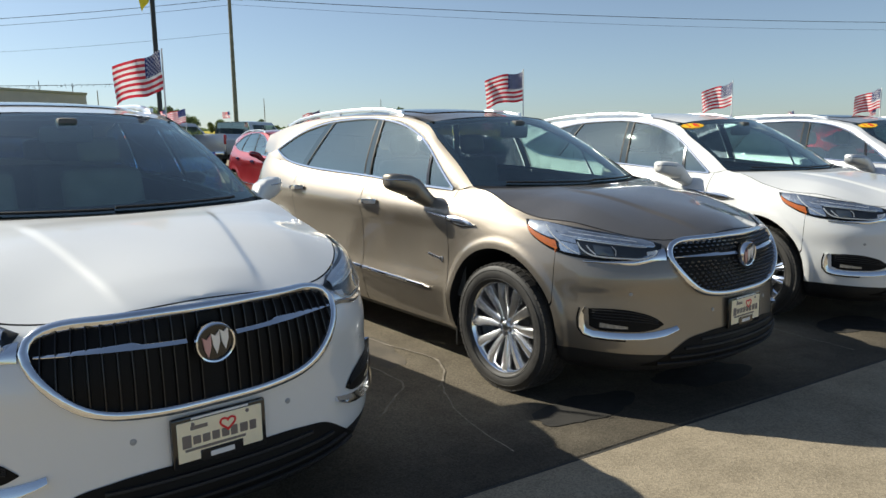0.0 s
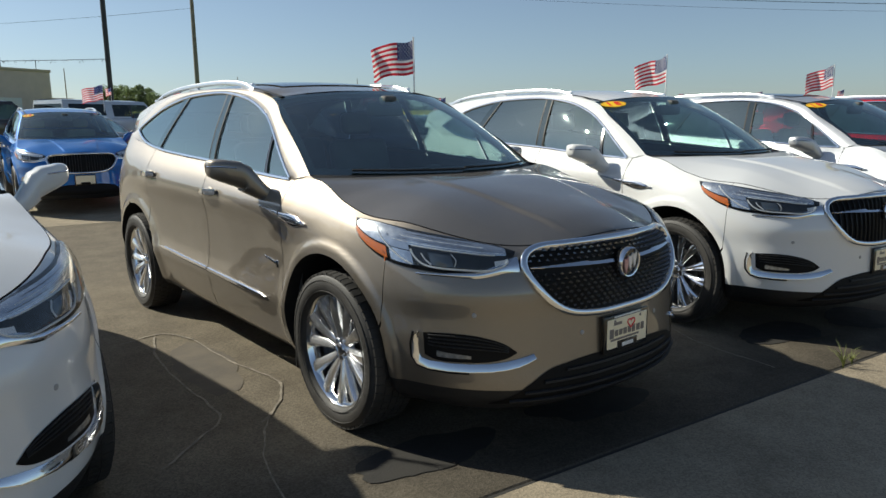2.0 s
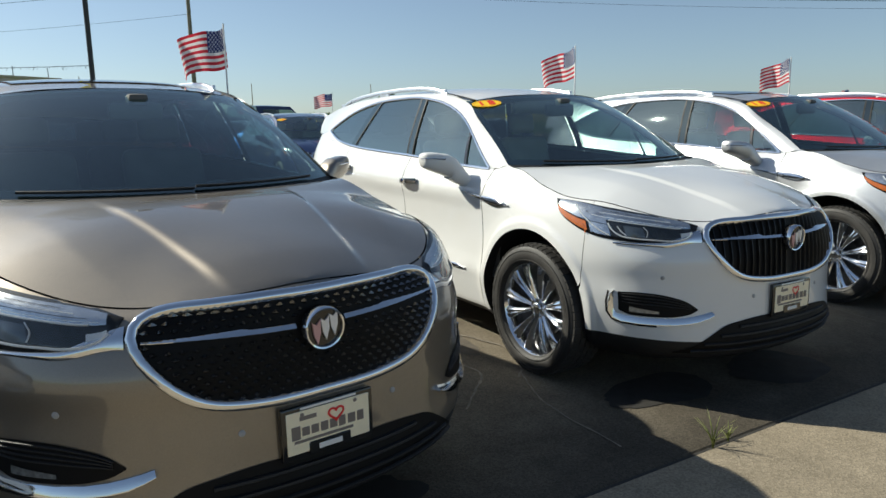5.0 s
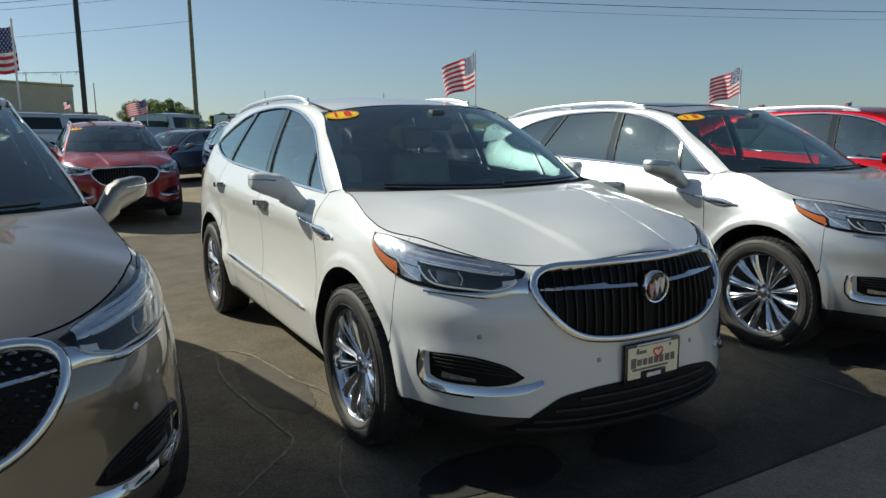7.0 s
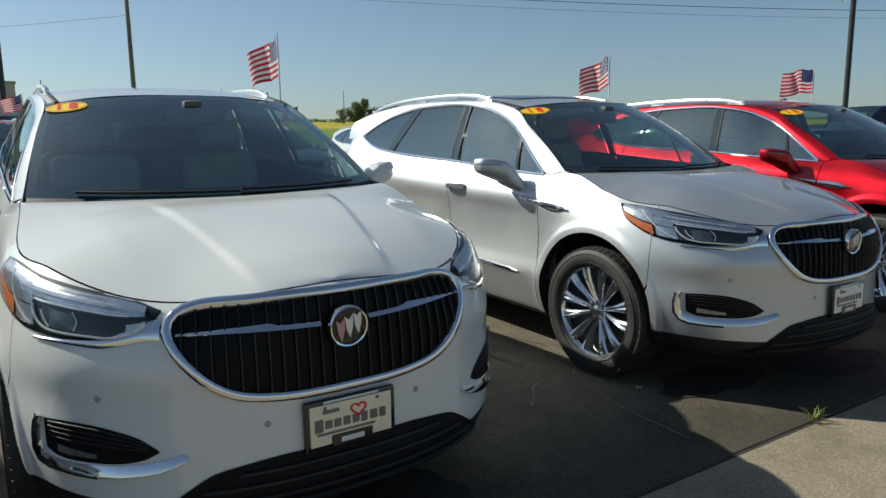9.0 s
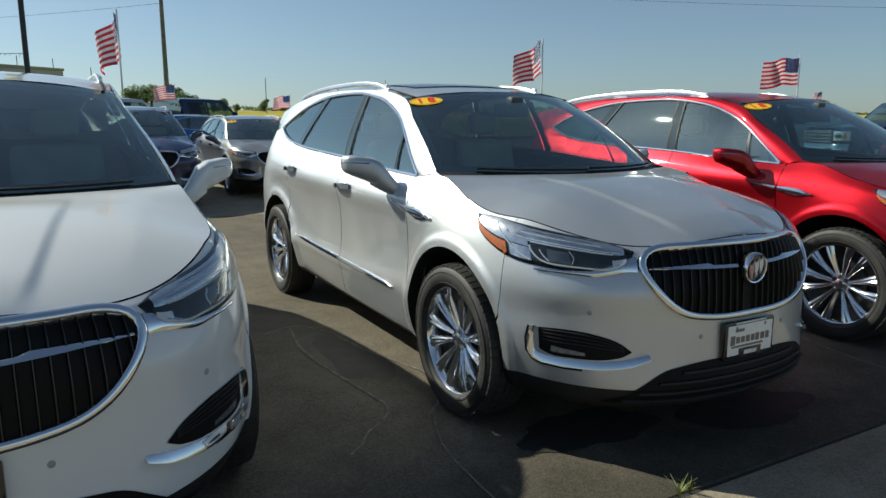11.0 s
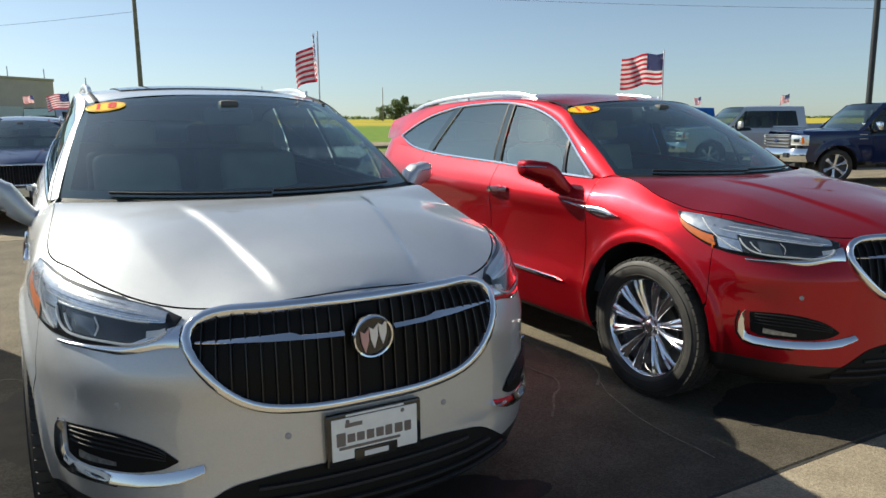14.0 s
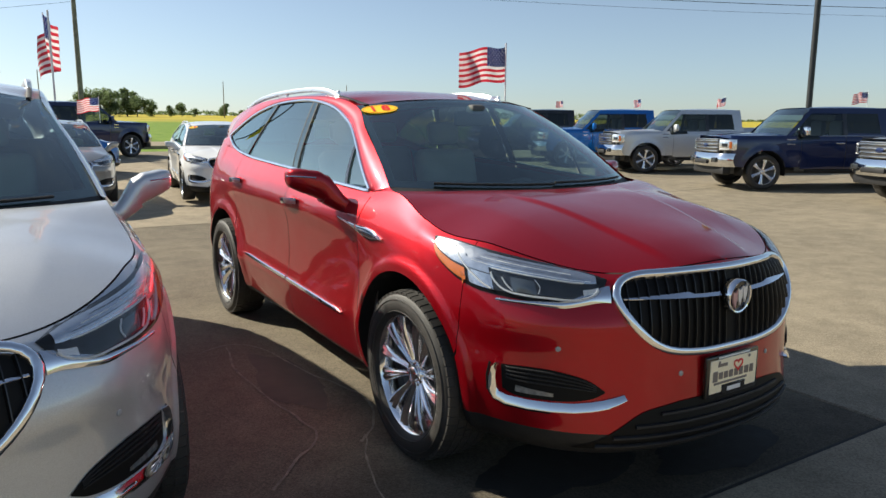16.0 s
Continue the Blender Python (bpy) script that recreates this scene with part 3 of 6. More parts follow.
def nose_trim(parent, skin, mesh_grille, plate_white):
    """Grille, emblem, headlamps, fog lamps, plate and sensors."""
    top = spline([(-27.2, .885), (-26.4, .914), (-24, .934), (-15, .951), (0, .961), (15, .951), (24, .934), (26.4, .914), (27.2, .885)])
    low = spline([(-27.2, .885), (-24, .800), (-20.5, .722), (-17, .678), (-12, .657), (0, .648), (12, .657), (17, .678), (20.5, .722), (24, .800), (27.2, .885)])
    TOP, LOW = (lambda d: float(top(d)[0])), (lambda d: float(low(d)[0]))

    def laid(bm, nu, nv, f, off):
        sheet(bm, nu, nv, lambda u, v: skin.nose(*f(u, v), off(u, v) if callable(off) else off)[0])
        outward(bm, skin.nose(*f(0.5, 0.5))[1])

    bm = bmesh.new()
    laid(bm, 60, 12, lambda u, v: (-27.0 + 54 * u, LOW(-27 + 54 * u) + (TOP(-27 + 54 * u) - LOW(-27 + 54 * u)) * v), 0.003)
    grille = part("grille", bm, RECESS, parent, "dark grille in a chrome surround")
    # chrome surround
    pts, ups = [], []
    loop = [(-27.2 + 54.4 * k / 44, TOP(-27.2 + 54.4 * k / 44)) for k in range(45)] + [(27.2 - 54.4 * k / 44, LOW(27.2 - 54.4 * k / 44)) for k in range(1, 44)]
    for d, z in loop:
        p, n = skin.nose(d, z, 0.0)
        pts.append(p)
        ups.append(n)
    for _ in range(4):
        m = len(pts)
        pts = [(pts[k - 1] + 2 * pts[k] + pts[(k + 1) % m]) / 4 for k in range(m)]
        ups = [(ups[k - 1] + 2 * ups[k] + ups[(k + 1) % m]).normalized() for k in range(m)]
    bm = bmesh.new()
    sweep(bm, pts, ups, [(-.016, -.01), (-.016, .020), (-.012, .026), (-.004, .0285), (.004, .0285), (.012, .026), (.016, .020), (.016, -.01)], closed=True)
    part("chrome_surround", bm, CHROME, grille, "polished chrome surround")
    bar_z = lambda d: 0.862 + 0.0004 * abs(d)
    if mesh_grille:
        m = bmesh.new()
        v = [m.verts.new(c) for c in ((-.0155, 0, .002), (0, 0, .011), (.0155, 0, .002), (0, 0, -.009), (0, -.018, .004))]
        for a, b in ((0, 1), (1, 2), (2, 3), (3, 0)):
            m.faces.new((v[a], v[b], v[4]))
        stud = finish("grille_stud", m, mat("dark_chrome_stud", (0.20, 0.20, 0.205), 0.22, 0.95), False)
        for r in range(16):
            for c in range(-15, 16):
                d, z = c * 1.86 + (0.93 if r % 2 else 0), 0.660 + r * 0.0195
                if abs(d) < 26.6 and LOW(d) + 0.014 < z < TOP(d) - 0.012 and abs(z - bar_z(d)) > 0.016 and math.hypot(d * 0.0215, z - 0.853) > 0.078:
                    p, n = skin.nose(d, z, 0.003)
                    share("grille_stud", stud, grille, Matrix.Translation(p) @ pose(0, 0, 0, 0, 0, -math.degrees(math.atan2(n.x, -n.y)) * -1))
    else:
        for c in range(-13, 14):
            d = c * 1.98
            z0, z1 = LOW(d) + 0.006, TOP(d) - 0.006
            if z1 - z0 < 0.03 or abs(d) < 0.5:
                continue
            pts, ups = [], []
            for k in range(9):
                p, n = skin.nose(d, z0 + (z1 - z0) * k / 8, 0.003)
                pts.append(p)
                ups.append(n)
            bm = bmesh.new()
            sweep(bm, pts, ups, [(-.0045, 0), (-.0016, .013), (.0016, .013), (.0045, 0)])
            part("grille_slat", bm, SLAT, grille, smooth=False)
    for side in (-1, 1):
        pts, ups = [], []
        for k in range(17):
            d = side * (4.0 + (24.6 - 4.0) * k / 16)
            p, n = skin.nose(d, bar_z(d), 0.004)
            pts.append(p)
            ups.append(n)
        bm = bmesh.new()
        sweep(bm, pts, ups, lambda t: wing_bar(0.009 + (0.009 if not mesh_grille else 0.004) * smooth01((t - 0.30) * 12), min(1.0, (1.02 - t) / 0.66), side))
        part("chrome_wing_bar", bm, CHROME, grille, "chrome wing bar")
        # chrome wing under the headlamp
        def wing(u, v):
            d = side * (26.8 + 21.0 * u)
            zc = 0.888 - 0.042 * smooth01(u * 2.2) + 0.006 * u
            h = 0.050 * (1 - u) ** 2.2 + 0.010
            return d, zc + h * (v - 0.5)
        bm = bmesh.new()
        laid(bm, 26, 5, wing, lambda u, v: 0.004 + 0.007 * math.sin(math.pi * v) * (1 - 0.5 * u))
        part("chrome_lamp_wing", bm, CHROME, grille, "chrome wing below the headlamp")
    # emblem: ring and three shields
    c, n = skin.nose(0, 0.853, 0.010)
    turn = Matrix.Translation(c) @ pose(0, 0, 0, 0, 0, 90) @ pose(0, 0, 0, 0, -4, 0)
    bm = bmesh.new()
    lathe(bm, [(0.001, -0.030), (0.060, -0.030), (0.066, -0.018), (0.066, 0.006)], 36)
    bmesh.ops.transform(bm, matrix=turn, verts=bm.verts)
    badge = part("emblem", bm, GLOSS_BLACK, parent, "round chrome ring emblem with three shields")
    bm = bmesh.new()
    lathe(bm, [(0.059, -0.032), (0.061, -0.040), (0.066, -0.042), (0.070, -0.036), (0.070, -0.015)], 40)
    bmesh.ops.transform(bm, matrix=turn, verts=bm.verts)
    part("ring", bm, CHROME, badge)
    for k, (dx, col) in enumerate(((-0.030, SHIELD_RED), (0.0, SHIELD_BLUE), (0.030, SHIELD_BLUE))):
        bm = bmesh.new()
        dz = 0.010 * (k - 1) + 0.002
        top_v = [bm.verts.new((dx + a * 0.0145, c.y - 0.038, 0.853 + dz + b)) for a, b in ((-1, .030), (0, .020), (1, .036), (1, -.004), (.25, -.042), (-.55, -.014))]
        bm.faces.new(top_v)
        r = bmesh.ops.extrude_face_region(bm, geom=bm.faces[:])
        bmesh.ops.translate(bm, vec=(0, 0.008, 0), verts=[g for g in r["geom"] if isinstance(g, bmesh.types.BMVert)])
        part("shield", bm, col, badge, smooth=False)
    # headlamps
    hi = spline([(0, 67.0, 1.056), (0.18, 60, 1.049), (0.42, 50, 1.026), (0.66, 40, .996), (0.85, 32, .968), (1.0, 26.9, .938)])
    lo = spline([(0, 67.0, 1.056), (0.07, 64.5, .985), (0.16, 59, .922), (0.27, 53.7, .886), (0.45, 46, .864), (0.66, 38, .855), (0.85, 31.5, .858), (0.95, 28.4, .892), (1.0, 26.9, .938)])
    for side in (-1, 1):
        def face(u, v, u0=0.0, u1=1.0, v0=0.0, v1=1.0):
            a, b = u0 + (u1 - u0) * u, v0 + (v1 - v0) * v
            p = lo(a) * (1 - b) + hi(a) * b
            return -side * p[0], float(p[1])
        bm = bmesh.new()
        laid(bm, 40, 12, lambda u, v: face(u, v), 0.003)
        lamp = part("headlamp", bm, RECESS, parent, "LED headlamp with amber corner and clear lens")

        def inset(name, r, off, material, nu=16, nv=6):
            bm = bmesh.new()
            laid(bm, nu, nv, lambda u, v: face(u, v, *r), off)
            return part(name, bm, material, lamp)
        inset("amber_reflector", (0.045, 0.250, 0.09, 0.40), 0.0070, AMBER, 20, 4)
        inset("reflector_bowl", (0.04, 0.395, 0.46, 0.95), lambda u, v: 0.0055 + 0.006 * math.sin(math.pi * u), LAMP_SILVER, 20, 8)
        inset("lower_bowl", (0.27, 0.40, 0.10, 0.44), lambda u, v: 0.0055 + 0.003 * math.sin(math.pi * u), LAMP_SILVER, 10, 6)
        inset("upper_reflector", (0.395, 0.93, 0.60, 0.93), lambda u, v: 0.0060 + 0.004 * math.sin(math.pi * v), LAMP_SILVER)
        for k in range(4):
            inset("reflector_step", (0.30 + 0.03 * k, 0.90 - 0.05 * k, 0.66 + 0.065 * k, 0.668 + 0.065 * k), 0.0105, LAMP_DARK if k % 2 else LAMP_WHITE, 16, 1)
        inset("projector_housing", (0.405, 0.94, 0.10, 0.585), 0.0050, LAMP_DARK)
        inset("lamp_end_block", (0.85, 0.935, 0.16, 0.40), lambda u, v: 0.0070 + 0.003 * u, LAMP_WHITE, 4, 4)

        def guide(name, rows, w, label):
            f = spline([(k, *r) for k, r in enumerate(rows)])
            pts, ups = [], []
            for k in range(4 * (len(rows) - 1) + 1):
                p, n = skin.nose(*face(*f(k / 4)), 0.0085)
                pts.append(p)
                ups.append(n)
            bm = bmesh.new()
            sweep(bm, pts, ups, bead(w, 0.005))
            part(name, bm, LAMP_WHITE, lamp, label)
        guide("bowl_light_guide", [(0.20, 0.86), (0.235, 0.60), (0.285, 0.38), (0.345, 0.20), (0.39, 0.11)], 0.007, "white light-guide strip round the bowl")
        guide("light_guide", [(0.405, 0.50), (0.415, 0.34), (0.445, 0.19), (0.50, 0.12), (0.65, 0.105), (0.80, 0.11), (0.90, 0.15), (0.935, 0.30)], 0.008, "white light-guide strip")
        guide("housing_edge", [(0.415, 0.595), (0.55, 0.60), (0.70, 0.60), (0.86, 0.60)], 0.006, "bright edge over the projector")
        inset("projector_lens", (0.50, 0.62, 0.18, 0.50), lambda u, v: 0.0055 + 0.007 * math.sin(math.pi * u) * math.sin(math.pi * v), LAMP_EYE, 10, 8)
        guide("projector_rim", [(0.625, 0.53), (0.642, 0.36), (0.625, 0.18)], 0.003, "thin bright rim")
        guide("reflector_fin", [(0.46, 0.44), (0.475, 0.30), (0.50, 0.18)], 0.006, "bright fin")
        bm = bmesh.new()
        laid(bm, 44, 14, lambda u, v: face(u, v), lambda u, v: 0.004 + 0.014 * min(1, 9 * v * (1 - v)) * min(1, 14 * u * (1 - u)))
        part("clear_cover", bm, LENS, lamp, "clear polycarbonate cover")
    # fog lamp pockets with chrome returns
    f_hi = spline([(0, 46.3, .600), (0.3, 41, .603), (0.6, 35, .590), (0.85, 30, .555), (1.0, 27.6, .518)])
    f_lo = spline([(0, 46.0, .505), (0.15, 44.0, .487), (0.45, 38, .478), (0.75, 32, .482), (0.9, 29.3, .495), (1.0, 27.6, .514)])
    for side in (-1, 1):
        def pocket(u, v):
            p = f_lo(u) * (1 - v) + f_hi(u) * v
            return -side * p[0], float(p[1])
        bm = bmesh.new()
        laid(bm, 24, 10, pocket, lambda u, v: 0.003)
        fog = part("fog_lamp_pocket", bm, RECESS, parent, "black fog lamp pocket with a chrome return")
        for k in range(4):
            pts, ups = [], []
            for j in range(15):
                p, n = skin.nose(*pocket(0.06 + 0.84 * j / 14, 0.52 + 0.13 * k), 0.003)
                pts.append(p)
                ups.append(n)
            bm = bmesh.new()
            sweep(bm, pts, ups, bead(0.006, 0.005))
            part("pocket_fin", bm, PLASTIC, fog)
        bm = bmesh.new()
        laid(bm, 10, 4, lambda u, v: pocket(0.18 + 0.34 * u, 0.14 + 0.22 * v * (1 - 0.5 * u)), 0.006)
        part("fog_lamp", bm, FOG_LENS, fog, "ribbed clear fog lamp")
        pts, ups = [], []
        for d, z in ((46.9, .604), (47.6, .585), (47.9, .545), (47.8, .500), (47.0, .474), (45.0, .462), (41, .456), (37, .454), (33, .455), (30, .461), (27.5, .470), (25.5, .483), (24.0, .495)):
            p, n = skin.nose(-side * d, z, 0.001)
            pts.append(p)
            ups.append(n)
        bm = bmesh.new()
        def ledge(t):
            w = 0.012 + 0.022 * smooth01(t * 3) - 0.014 * smooth01((t - 0.82) / 0.18)
            lo_side = side * -1
            rows = [(-w / 2, 0.0), (-w / 2, 0.004), (w * 0.34, 0.020), (w * 0.46, 0.020), (w / 2, 0.015), (w / 2, 0.0)]
            return rows if lo_side > 0 else [(-x, y) for x, y in rows[::-1]]
        sweep(bm, pts, ups, ledge)
        part("chrome_return", bm, CHROME, fog, "chrome return below the fog lamp")
        pts, ups = [], []
        for d, z in ((48.6, .600), (49.2, .545), (49.0, .490), (47.6, .452), (45.2, .437), (41, .430), (37, .428)):
            p, n = skin.nose(-side * d, z, 0.001)
            pts.append(p)
            ups.append(n)
        bm = bmesh.new()
        sweep(bm, pts, ups, bead(0.010, 0.003))
        part("return_groove", bm, RECESS, fog, "dark groove round the chrome return")
    # lower intake
    in_hi = spline([(-33, .292), (-29, .318), (-25, .372), (-21, .424), (-16, .446), (0, .456), (16, .446), (21, .424), (25, .372), (29, .318), (33, .292)])
    bm = bmesh.new()
    laid(bm, 48, 6, lambda u, v: (-33 + 66 * u, 0.285 + (float(in_hi(-33 + 66 * u)[0]) - 0.285) * v), 0.004)
    intake = part("lower_intake", bm, RECESS, parent, "black lower air intake with bars")
    for z, w in ((0.415, 17), (0.375, 22), (0.335, 26), (0.300, 29)):
        pts, ups = [], []
        for k in range(33):
            p, n = skin.nose(-w + 2 * w * k / 32, z, 0.004)
            pts.append(p)
            ups.append(n)
        bm = bmesh.new()
        sweep(bm, pts, ups, bead(0.014, 0.012))
        part("intake_bar", bm, PLASTIC, intake)
    for d, z in ((36.0, .683), (12.7, .566), (-12.7, .566), (-36.0, .683)):
        p, n = skin.nose(d, z, 0.001)
        bm = bmesh.new()
        m = Matrix.Translation(p) @ n.to_track_quat('X', 'Z').to_matrix().to_4x4()
        lathe(bm, [(0.0005, 0.0025), (0.009, 0.0022), (0.0105, 0.0012), (0.0108, -0.002)], 16)
        bmesh.ops.transform(bm, matrix=m, verts=bm.verts)
        part("parking_sensor", bm, SENSOR, parent)
    # dealer plate
    pz, py = 0.530, skin.nose(0, 0.53)[0].y - 0.012
    bm = bmesh.new()
    block(bm, -0.165, 0.165, py - 0.010, py + 0.014, pz - 0.088, pz + 0.088, 0.008)
    plate = part("plate_frame", bm, GLOSS_BLACK, parent, "black plate frame with a dealer plate")
    bm = bmesh.new()
    block(bm, -0.148, 0.148, py - 0.013, py - 0.008, pz - 0.066, pz + 0.072, 0.002, 1)
    part("dealer_plate", bm, PLATE_WHITE if plate_white else CREAM, plate, "plain dealer plate")
    for x, w, h in ((-.118, .030, .044), (-.084, .026, .028), (-.052, .026, .028), (-.019, .026, .030), (.014, .026, .030), (.045, .024, .034), (.080, .028, .032), (.113, .024, .034)):
        bm = bmesh.new()
        block(bm, x - w / 2, x + w / 2, py - 0.0145, py - 0.0125, pz + 0.004 - h / 2, pz + 0.004 + h / 2, 0.0015, 1)
        part("print_bar", bm, INK, plate, smooth=False)
    for x, z, w, h in ((-.075, .048, .058, .013), (-.02, -.026, .21, .009)):
        bm = bmesh.new()
        block(bm, x - w / 2, x + w / 2, py - 0.0145, py - 0.0125, pz + z - h / 2, pz + z + h / 2)
        part("small_print_bar", bm, INK, plate, smooth=False)
    bm = bmesh.new()
    block(bm, -0.075, 0.075, py - 0.016, py - 0.009, pz - 0.078, pz - 0.036, 0.003, 1)
    part("frame_tab", bm, GLOSS_BLACK, plate)
    bm = bmesh.new()
    block(bm, -0.042, 0.042, py - 0.0175, py - 0.0155, pz - 0.066, pz - 0.048, 0.001, 1)
    part("frame_print_bar", bm, PRINT_WHITE, plate, smooth=False)
    bm = bmesh.new()
    block(bm, -0.100, 0.100, py - 0.0125, py - 0.0105, pz + 0.076, pz + 0.083)
    part("frame_print_bar", bm, PRINT_WHITE, plate, smooth=False)
    if not plate_white:
        pts = []
        for k in range(25):
            a = 2 * math.pi * k / 24
            pts.append((0.024 + 0.0021 * 16 * math.sin(a) ** 3 * 0.8, py - 0.0145, pz + 0.036 + 0.0019 * (13 * math.cos(a) - 5 * math.cos(2 * a) - 2 * math.cos(3 * a) - math.cos(4 * a)) * 0.8))
        bm = bmesh.new()
        sweep(bm, pts[:-1], [(0, -1, 0)] * 24, bead(0.007, 0.002), closed=True)
        part("heart_outline", bm, RED_INK, plate, "thin red heart outline")
    for x in (-0.095, 0.095):
        bm = bmesh.new()
        bmesh.ops.create_uvsphere(bm, u_segments=10, v_segments=6, radius=0.007, matrix=Matrix.Translation((x, py - 0.013, pz + 0.060)) @ Matrix.Diagonal((1, .5, 1, 1)))
        part("plate_screw", bm, INK, plate)


def flank_trim(parent, skin, paint, script_badge):
    for side in (-1, 1):
        def strip(rows, prof, name, material, label="", lift=0.001):
            f = spline(rows)
            pts, ups = [], []
            t0, t1 = rows[0][0], rows[-1][0]
            for k in range(33):
                y = t0 + (t1 - t0) * k / 32
                p, n = skin.flank(y, float(f(y)[0]), lift, side)
                pts.append(p)
                ups.append(n)
            bm = bmesh.new()
            sweep(bm, pts, ups, prof)
            return part(name, bm, material, parent, label)
        strip([(-0.825, .528), (-0.4, .541), (0.038, .556)], lambda t: bead(0.026 * smooth01(t * 8) * 0.85 + 0.004, 0.012), "lower_door_trim", CHROME, "slim chrome trim low on the door")
        strip([(0.062, .557), (0.5, .570), (0.985, .590)], lambda t: bead(0.026 * smooth01((1 - t) * 8) * 0.85 + 0.004, 0.012), "lower_door_trim", CHROME, "slim chrome trim low on the door")
        vent = strip([(-1.300, .986), (-1.15, 1.000), (-1.03, 1.016)], lambda t: bead(0.012 + 0.042 * smooth01(t * 2.2) - 0.020 * smooth01((t - .6) * 2.5), 0.012), "fender_vent", CHROME, "chrome fender vent with a dark slot")
        bm = bmesh.new()
        pts, ups = [], []
        for k in range(13):
            y = -1.262 + 0.19 * k / 12
            p, n = skin.flank(y, 0.986 + 0.016 * k / 12, 0.010, side)
            pts.append(p)
            ups.append(n)
        sweep(bm, pts, ups, lambda t: bead(0.004 + 0.022 * smooth01(t * 2.5) - 0.012 * t, 0.004))
        part("vent_slot", bm, GLOSS_BLACK, vent)
        strip([(-1.012, 1.018), (-0.90, 1.034), (-0.80, 1.046)], lambda t: bead(0.020 * (1 - t) + 0.006, 0.008), "vent_tail", CHROME)
        for y, z in ((-0.073, 1.069), (1.09, 1.125)):
            p, n = skin.flank(y, z, 0.0, side)
            m = Matrix.Translation(p) @ pose(0, 0, 0, -3, 0, 0)
            bm = bmesh.new()
            bmesh.ops.create_uvsphere(bm, u_segments=20, v_segments=10, radius=1, matrix=m @ Matrix.Diagonal((0.010, 0.062, 0.034, 1)))
            cup = part("door_handle", bm, paint, parent, "chrome-topped pull handle over a cup")
            pts = [m @ Vector((side * o, dy, dz)) for o, dy, dz in ((.006, -.105, .002), (.030, -.085, .004), (.040, -.03, .006), (.040, .03, .006), (.030, .085, .004), (.006, .105, .002))]
            bm = bmesh.new()
            sweep(bm, pts, [(0, 0.05, 1)] * 6, [(x * 0.026, y2 * 0.036) for x, y2 in ((-.5, -.5), (.5, -.5), (.6, 0), (.5, .5), (-.5, .5), (-.6, 0))])
            part("grip", bm, CHROME, cup, "chrome grip")
        # mirror
        rows = spline([(0.0, .905, -.800, 1.090, .055, .030), (0.18, .955, -.785, 1.122, .060, .040), (0.34, 1.000, -.758, 1.168, .070, .060), (0.46, 1.035, -.732, 1.205, .080, .073),
                       (0.66, 1.095, -.702, 1.228, .078, .068), (0.86, 1.158, -.678, 1.245, .064, .057), (0.96, 1.188, -.666, 1.251, .048, .044), (1.0, 1.196, -.662, 1.252, .034, .032)])
        bm = bmesh.new()
        rings = []
        for k in range(27):
            x, y, z, hy, hz = rows(k / 26)
            ring = []
            for j in range(24):
                a = 2 * math.pi * j / 24
                c, s = math.cos(a), math.sin(a)
                e = 2 / 3.6
                ring.append(bm.verts.new((side * (x - 0.020 * s * (k < 12)), y + hy * math.copysign(abs(c) ** e, c) * (1 - 0.20 * (s < 0) * abs(s)), z + hz * math.copysign(abs(s) ** e, s))))
            rings.append(ring)
        for r0, r1 in zip(rings, rings[1:]):
            for j in range(24):
                q = (r0[j], r0[(j + 1) % 24], r1[(j + 1) % 24], r1[j])
                bm.faces.new(q if side > 0 else q[::-1])
        bm.faces.new(rings[-1] if side > 0 else rings[-1][::-1])
        mir = part("door_mirror", bm, paint, parent, "angular door mirror in body colour with a bright blade")
        bm = bmesh.new()
        sheet(bm, 6, 4, lambda u, v: (side * (1.035 + 0.130 * u), -0.648 + 0.030 * u, 1.152 + 0.048 * u + (0.108 - 0.018 * u) * v))
        part("mirror_glass", bm, MIRROR, mir, "mirror glass")
        bm = bmesh.new()
        pts = [(side * x, y, z) for x, y, z in ((1.200, -.672, 1.262), (1.184, -.718, 1.263), (1.14, -.756, 1.261), (1.08, -.786, 1.256))]
        sweep(bm, pts, [(0, 0, 1)] * 4, ring_profile(0.0045, 6))
        part("mirror_blade", bm, CHROME, mir, "bright indicator blade")
        # wheel wells
        for cy in ARCHES:
            pts = []
            for k in range(37):
                a = radians(-14 + 208 * k / 36)
                y, z = cy + math.cos(a) * (ARCH_R + 0.003), ARCH_Z + math.sin(a) * (ARCH_R + 0.003)
                hit = skin.tree.ray_cast(Vector((3 * side, y, z)), Vector((-side, 0, 0)))
                x = abs(hit[0].x) if hit[0] is not None and abs(hit[0].x) > 0.8 else 0.93
                pts.append((x, math.cos(a), math.sin(a)))
            bm = bmesh.new()
            def well(u, v):
                x, c, s = pts[int(round(u * 36))]
                if v < 0.01:
                    xx, r = x - 0.001, ARCH_R + 0.001
                elif v < 0.3:
                    xx, r = x - 0.014, ARCH_R - 0.010
                elif v < 0.6:
                    xx, r = x - 0.030, ARCH_R + 0.010
                else:
                    xx, r = 0.56, ARCH_R + 0.010
                return (side * xx, cy + c * r, ARCH_Z + s * r)
            sheet(bm, 36, 3, well)
            part("wheel_well", bm, LINER, parent, "black wheel well liner")
            bm = bmesh.new()
            sheet(bm, 20, 1, lambda u, v: (side * 0.56, cy + math.cos(radians(-14 + 208 * u)) * (ARCH_R + .01) * v, ARCH_Z + math.sin(radians(-14 + 208 * u)) * (ARCH_R + .01) * v))
            part("well_back", bm, LINER, parent)
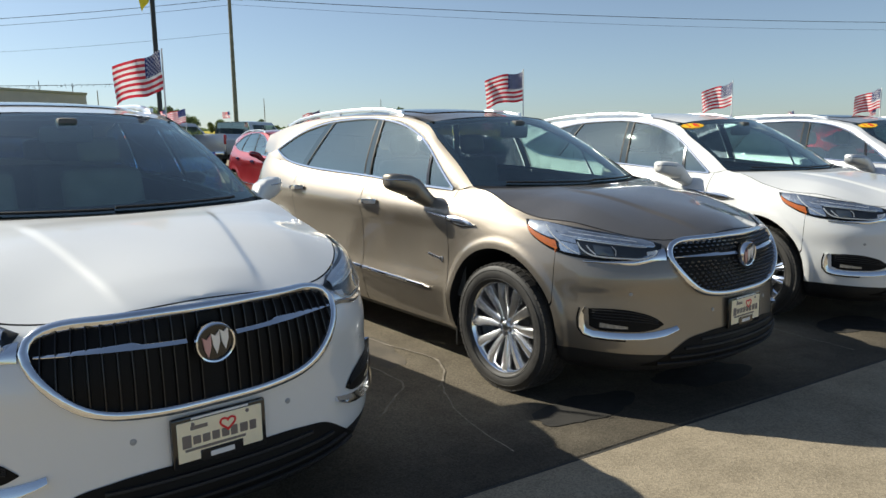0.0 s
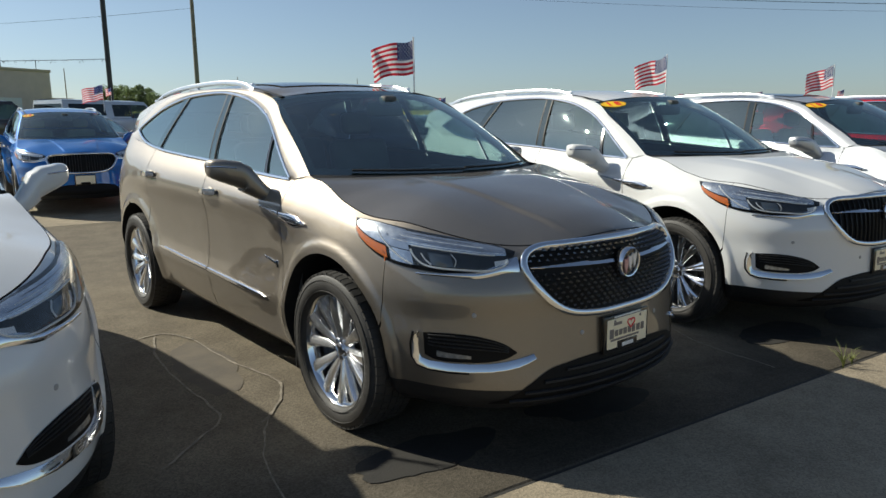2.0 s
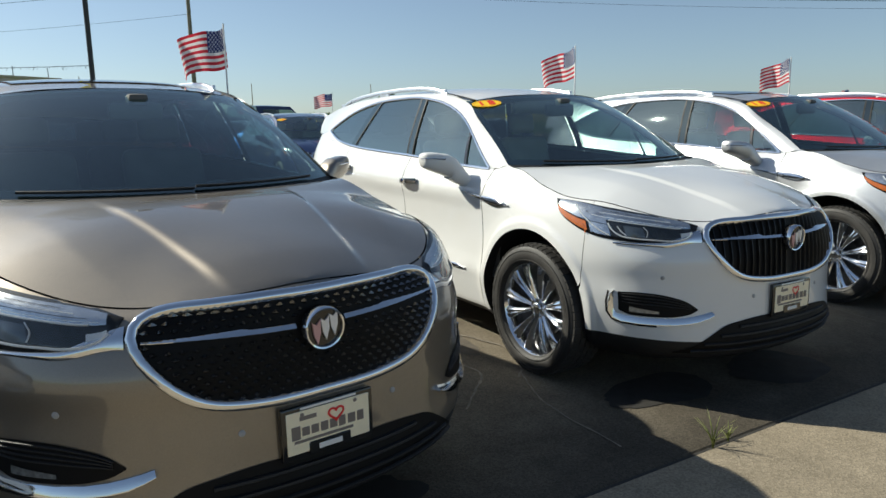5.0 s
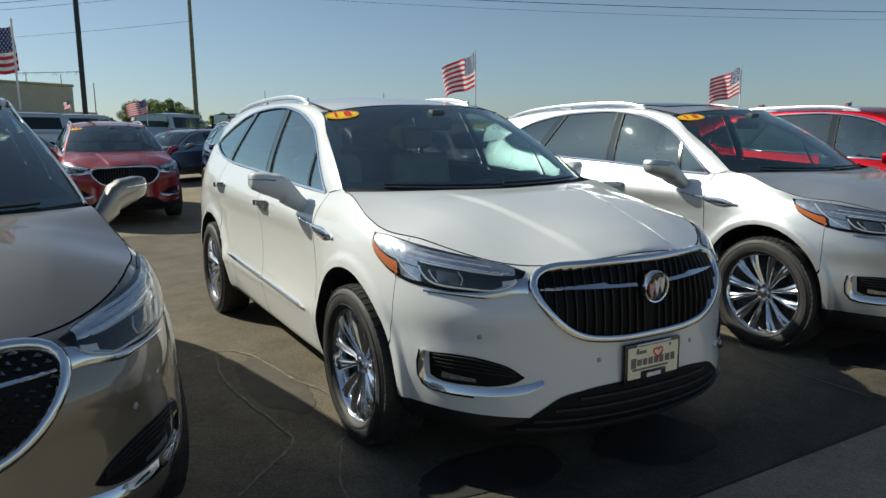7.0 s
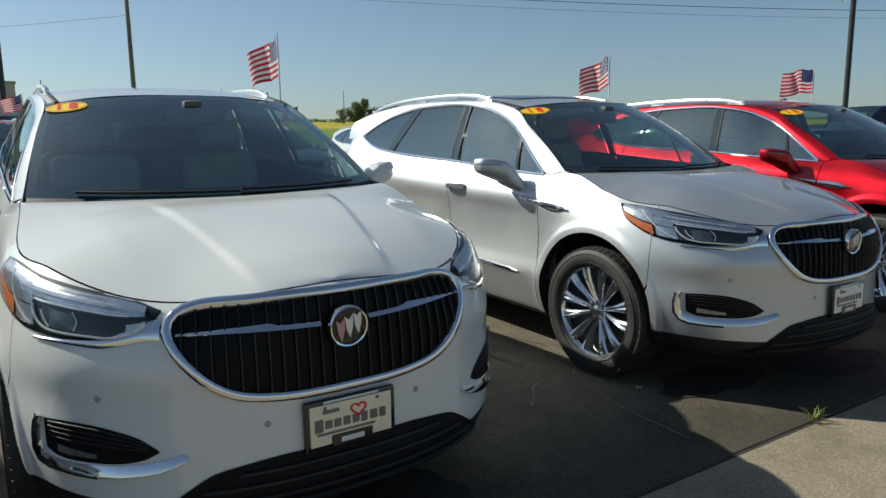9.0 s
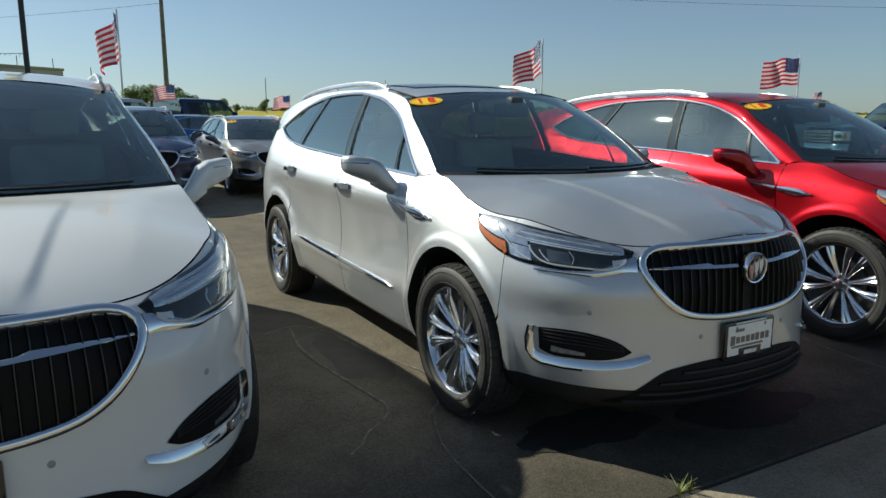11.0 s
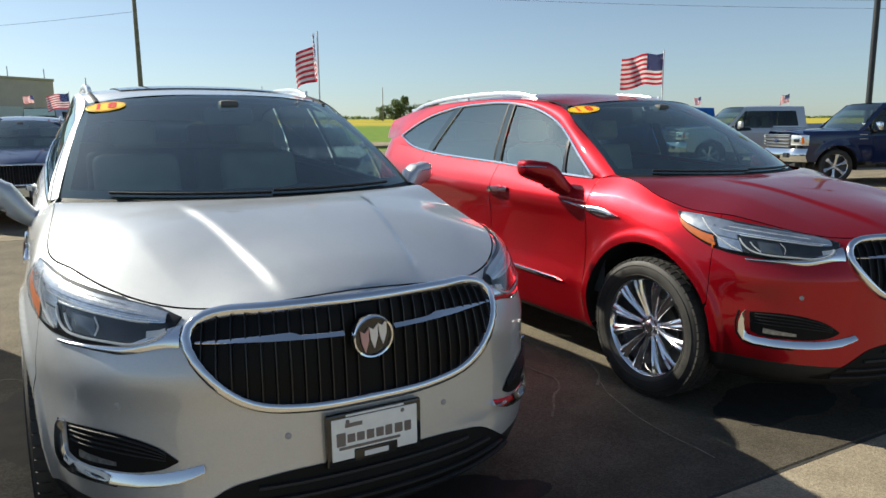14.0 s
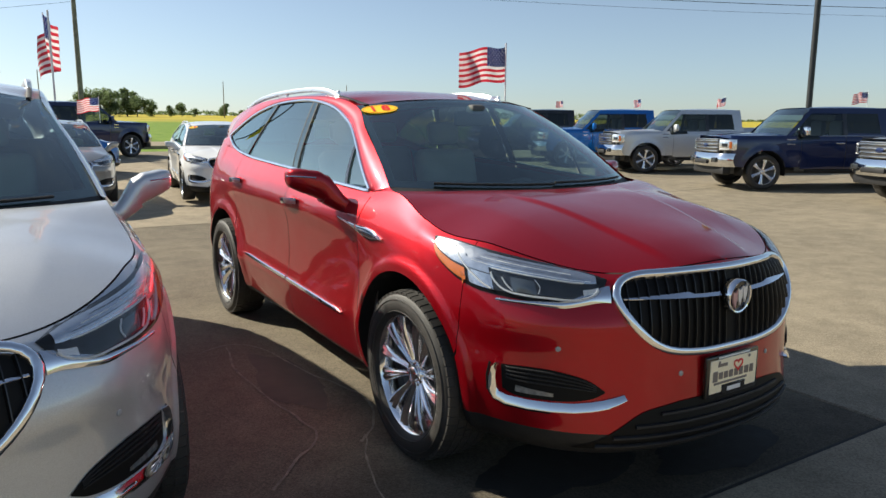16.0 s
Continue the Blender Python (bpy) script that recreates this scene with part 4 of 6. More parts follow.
        if side == -1 and script_badge:
            for k in range(6):
                p, n = skin.flank(-0.95 + 0.030 * k, 0.735 + 0.004 * k, 0.002, side)
                h = 0.020 if k == 0 else 0.008
                bm = bmesh.new()
                block(bm, p.x - 0.003, p.x + 0.003, p.y - 0.011, p.y + 0.011, p.z - h, p.z + h, 0.002, 1)
                part("badge_bar", bm, CHROME, parent, "small chrome badge bar")
        if side == -1 and script_badge:
            bm = bmesh.new()
            block(bm, side * 0.93, side * 0.72, -1.075, -1.060, 0.17, 0.36, 0.004)
            part("mud_flap", bm, PLASTIC, parent, "black mud flap behind the wheel")


def tyre_mesh():
    bm = bmesh.new()
    rows = [(.276, -.075), (.281, -.098), (.292, -.116), (.318, -.126), (.345, -.126), (.368, -.118), (.381, -.106), (.387, -.095), (.390, -.070), (.390, .070), (.387, .095), (.375, .112), (.345, .124), (.30, .118), (.276, .080)]
    lathe(bm, rows, 72)
    return finish("tyre", bm, RUBBER)


def tread_mesh():
    """Raised shoulder and centre blocks round the tyre."""
    bm = bmesh.new()
    for k in range(56):
        m = Matrix.Rotation(2 * math.pi * k / 56, 4, 'X')
        for x0, x1, r0, r1, sk in ((-.112, -.070, .376, .3935, 0), (-.062, -.024, .386, .3945, .5), (-.016, .016, .387, .3950, 0), (.024, .062, .386, .3945, .5), (.070, .108, .378, .3935, 0)):
            half = 0.0175
            mm = m @ Matrix.Rotation(2 * math.pi * sk / 56, 4, 'X')
            v = [bm.verts.new(mm @ Vector((x, s * half, r if x > x0 or x0 > -.1 else r - .006))) for x in (x0, x1) for s in (-1, 1) for r in (r0, r1)]
            for f in ((0, 1, 3, 2), (4, 6, 7, 5), (0, 4, 5, 1), (2, 3, 7, 6), (1, 5, 7, 3)):
                bm.faces.new([v[i] for i in f])
    return finish("tread", bm, RUBBER, False)


def spoke_mesh(kind):
    """One spoke, pointing to +z, outer face towards -x."""
    bm = bmesh.new()
    if kind in ("blade", "broad"):
        rows = [(.048, .030, -.056), (.10, .026, -.070), (.17, .030, -.082), (.23, .040, -.090), (.268, .052, -.090)] if kind == "broad" else [(.048, .015, -.052), (.085, .0145, -.060), (.13, .0185, -.072), (.18, .0240, -.084), (.230, .031, -.091), (.268, .038, -.090)]
        rings = []
        for r, w, x in rows:
            rings.append([bm.verts.new(c) for c in ((x + .032, -w, r), (x + .010, -w, r), (x + .001, -w * .72, r), (x - .004, -w * .35, r), (x + .003, 0, r), (x - .004, w * .35, r), (x + .001, w * .72, r), (x + .010, w, r), (x + .032, w, r))])
        for a, b in zip(rings, rings[1:]):
            for j in range(8):
                bm.faces.new((a[j], a[j + 1], b[j + 1], b[j]))
        return finish("spoke", bm, ALLOY if kind == "blade" else ALLOY_SATIN)
    for s in (-1, 1):  # wide twin arms
        pts = [(-.056, s * .014, .050), (-.062, s * .019, .085), (-.071, s * .027, .125), (-.080, s * .039, .170), (-.087, s * .053, .215), (-.089, s * .068, .260)]
        sweep(bm, pts, [(-1, 0, 0.1)] * 6, lambda t: [(-.018 - .018 * t, -.03), (-.016 - .018 * t, -.006), (-.010 - .012 * t, .006), (.004 + .008 * t, .003), (.015 + .018 * t, -.008), (.018 + .018 * t, -.03)])
    return finish("spoke", bm, ALLOY_SATIN)


def wheel(parent, kind, meshes, side, y):
    """Tyre, rim, spokes, hub cap and nuts; outer face turned to its side."""
    m = Matrix.Translation((side * 0.862, y, WHEEL_R)) @ (Matrix.Rotation(math.pi, 4, 'Z') if side > 0 else Matrix.Identity(4))
    w = share("wheel", meshes["tyre"], parent, m, "black road tyre on a bright alloy wheel")
    share("tread", meshes["tread"], w)
    share("rim", meshes["rim"], w, label="bright alloy rim")
    share("brake_disc", meshes["disc"], w)
    n = 12 if kind == "blade" else 6
    for k in range(n):
        a = 2 * math.pi * k / n
        if kind == "blade":
            a += 0.025 * (1 if k % 2 else -1)
        share("spoke", meshes[kind], w, Matrix.Rotation(a + 0.2 * y, 4, 'X'))
    share("hub_cap", meshes["hub"], w)
    for k in range(6):
        share("wheel_nut", meshes["nut"], w, Matrix.Rotation(2 * math.pi * (k + .5) / 6, 4, 'X'))
    share("sidewall_ring", meshes["wall"], w)
    return w


def wheel_meshes():
    out = {"tyre": tyre_mesh(), "tread": tread_mesh(), "blade": spoke_mesh("blade"), "split": spoke_mesh("split"), "broad": spoke_mesh("broad")}
    bm = bmesh.new()
    lathe(bm, [(.274, .09), (.262, .06), (.252, -.02), (.262, -.070), (.268, -.092), (.276, -.101), (.2825, -.096), (.282, -.084), (.274, -.06)], 72)
    out["rim"] = finish("rim", bm, ALLOY)
    bm = bmesh.new()
    lathe(bm, [(.02, -.020), (.165, -.020), (.168, -.016), (.168, .004), (.258, .010)], 48)
    out["disc"] = finish("brake_disc", bm, ALLOY_DARK)
    bm = bmesh.new()
    lathe(bm, [(.0005, -.072), (.028, -.071), (.034, -.066), (.036, -.058), (.058, -.060), (.064, -.050), (.066, -.02)], 36)
    out["hub"] = finish("hub_cap", bm, ALLOY)
    bm = bmesh.new()
    lathe(bm, [(.0004, -.071), (.008, -.070), (.0105, -.066), (.011, -.05)], 10)
    bmesh.ops.translate(bm, vec=(0, 0, .048), verts=bm.verts)
    out["nut"] = finish("wheel_nut", bm, CHROME)
    bm = bmesh.new()
    for k in range(22):
        if k % 11 < 9:
            m = Matrix.Rotation(-2.0 + 0.105 * (k % 11) + math.pi * (k // 11), 4, 'X')
            block(bm, -.1272, -.124, -.0085, .0085, .318, .332, 0.0, m=m)
    for r in (.300, .352):
        lathe(bm, [(r - .002, -.1235), (r - .001, -.1275), (r + .001, -.1275), (r + .002, -.1235)], 60)
    out["wall"] = finish("sidewall_ring", bm, RUBBER)
    return out


def cabin_parts(parent, seat_mat):
    bm = bmesh.new()
    block(bm, -0.84, 0.84, -1.15, 2.30, 0.30, 0.62, 0.03)
    block(bm, -0.52, 0.52, -2.25, -1.62, 0.24, 0.80, 0.03)
    block(bm, -0.52, 0.52, -2.25, 2.30, 0.22, 0.34, 0.02)
    part("floor_pan", bm, CABIN, parent, "dark cabin floor")
    for side in (-1, 1):
        bm = bmesh.new()
        sheet(bm, 20, 4, lambda u, v: (side * (body_point(q_of_y(-1.15 + 2.7 * u), 0.35 + 0.63 * v).x - 0.07), -1.15 + 2.7 * u, body_point(q_of_y(-1.15 + 2.7 * u), 0.35 + 0.63 * v).z))
        part("inner_door_panel", bm, CABIN, parent)
    bm = bmesh.new()
    def dash(u, v):
        a = 2 * u - 1
        prof = [(-1.36, 1.175), (-1.15, 1.190), (-0.92, 1.165), (-0.80, 1.115), (-0.78, 1.02), (-0.86, 0.85), (-0.90, 0.62)]
        i = int(round(v * 6))
        y, z = prof[i]
        return (a * 0.78, y + 0.10 * a * a, z)
    sheet(bm, 12, 6, dash)
    part("dashboard", bm, CABIN, parent, "dark padded dashboard")
    bm = bmesh.new()
    block(bm, -0.11, 0.11, -0.90, 0.25, 0.60, 0.84, 0.03)
    part("centre_console", bm, CABIN, parent)
    bm = bmesh.new()
    rim = [(0.38 + 0.185 * math.cos(a), -0.60 - 0.06 * math.sin(a), 1.02 + 0.17 * math.sin(a)) for a in (2 * math.pi * k / 28 for k in range(28))]
    sweep(bm, rim, [(0, 1, 0.35)] * 28, ring_profile(0.015, 6), closed=True)
    wheel_ob = part("steering_wheel", bm, CABIN, parent, "dark leather steering wheel")
    bm = bmesh.new()
    block(bm, 0.30, 0.46, -0.68, -0.60, 0.965, 1.075, 0.02)
    block(bm, 0.21, 0.55, -0.625, -0.605, 1.00, 1.035, 0.008)
    part("steering_hub", bm, CABIN, wheel_ob)
    for x, y, w in ((-0.38, -0.05, .25), (0.38, -0.05, .25), (-0.38, 0.95, .25), (0.38, 0.95, .25), (0.0, 1.75, .55)):
        bm = bmesh.new()
        block(bm, x - w, x + w, y - 0.30, y + 0.22, 0.62, 0.84, 0.06, 3)
        seat = part("seat", bm, seat_mat, parent, "leather seat with a headrest")
        bm = bmesh.new()
        block(bm, -w, w, -0.07, 0.07, 0, 0.60, 0.06, 3, Matrix.Translation((x, y + 0.20, 0.78)) @ pose(0, 0, 0, -14))
        part("backrest", bm, seat_mat, seat)
        for hx in ((x,) if w < 0.4 else (-0.35, 0.35)):
            bm = bmesh.new()
            block(bm, -0.13, 0.13, -0.045, 0.045, 0, 0.17, 0.045, 3, Matrix.Translation((hx, y + 0.345, 1.40)) @ pose(0, 0, 0, -8))
            part("headrest", bm, seat_mat, seat)


def screen_items(parent, screen, sticker):
    for x, l in ((-0.05, 0.62), (0.52, 0.60)):
        bm = bmesh.new()
        pts = []
        for k in range(9):
            a = x + 0.1 - l * k / 8 if x > 0 else x - l * k / 8 + 0.06
            p = Vector(screen((a / 0.79 + 1) / 2, 0.012 + 0.012 * k / 8))
            pts.append(p + Vector((0, -0.006, 0.010)))
        sweep(bm, pts, [(0, -0.5, 0.86)] * 9, bead(0.011, 0.010))
        part("wiper", bm, PLASTIC, parent, "black wiper blade")
    bm = bmesh.new()
    p = Vector(screen(0.5, 0.86))
    block(bm, -0.13, 0.13, p.y + 0.03, p.y + 0.08, p.z - 0.11, p.z - 0.02, 0.02, 2)
    block(bm, -0.05, 0.05, p.y - 0.02, p.y + 0.06, p.z - 0.04, p.z + 0.02, 0.02, 2)
    part("rear_view_mirror", bm, CABIN, parent, "dark rear view mirror behind the screen")
    if sticker:
        c = Vector(screen(0.5 * (1 - 0.850), 0.895))
        e1 = (Vector(screen(0.5 * (1 - 0.80), 0.895)) - c).normalized()
        e2 = (Vector(screen(0.5 * (1 - 0.850), 0.99)) - c).normalized()
        n = e1.cross(e2).normalized()
        n = n if n.y < 0 else -n
        m = Matrix((e1, e2, n)).transposed().to_4x4()
        m.translation = c + n * 0.004
        bm = bmesh.new()
        vs = [bm.verts.new(m @ Vector((0.104 * math.cos(a), 0.060 * math.sin(a), 0))) for a in (2 * math.pi * k / 40 for k in range(40))]
        bm.faces.new(vs)
        r = bmesh.ops.extrude_face_region(bm, geom=bm.faces[:])
        bmesh.ops.translate(bm, vec=n * -0.0015, verts=[g for g in r["geom"] if isinstance(g, bmesh.types.BMVert)])
        st = part("model_year_sticker", bm, YELLOW, parent, "yellow oval sticker with a red 18", smooth=False)
        for ring in ((0.095, 0.052),):
            bm = bmesh.new()
            pts = [m @ Vector((ring[0] * math.cos(a), ring[1] * math.sin(a), 0.0004)) for a in (2 * math.pi * k / 40 for k in range(40))]
            sweep(bm, pts, [n] * 40, bead(0.0032, 0.0008), closed=True)
            part("sticker_rim", bm, RED_INK, st)
        me = lettering("1 8", 0.100, 0.0006, 0.0035)
        me.transform(m @ Matrix.Translation((0, 0, 0.0016)) @ Matrix.Diagonal((0.92, 0.95, 1, 1)))
        me.materials.clear()
        me.materials.append(RED_INK)
        share("sticker_number", me, st, label="red numerals 18")


PAINTED = ("front_bumper", "rear_bumper", "fender", "front_door", "rear_door", "quarter_panel", "hood", "roof", "roof_pillar_panel", "pillar_foot", "rear_pillar_foot", "door_top", "door_handle", "door_mirror", "mirror_arm")


def build_suv(paint, label, mesh_grille=False, kind="blade", sticker=True, sunroof=False, plate_white=False, seats=SEAT_DARK):
    car = empty("suv", label, "car", "row of parked new SUVs")
    whole, obs = shell_pieces(car, paint)
    skin = Skin(whole)
    screen = hood_and_roof(car, paint, sunroof)
    greenhouse(car, paint)
    nose_trim(car, skin, mesh_grille, plate_white)
    flank_trim(car, skin, paint, mesh_grille)
    whole.free()
    for side in (-1, 1):
        for y in (-AXLE, AXLE):
            wheel(car, kind, WHEELS, side, y)
    cabin_parts(car, seats)
    screen_items(car, screen, sticker)
    return car


def repaint(car, paint, label, category="", swaps=None, drop=()):
    """Gives a copy its own paint, on the objects and not the shared meshes."""
    tagged(car, label, category)
    gone = [o for o in car.children_recursive if o.name.split(".")[0] in drop]
    for o in {k for g in gone for k in (*g.children_recursive, g)}:
        bpy.data.objects.remove(o)
    for o in car.children_recursive:
        base = o.name.split(".")[0]
        new_mat = paint if base in PAINTED else (swaps or {}).get(base)
        if new_mat is not None:
            o.material_slots[0].link = 'OBJECT'
            o.material_slots[0].material = new_mat
    return car


# black plastic coloured darker for the shade of openings modelled flush
RECESS = mat("black_plastic_recess_shade", (0.006, 0.006, 0.0065), 0.5, vary=0.2)
RECESS.node_tree.nodes["Principled BSDF"].inputs["Specular IOR Level"].default_value = 0.15
SLAT = mat("dark_chrome_slat", (0.055, 0.055, 0.057), 0.32, 0.9)
LAMP_DARK = mat("lamp_dark_bezel", (0.05, 0.055, 0.06), 0.2, 0.5, vary=0.3, vscale=50)
LAMP_EYE = mat("projector_glass", (0.10, 0.12, 0.14), 0.05, 0.3, 1.0)
FOG_LENS = mat("fog_lamp_lens", (0.30, 0.31, 0.32), 0.2, 0.6, vary=0.3, vscale=60)
SENSOR = mat("sensor_face", (0.36, 0.36, 0.36), 0.5)
MIRROR = mat("mirror_silver", (0.85, 0.86, 0.88), 0.02, 1.0)
SHIELD_RED = mat("shield_red_enamel", (0.56, 0.34, 0.34), 0.35, 0.3)
SHIELD_BLUE = mat("shield_pale_metal", (0.74, 0.75, 0.78), 0.35, 0.4)
WHEELS = wheel_meshes()

white = build_suv(WHITE, "white SUV with slatted grille and chrome wheels", seats=SEAT_LIGHT, sunroof=True)
white.matrix_basis = pose(0.0, 0.0, 0, 0, 0, 0)
bronze = build_suv(BRONZE, "bronze metallic SUV with studded grille and split-spoke wheels", mesh_grille=True, kind="split", sticker=False, sunroof=True)
bronze.matrix_basis = pose(-3.007, -0.165, 0, 0, 0, 6.70)
first = repaint(copy_thing(white, pose(-6.054, -0.279, 0, 0, 0, 8.35)), WHITE, "white SUV without a window sticker", drop=("model_year_sticker",))
silver = repaint(copy_thing(white, pose(3.018, -0.059, 0, 0, 0, 0)), SILVER, "silver metallic SUV with a white dealer plate", swaps={"dealer_plate": PLATE_WHITE}, drop=("heart_outline",))
red = repaint(copy_thing(white, pose(5.951, -0.247, 0, 0, 0, 0.55)), RED, "deep red metallic SUV with chrome wheels", drop=("glass_sunroof",))
repaint(white, WHITE, "white SUV with slatted grille and chrome wheels", drop=("glass_sunroof",))

# ------------------------------------------------------------ ground, lot and distance
def rise(x, y):
    """The lot is level where the cars stand and climbs very gently all round it."""
    dx, dy = 0.6 * max(abs(x) - 9.0, 0.0), max(y - 2.8, -9.0 - y, 0.0)
    r = math.hypot(dx, dy)
    return 0.027 * max(math.sqrt(r * r + 0.8) - 1.0, 0.0) if r < 260 else 0.027 * 259


def concrete_material(name, dark, light, nose_shade=False):
    m, nt, p = nodes_of(name)
    big = noise_tex(nt, 0.35, 5.0, 0.6)
    mid = noise_tex(nt, 3.2, 5.0, 0.65)
    tc = nt.nodes.new("ShaderNodeTexCoord")
    v = nt.nodes.new("ShaderNodeTexVoronoi")
    v.inputs["Scale"].default_value = 125.0
    nt.links.new(tc.outputs["Object"], v.inputs["Vector"])
    sep = nt.nodes.new("ShaderNodeSeparateColor")
    nt.links.new(v.outputs["Color"], sep.inputs[0])
    stone = ramp_between(nt, sep.outputs[0], dark, light)
    mx = nt.nodes.new("ShaderNodeMix")
    mx.data_type, mx.blend_type = 'RGBA', 'MULTIPLY'
    mx.inputs[0].default_value = 1.0
    nt.links.new(stone, mx.inputs[6])
    nt.links.new(ramp_between(nt, span(nt, mid, 0.3, 0.7, 0, 1), (0.76, 0.755, 0.75), (1.12, 1.12, 1.12)), mx.inputs[7])
    m2 = nt.nodes.new("ShaderNodeMix")
    m2.data_type, m2.blend_type = 'RGBA', 'MULTIPLY'
    m2.inputs[0].default_value = 1.0
    nt.links.new(mx.outputs[2], m2.inputs[6])
    nt.links.new(ramp_between(nt, span(nt, big, 0.35, 0.65, 0, 1), (0.82, 0.82, 0.83), (1.09, 1.08, 1.07)), m2.inputs[7])
    tone = m2.outputs[2]
    if nose_shade:  # ragged darker band: shade under the car noses painted into the colour
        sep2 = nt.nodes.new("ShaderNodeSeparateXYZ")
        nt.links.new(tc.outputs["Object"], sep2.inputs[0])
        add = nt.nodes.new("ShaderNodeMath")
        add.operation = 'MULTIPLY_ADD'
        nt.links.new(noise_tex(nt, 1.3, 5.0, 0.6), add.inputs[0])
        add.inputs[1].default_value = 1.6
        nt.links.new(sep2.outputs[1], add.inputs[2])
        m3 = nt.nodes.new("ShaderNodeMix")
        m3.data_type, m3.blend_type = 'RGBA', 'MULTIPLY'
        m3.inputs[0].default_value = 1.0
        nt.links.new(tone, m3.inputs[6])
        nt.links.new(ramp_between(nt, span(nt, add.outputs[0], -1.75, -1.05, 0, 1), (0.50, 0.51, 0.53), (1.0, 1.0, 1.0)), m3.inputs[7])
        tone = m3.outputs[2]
    nt.links.new(tone, p.inputs["Base Color"])
    p.inputs["Roughness"].default_value = 0.85
    p.inputs["Specular IOR Level"].default_value = 0.15
    bump(nt, p, v.outputs["Distance"], 0.34, 0.005)
    return m


CONCRETE = concrete_material("exposed_aggregate_concrete", (0.238, 0.202, 0.146), (0.364, 0.309, 0.224))
# CONCRETE in a darker tone, for the slabs beyond x = 7.34
CONCRETE_DARK = concrete_material("darker_drive_concrete", (0.185, 0.160, 0.118), (0.285, 0.247, 0.182))
BAY = concrete_material("stained_bay_concrete_nose_shade", (0.122, 0.104, 0.077), (0.208, 0.178, 0.132), True)


def field_material():
    """Mown grass by the lot, then a yellowing crop out to the horizon."""
    m, nt, p = nodes_of("grass_and_crop_field")
    tc = nt.nodes.new("ShaderNodeTexCoord")
    sep = nt.nodes.new("ShaderNodeSeparateXYZ")
    nt.links.new(tc.outputs["Object"], sep.inputs[0])
    far = nt.nodes.new("ShaderNodeVectorMath")
    far.operation = 'LENGTH'
    nt.links.new(tc.outputs["Object"], far.inputs[0])
    n1, n2 = noise_tex(nt, 0.06, 6.0), noise_tex(nt, 1.4, 4.0)
    add = nt.nodes.new("ShaderNodeMath")
    add.operation = 'MULTIPLY_ADD'
    nt.links.new(n1, add.inputs[0])
    add.inputs[1].default_value = 40.0
    nt.links.new(far.outputs["Value"], add.inputs[2])
    grass = ramp_between(nt, span(nt, n2, 0.3, 0.7, 0, 1), (0.10, 0.17, 0.025), (0.19, 0.27, 0.05))
    crop = ramp_between(nt, span(nt, n1, 0.35, 0.65, 0, 1), (0.30, 0.27, 0.045), (0.47, 0.37, 0.05))
    mx = nt.nodes.new("ShaderNodeMix")
    mx.data_type = 'RGBA'
    nt.links.new(span(nt, add.outputs[0], 120, 145, 0, 1), mx.inputs[0])
    nt.links.new(grass, mx.inputs[6])
    nt.links.new(crop, mx.inputs[7])
    nt.links.new(mx.outputs[2], p.inputs["Base Color"])
    p.inputs["Roughness"].default_value = 0.95
    p.inputs["Specular IOR Level"].default_value = 0.1
    bump(nt, p, n2, 0.5, 0.1)
    return m


def ground_sheet():
    rr = [0, 12, 20, 28, 36, 46, 60, 80, 110, 150, 200, 261, 500, 1000, 2600]
    bm = bmesh.new()
    rings = []
    for r in rr[1:]:
        ring = []
        for k in range(72):
            a = 2 * math.pi * k / 72
            x, y = r * math.cos(a), r * math.sin(a)
            ring.append(bm.verts.new((x, y, rise(x, y) - 0.16)))
        rings.append(ring)
    c = bm.verts.new((0, 0, -0.16))
    for k in range(72):
        bm.faces.new((c, rings[0][k], rings[0][(k + 1) % 72]))
        for a, b in zip(rings, rings[1:]):
            bm.faces.new((a[k], b[k], b[(k + 1) % 72], a[(k + 1) % 72]))
    tagged(new("ground", finish("ground", bm, field_material())), "green grass and yellow crop field out to the horizon", "field", kind="structure")


ground_sheet()


def slab_mesh(x0, x1, y0, y1, zf, material, name="pavement_slab", step=2.0):
    """A slab with a thickness and softened upper edges, following the fall of the lot."""
    bm = bmesh.new()
    e = 0.012
    xs = [x0, x0 + e] + [x0 + e + (x1 - x0 - 2 * e) * k / max(1, int((x1 - x0) / step)) for k in range(1, max(1, int((x1 - x0) / step)))] + [x1 - e, x1]
    ys = [y0, y0 + e] + [y0 + e + (y1 - y0 - 2 * e) * k / max(1, int((y1 - y0) / step)) for k in range(1, max(1, int((y1 - y0) / step)))] + [y1 - e, y1]
    top = [[bm.verts.new((x, y, zf(x, y) - (0.008 if x in (x0, x1) or y in (y0, y1) else 0))) for y in ys] for x in xs]
    for i in range(len(xs) - 1):
        for j in range(len(ys) - 1):
            bm.faces.new((top[i][j], top[i + 1][j], top[i + 1][j + 1], top[i][j + 1]))
    edge = [top[i][0] for i in range(len(xs))] + [top[-1][j] for j in range(1, len(ys))] + [top[i][-1] for i in range(len(xs) - 2, -1, -1)] + [top[0][j] for j in range(len(ys) - 2, 0, -1)]
    low = [bm.verts.new((v.co.x, v.co.y, v.co.z - 0.14)) for v in edge]
    for k in range(len(edge)):
        n = (k + 1) % len(edge)
        bm.faces.new((edge[n], edge[k], low[k], low[n]))
    return finish(name, bm, material, False)


def path_slab():
    return slab_mesh(7.6, 60.0, 31.5, 36.0, rise, CONCRETE)


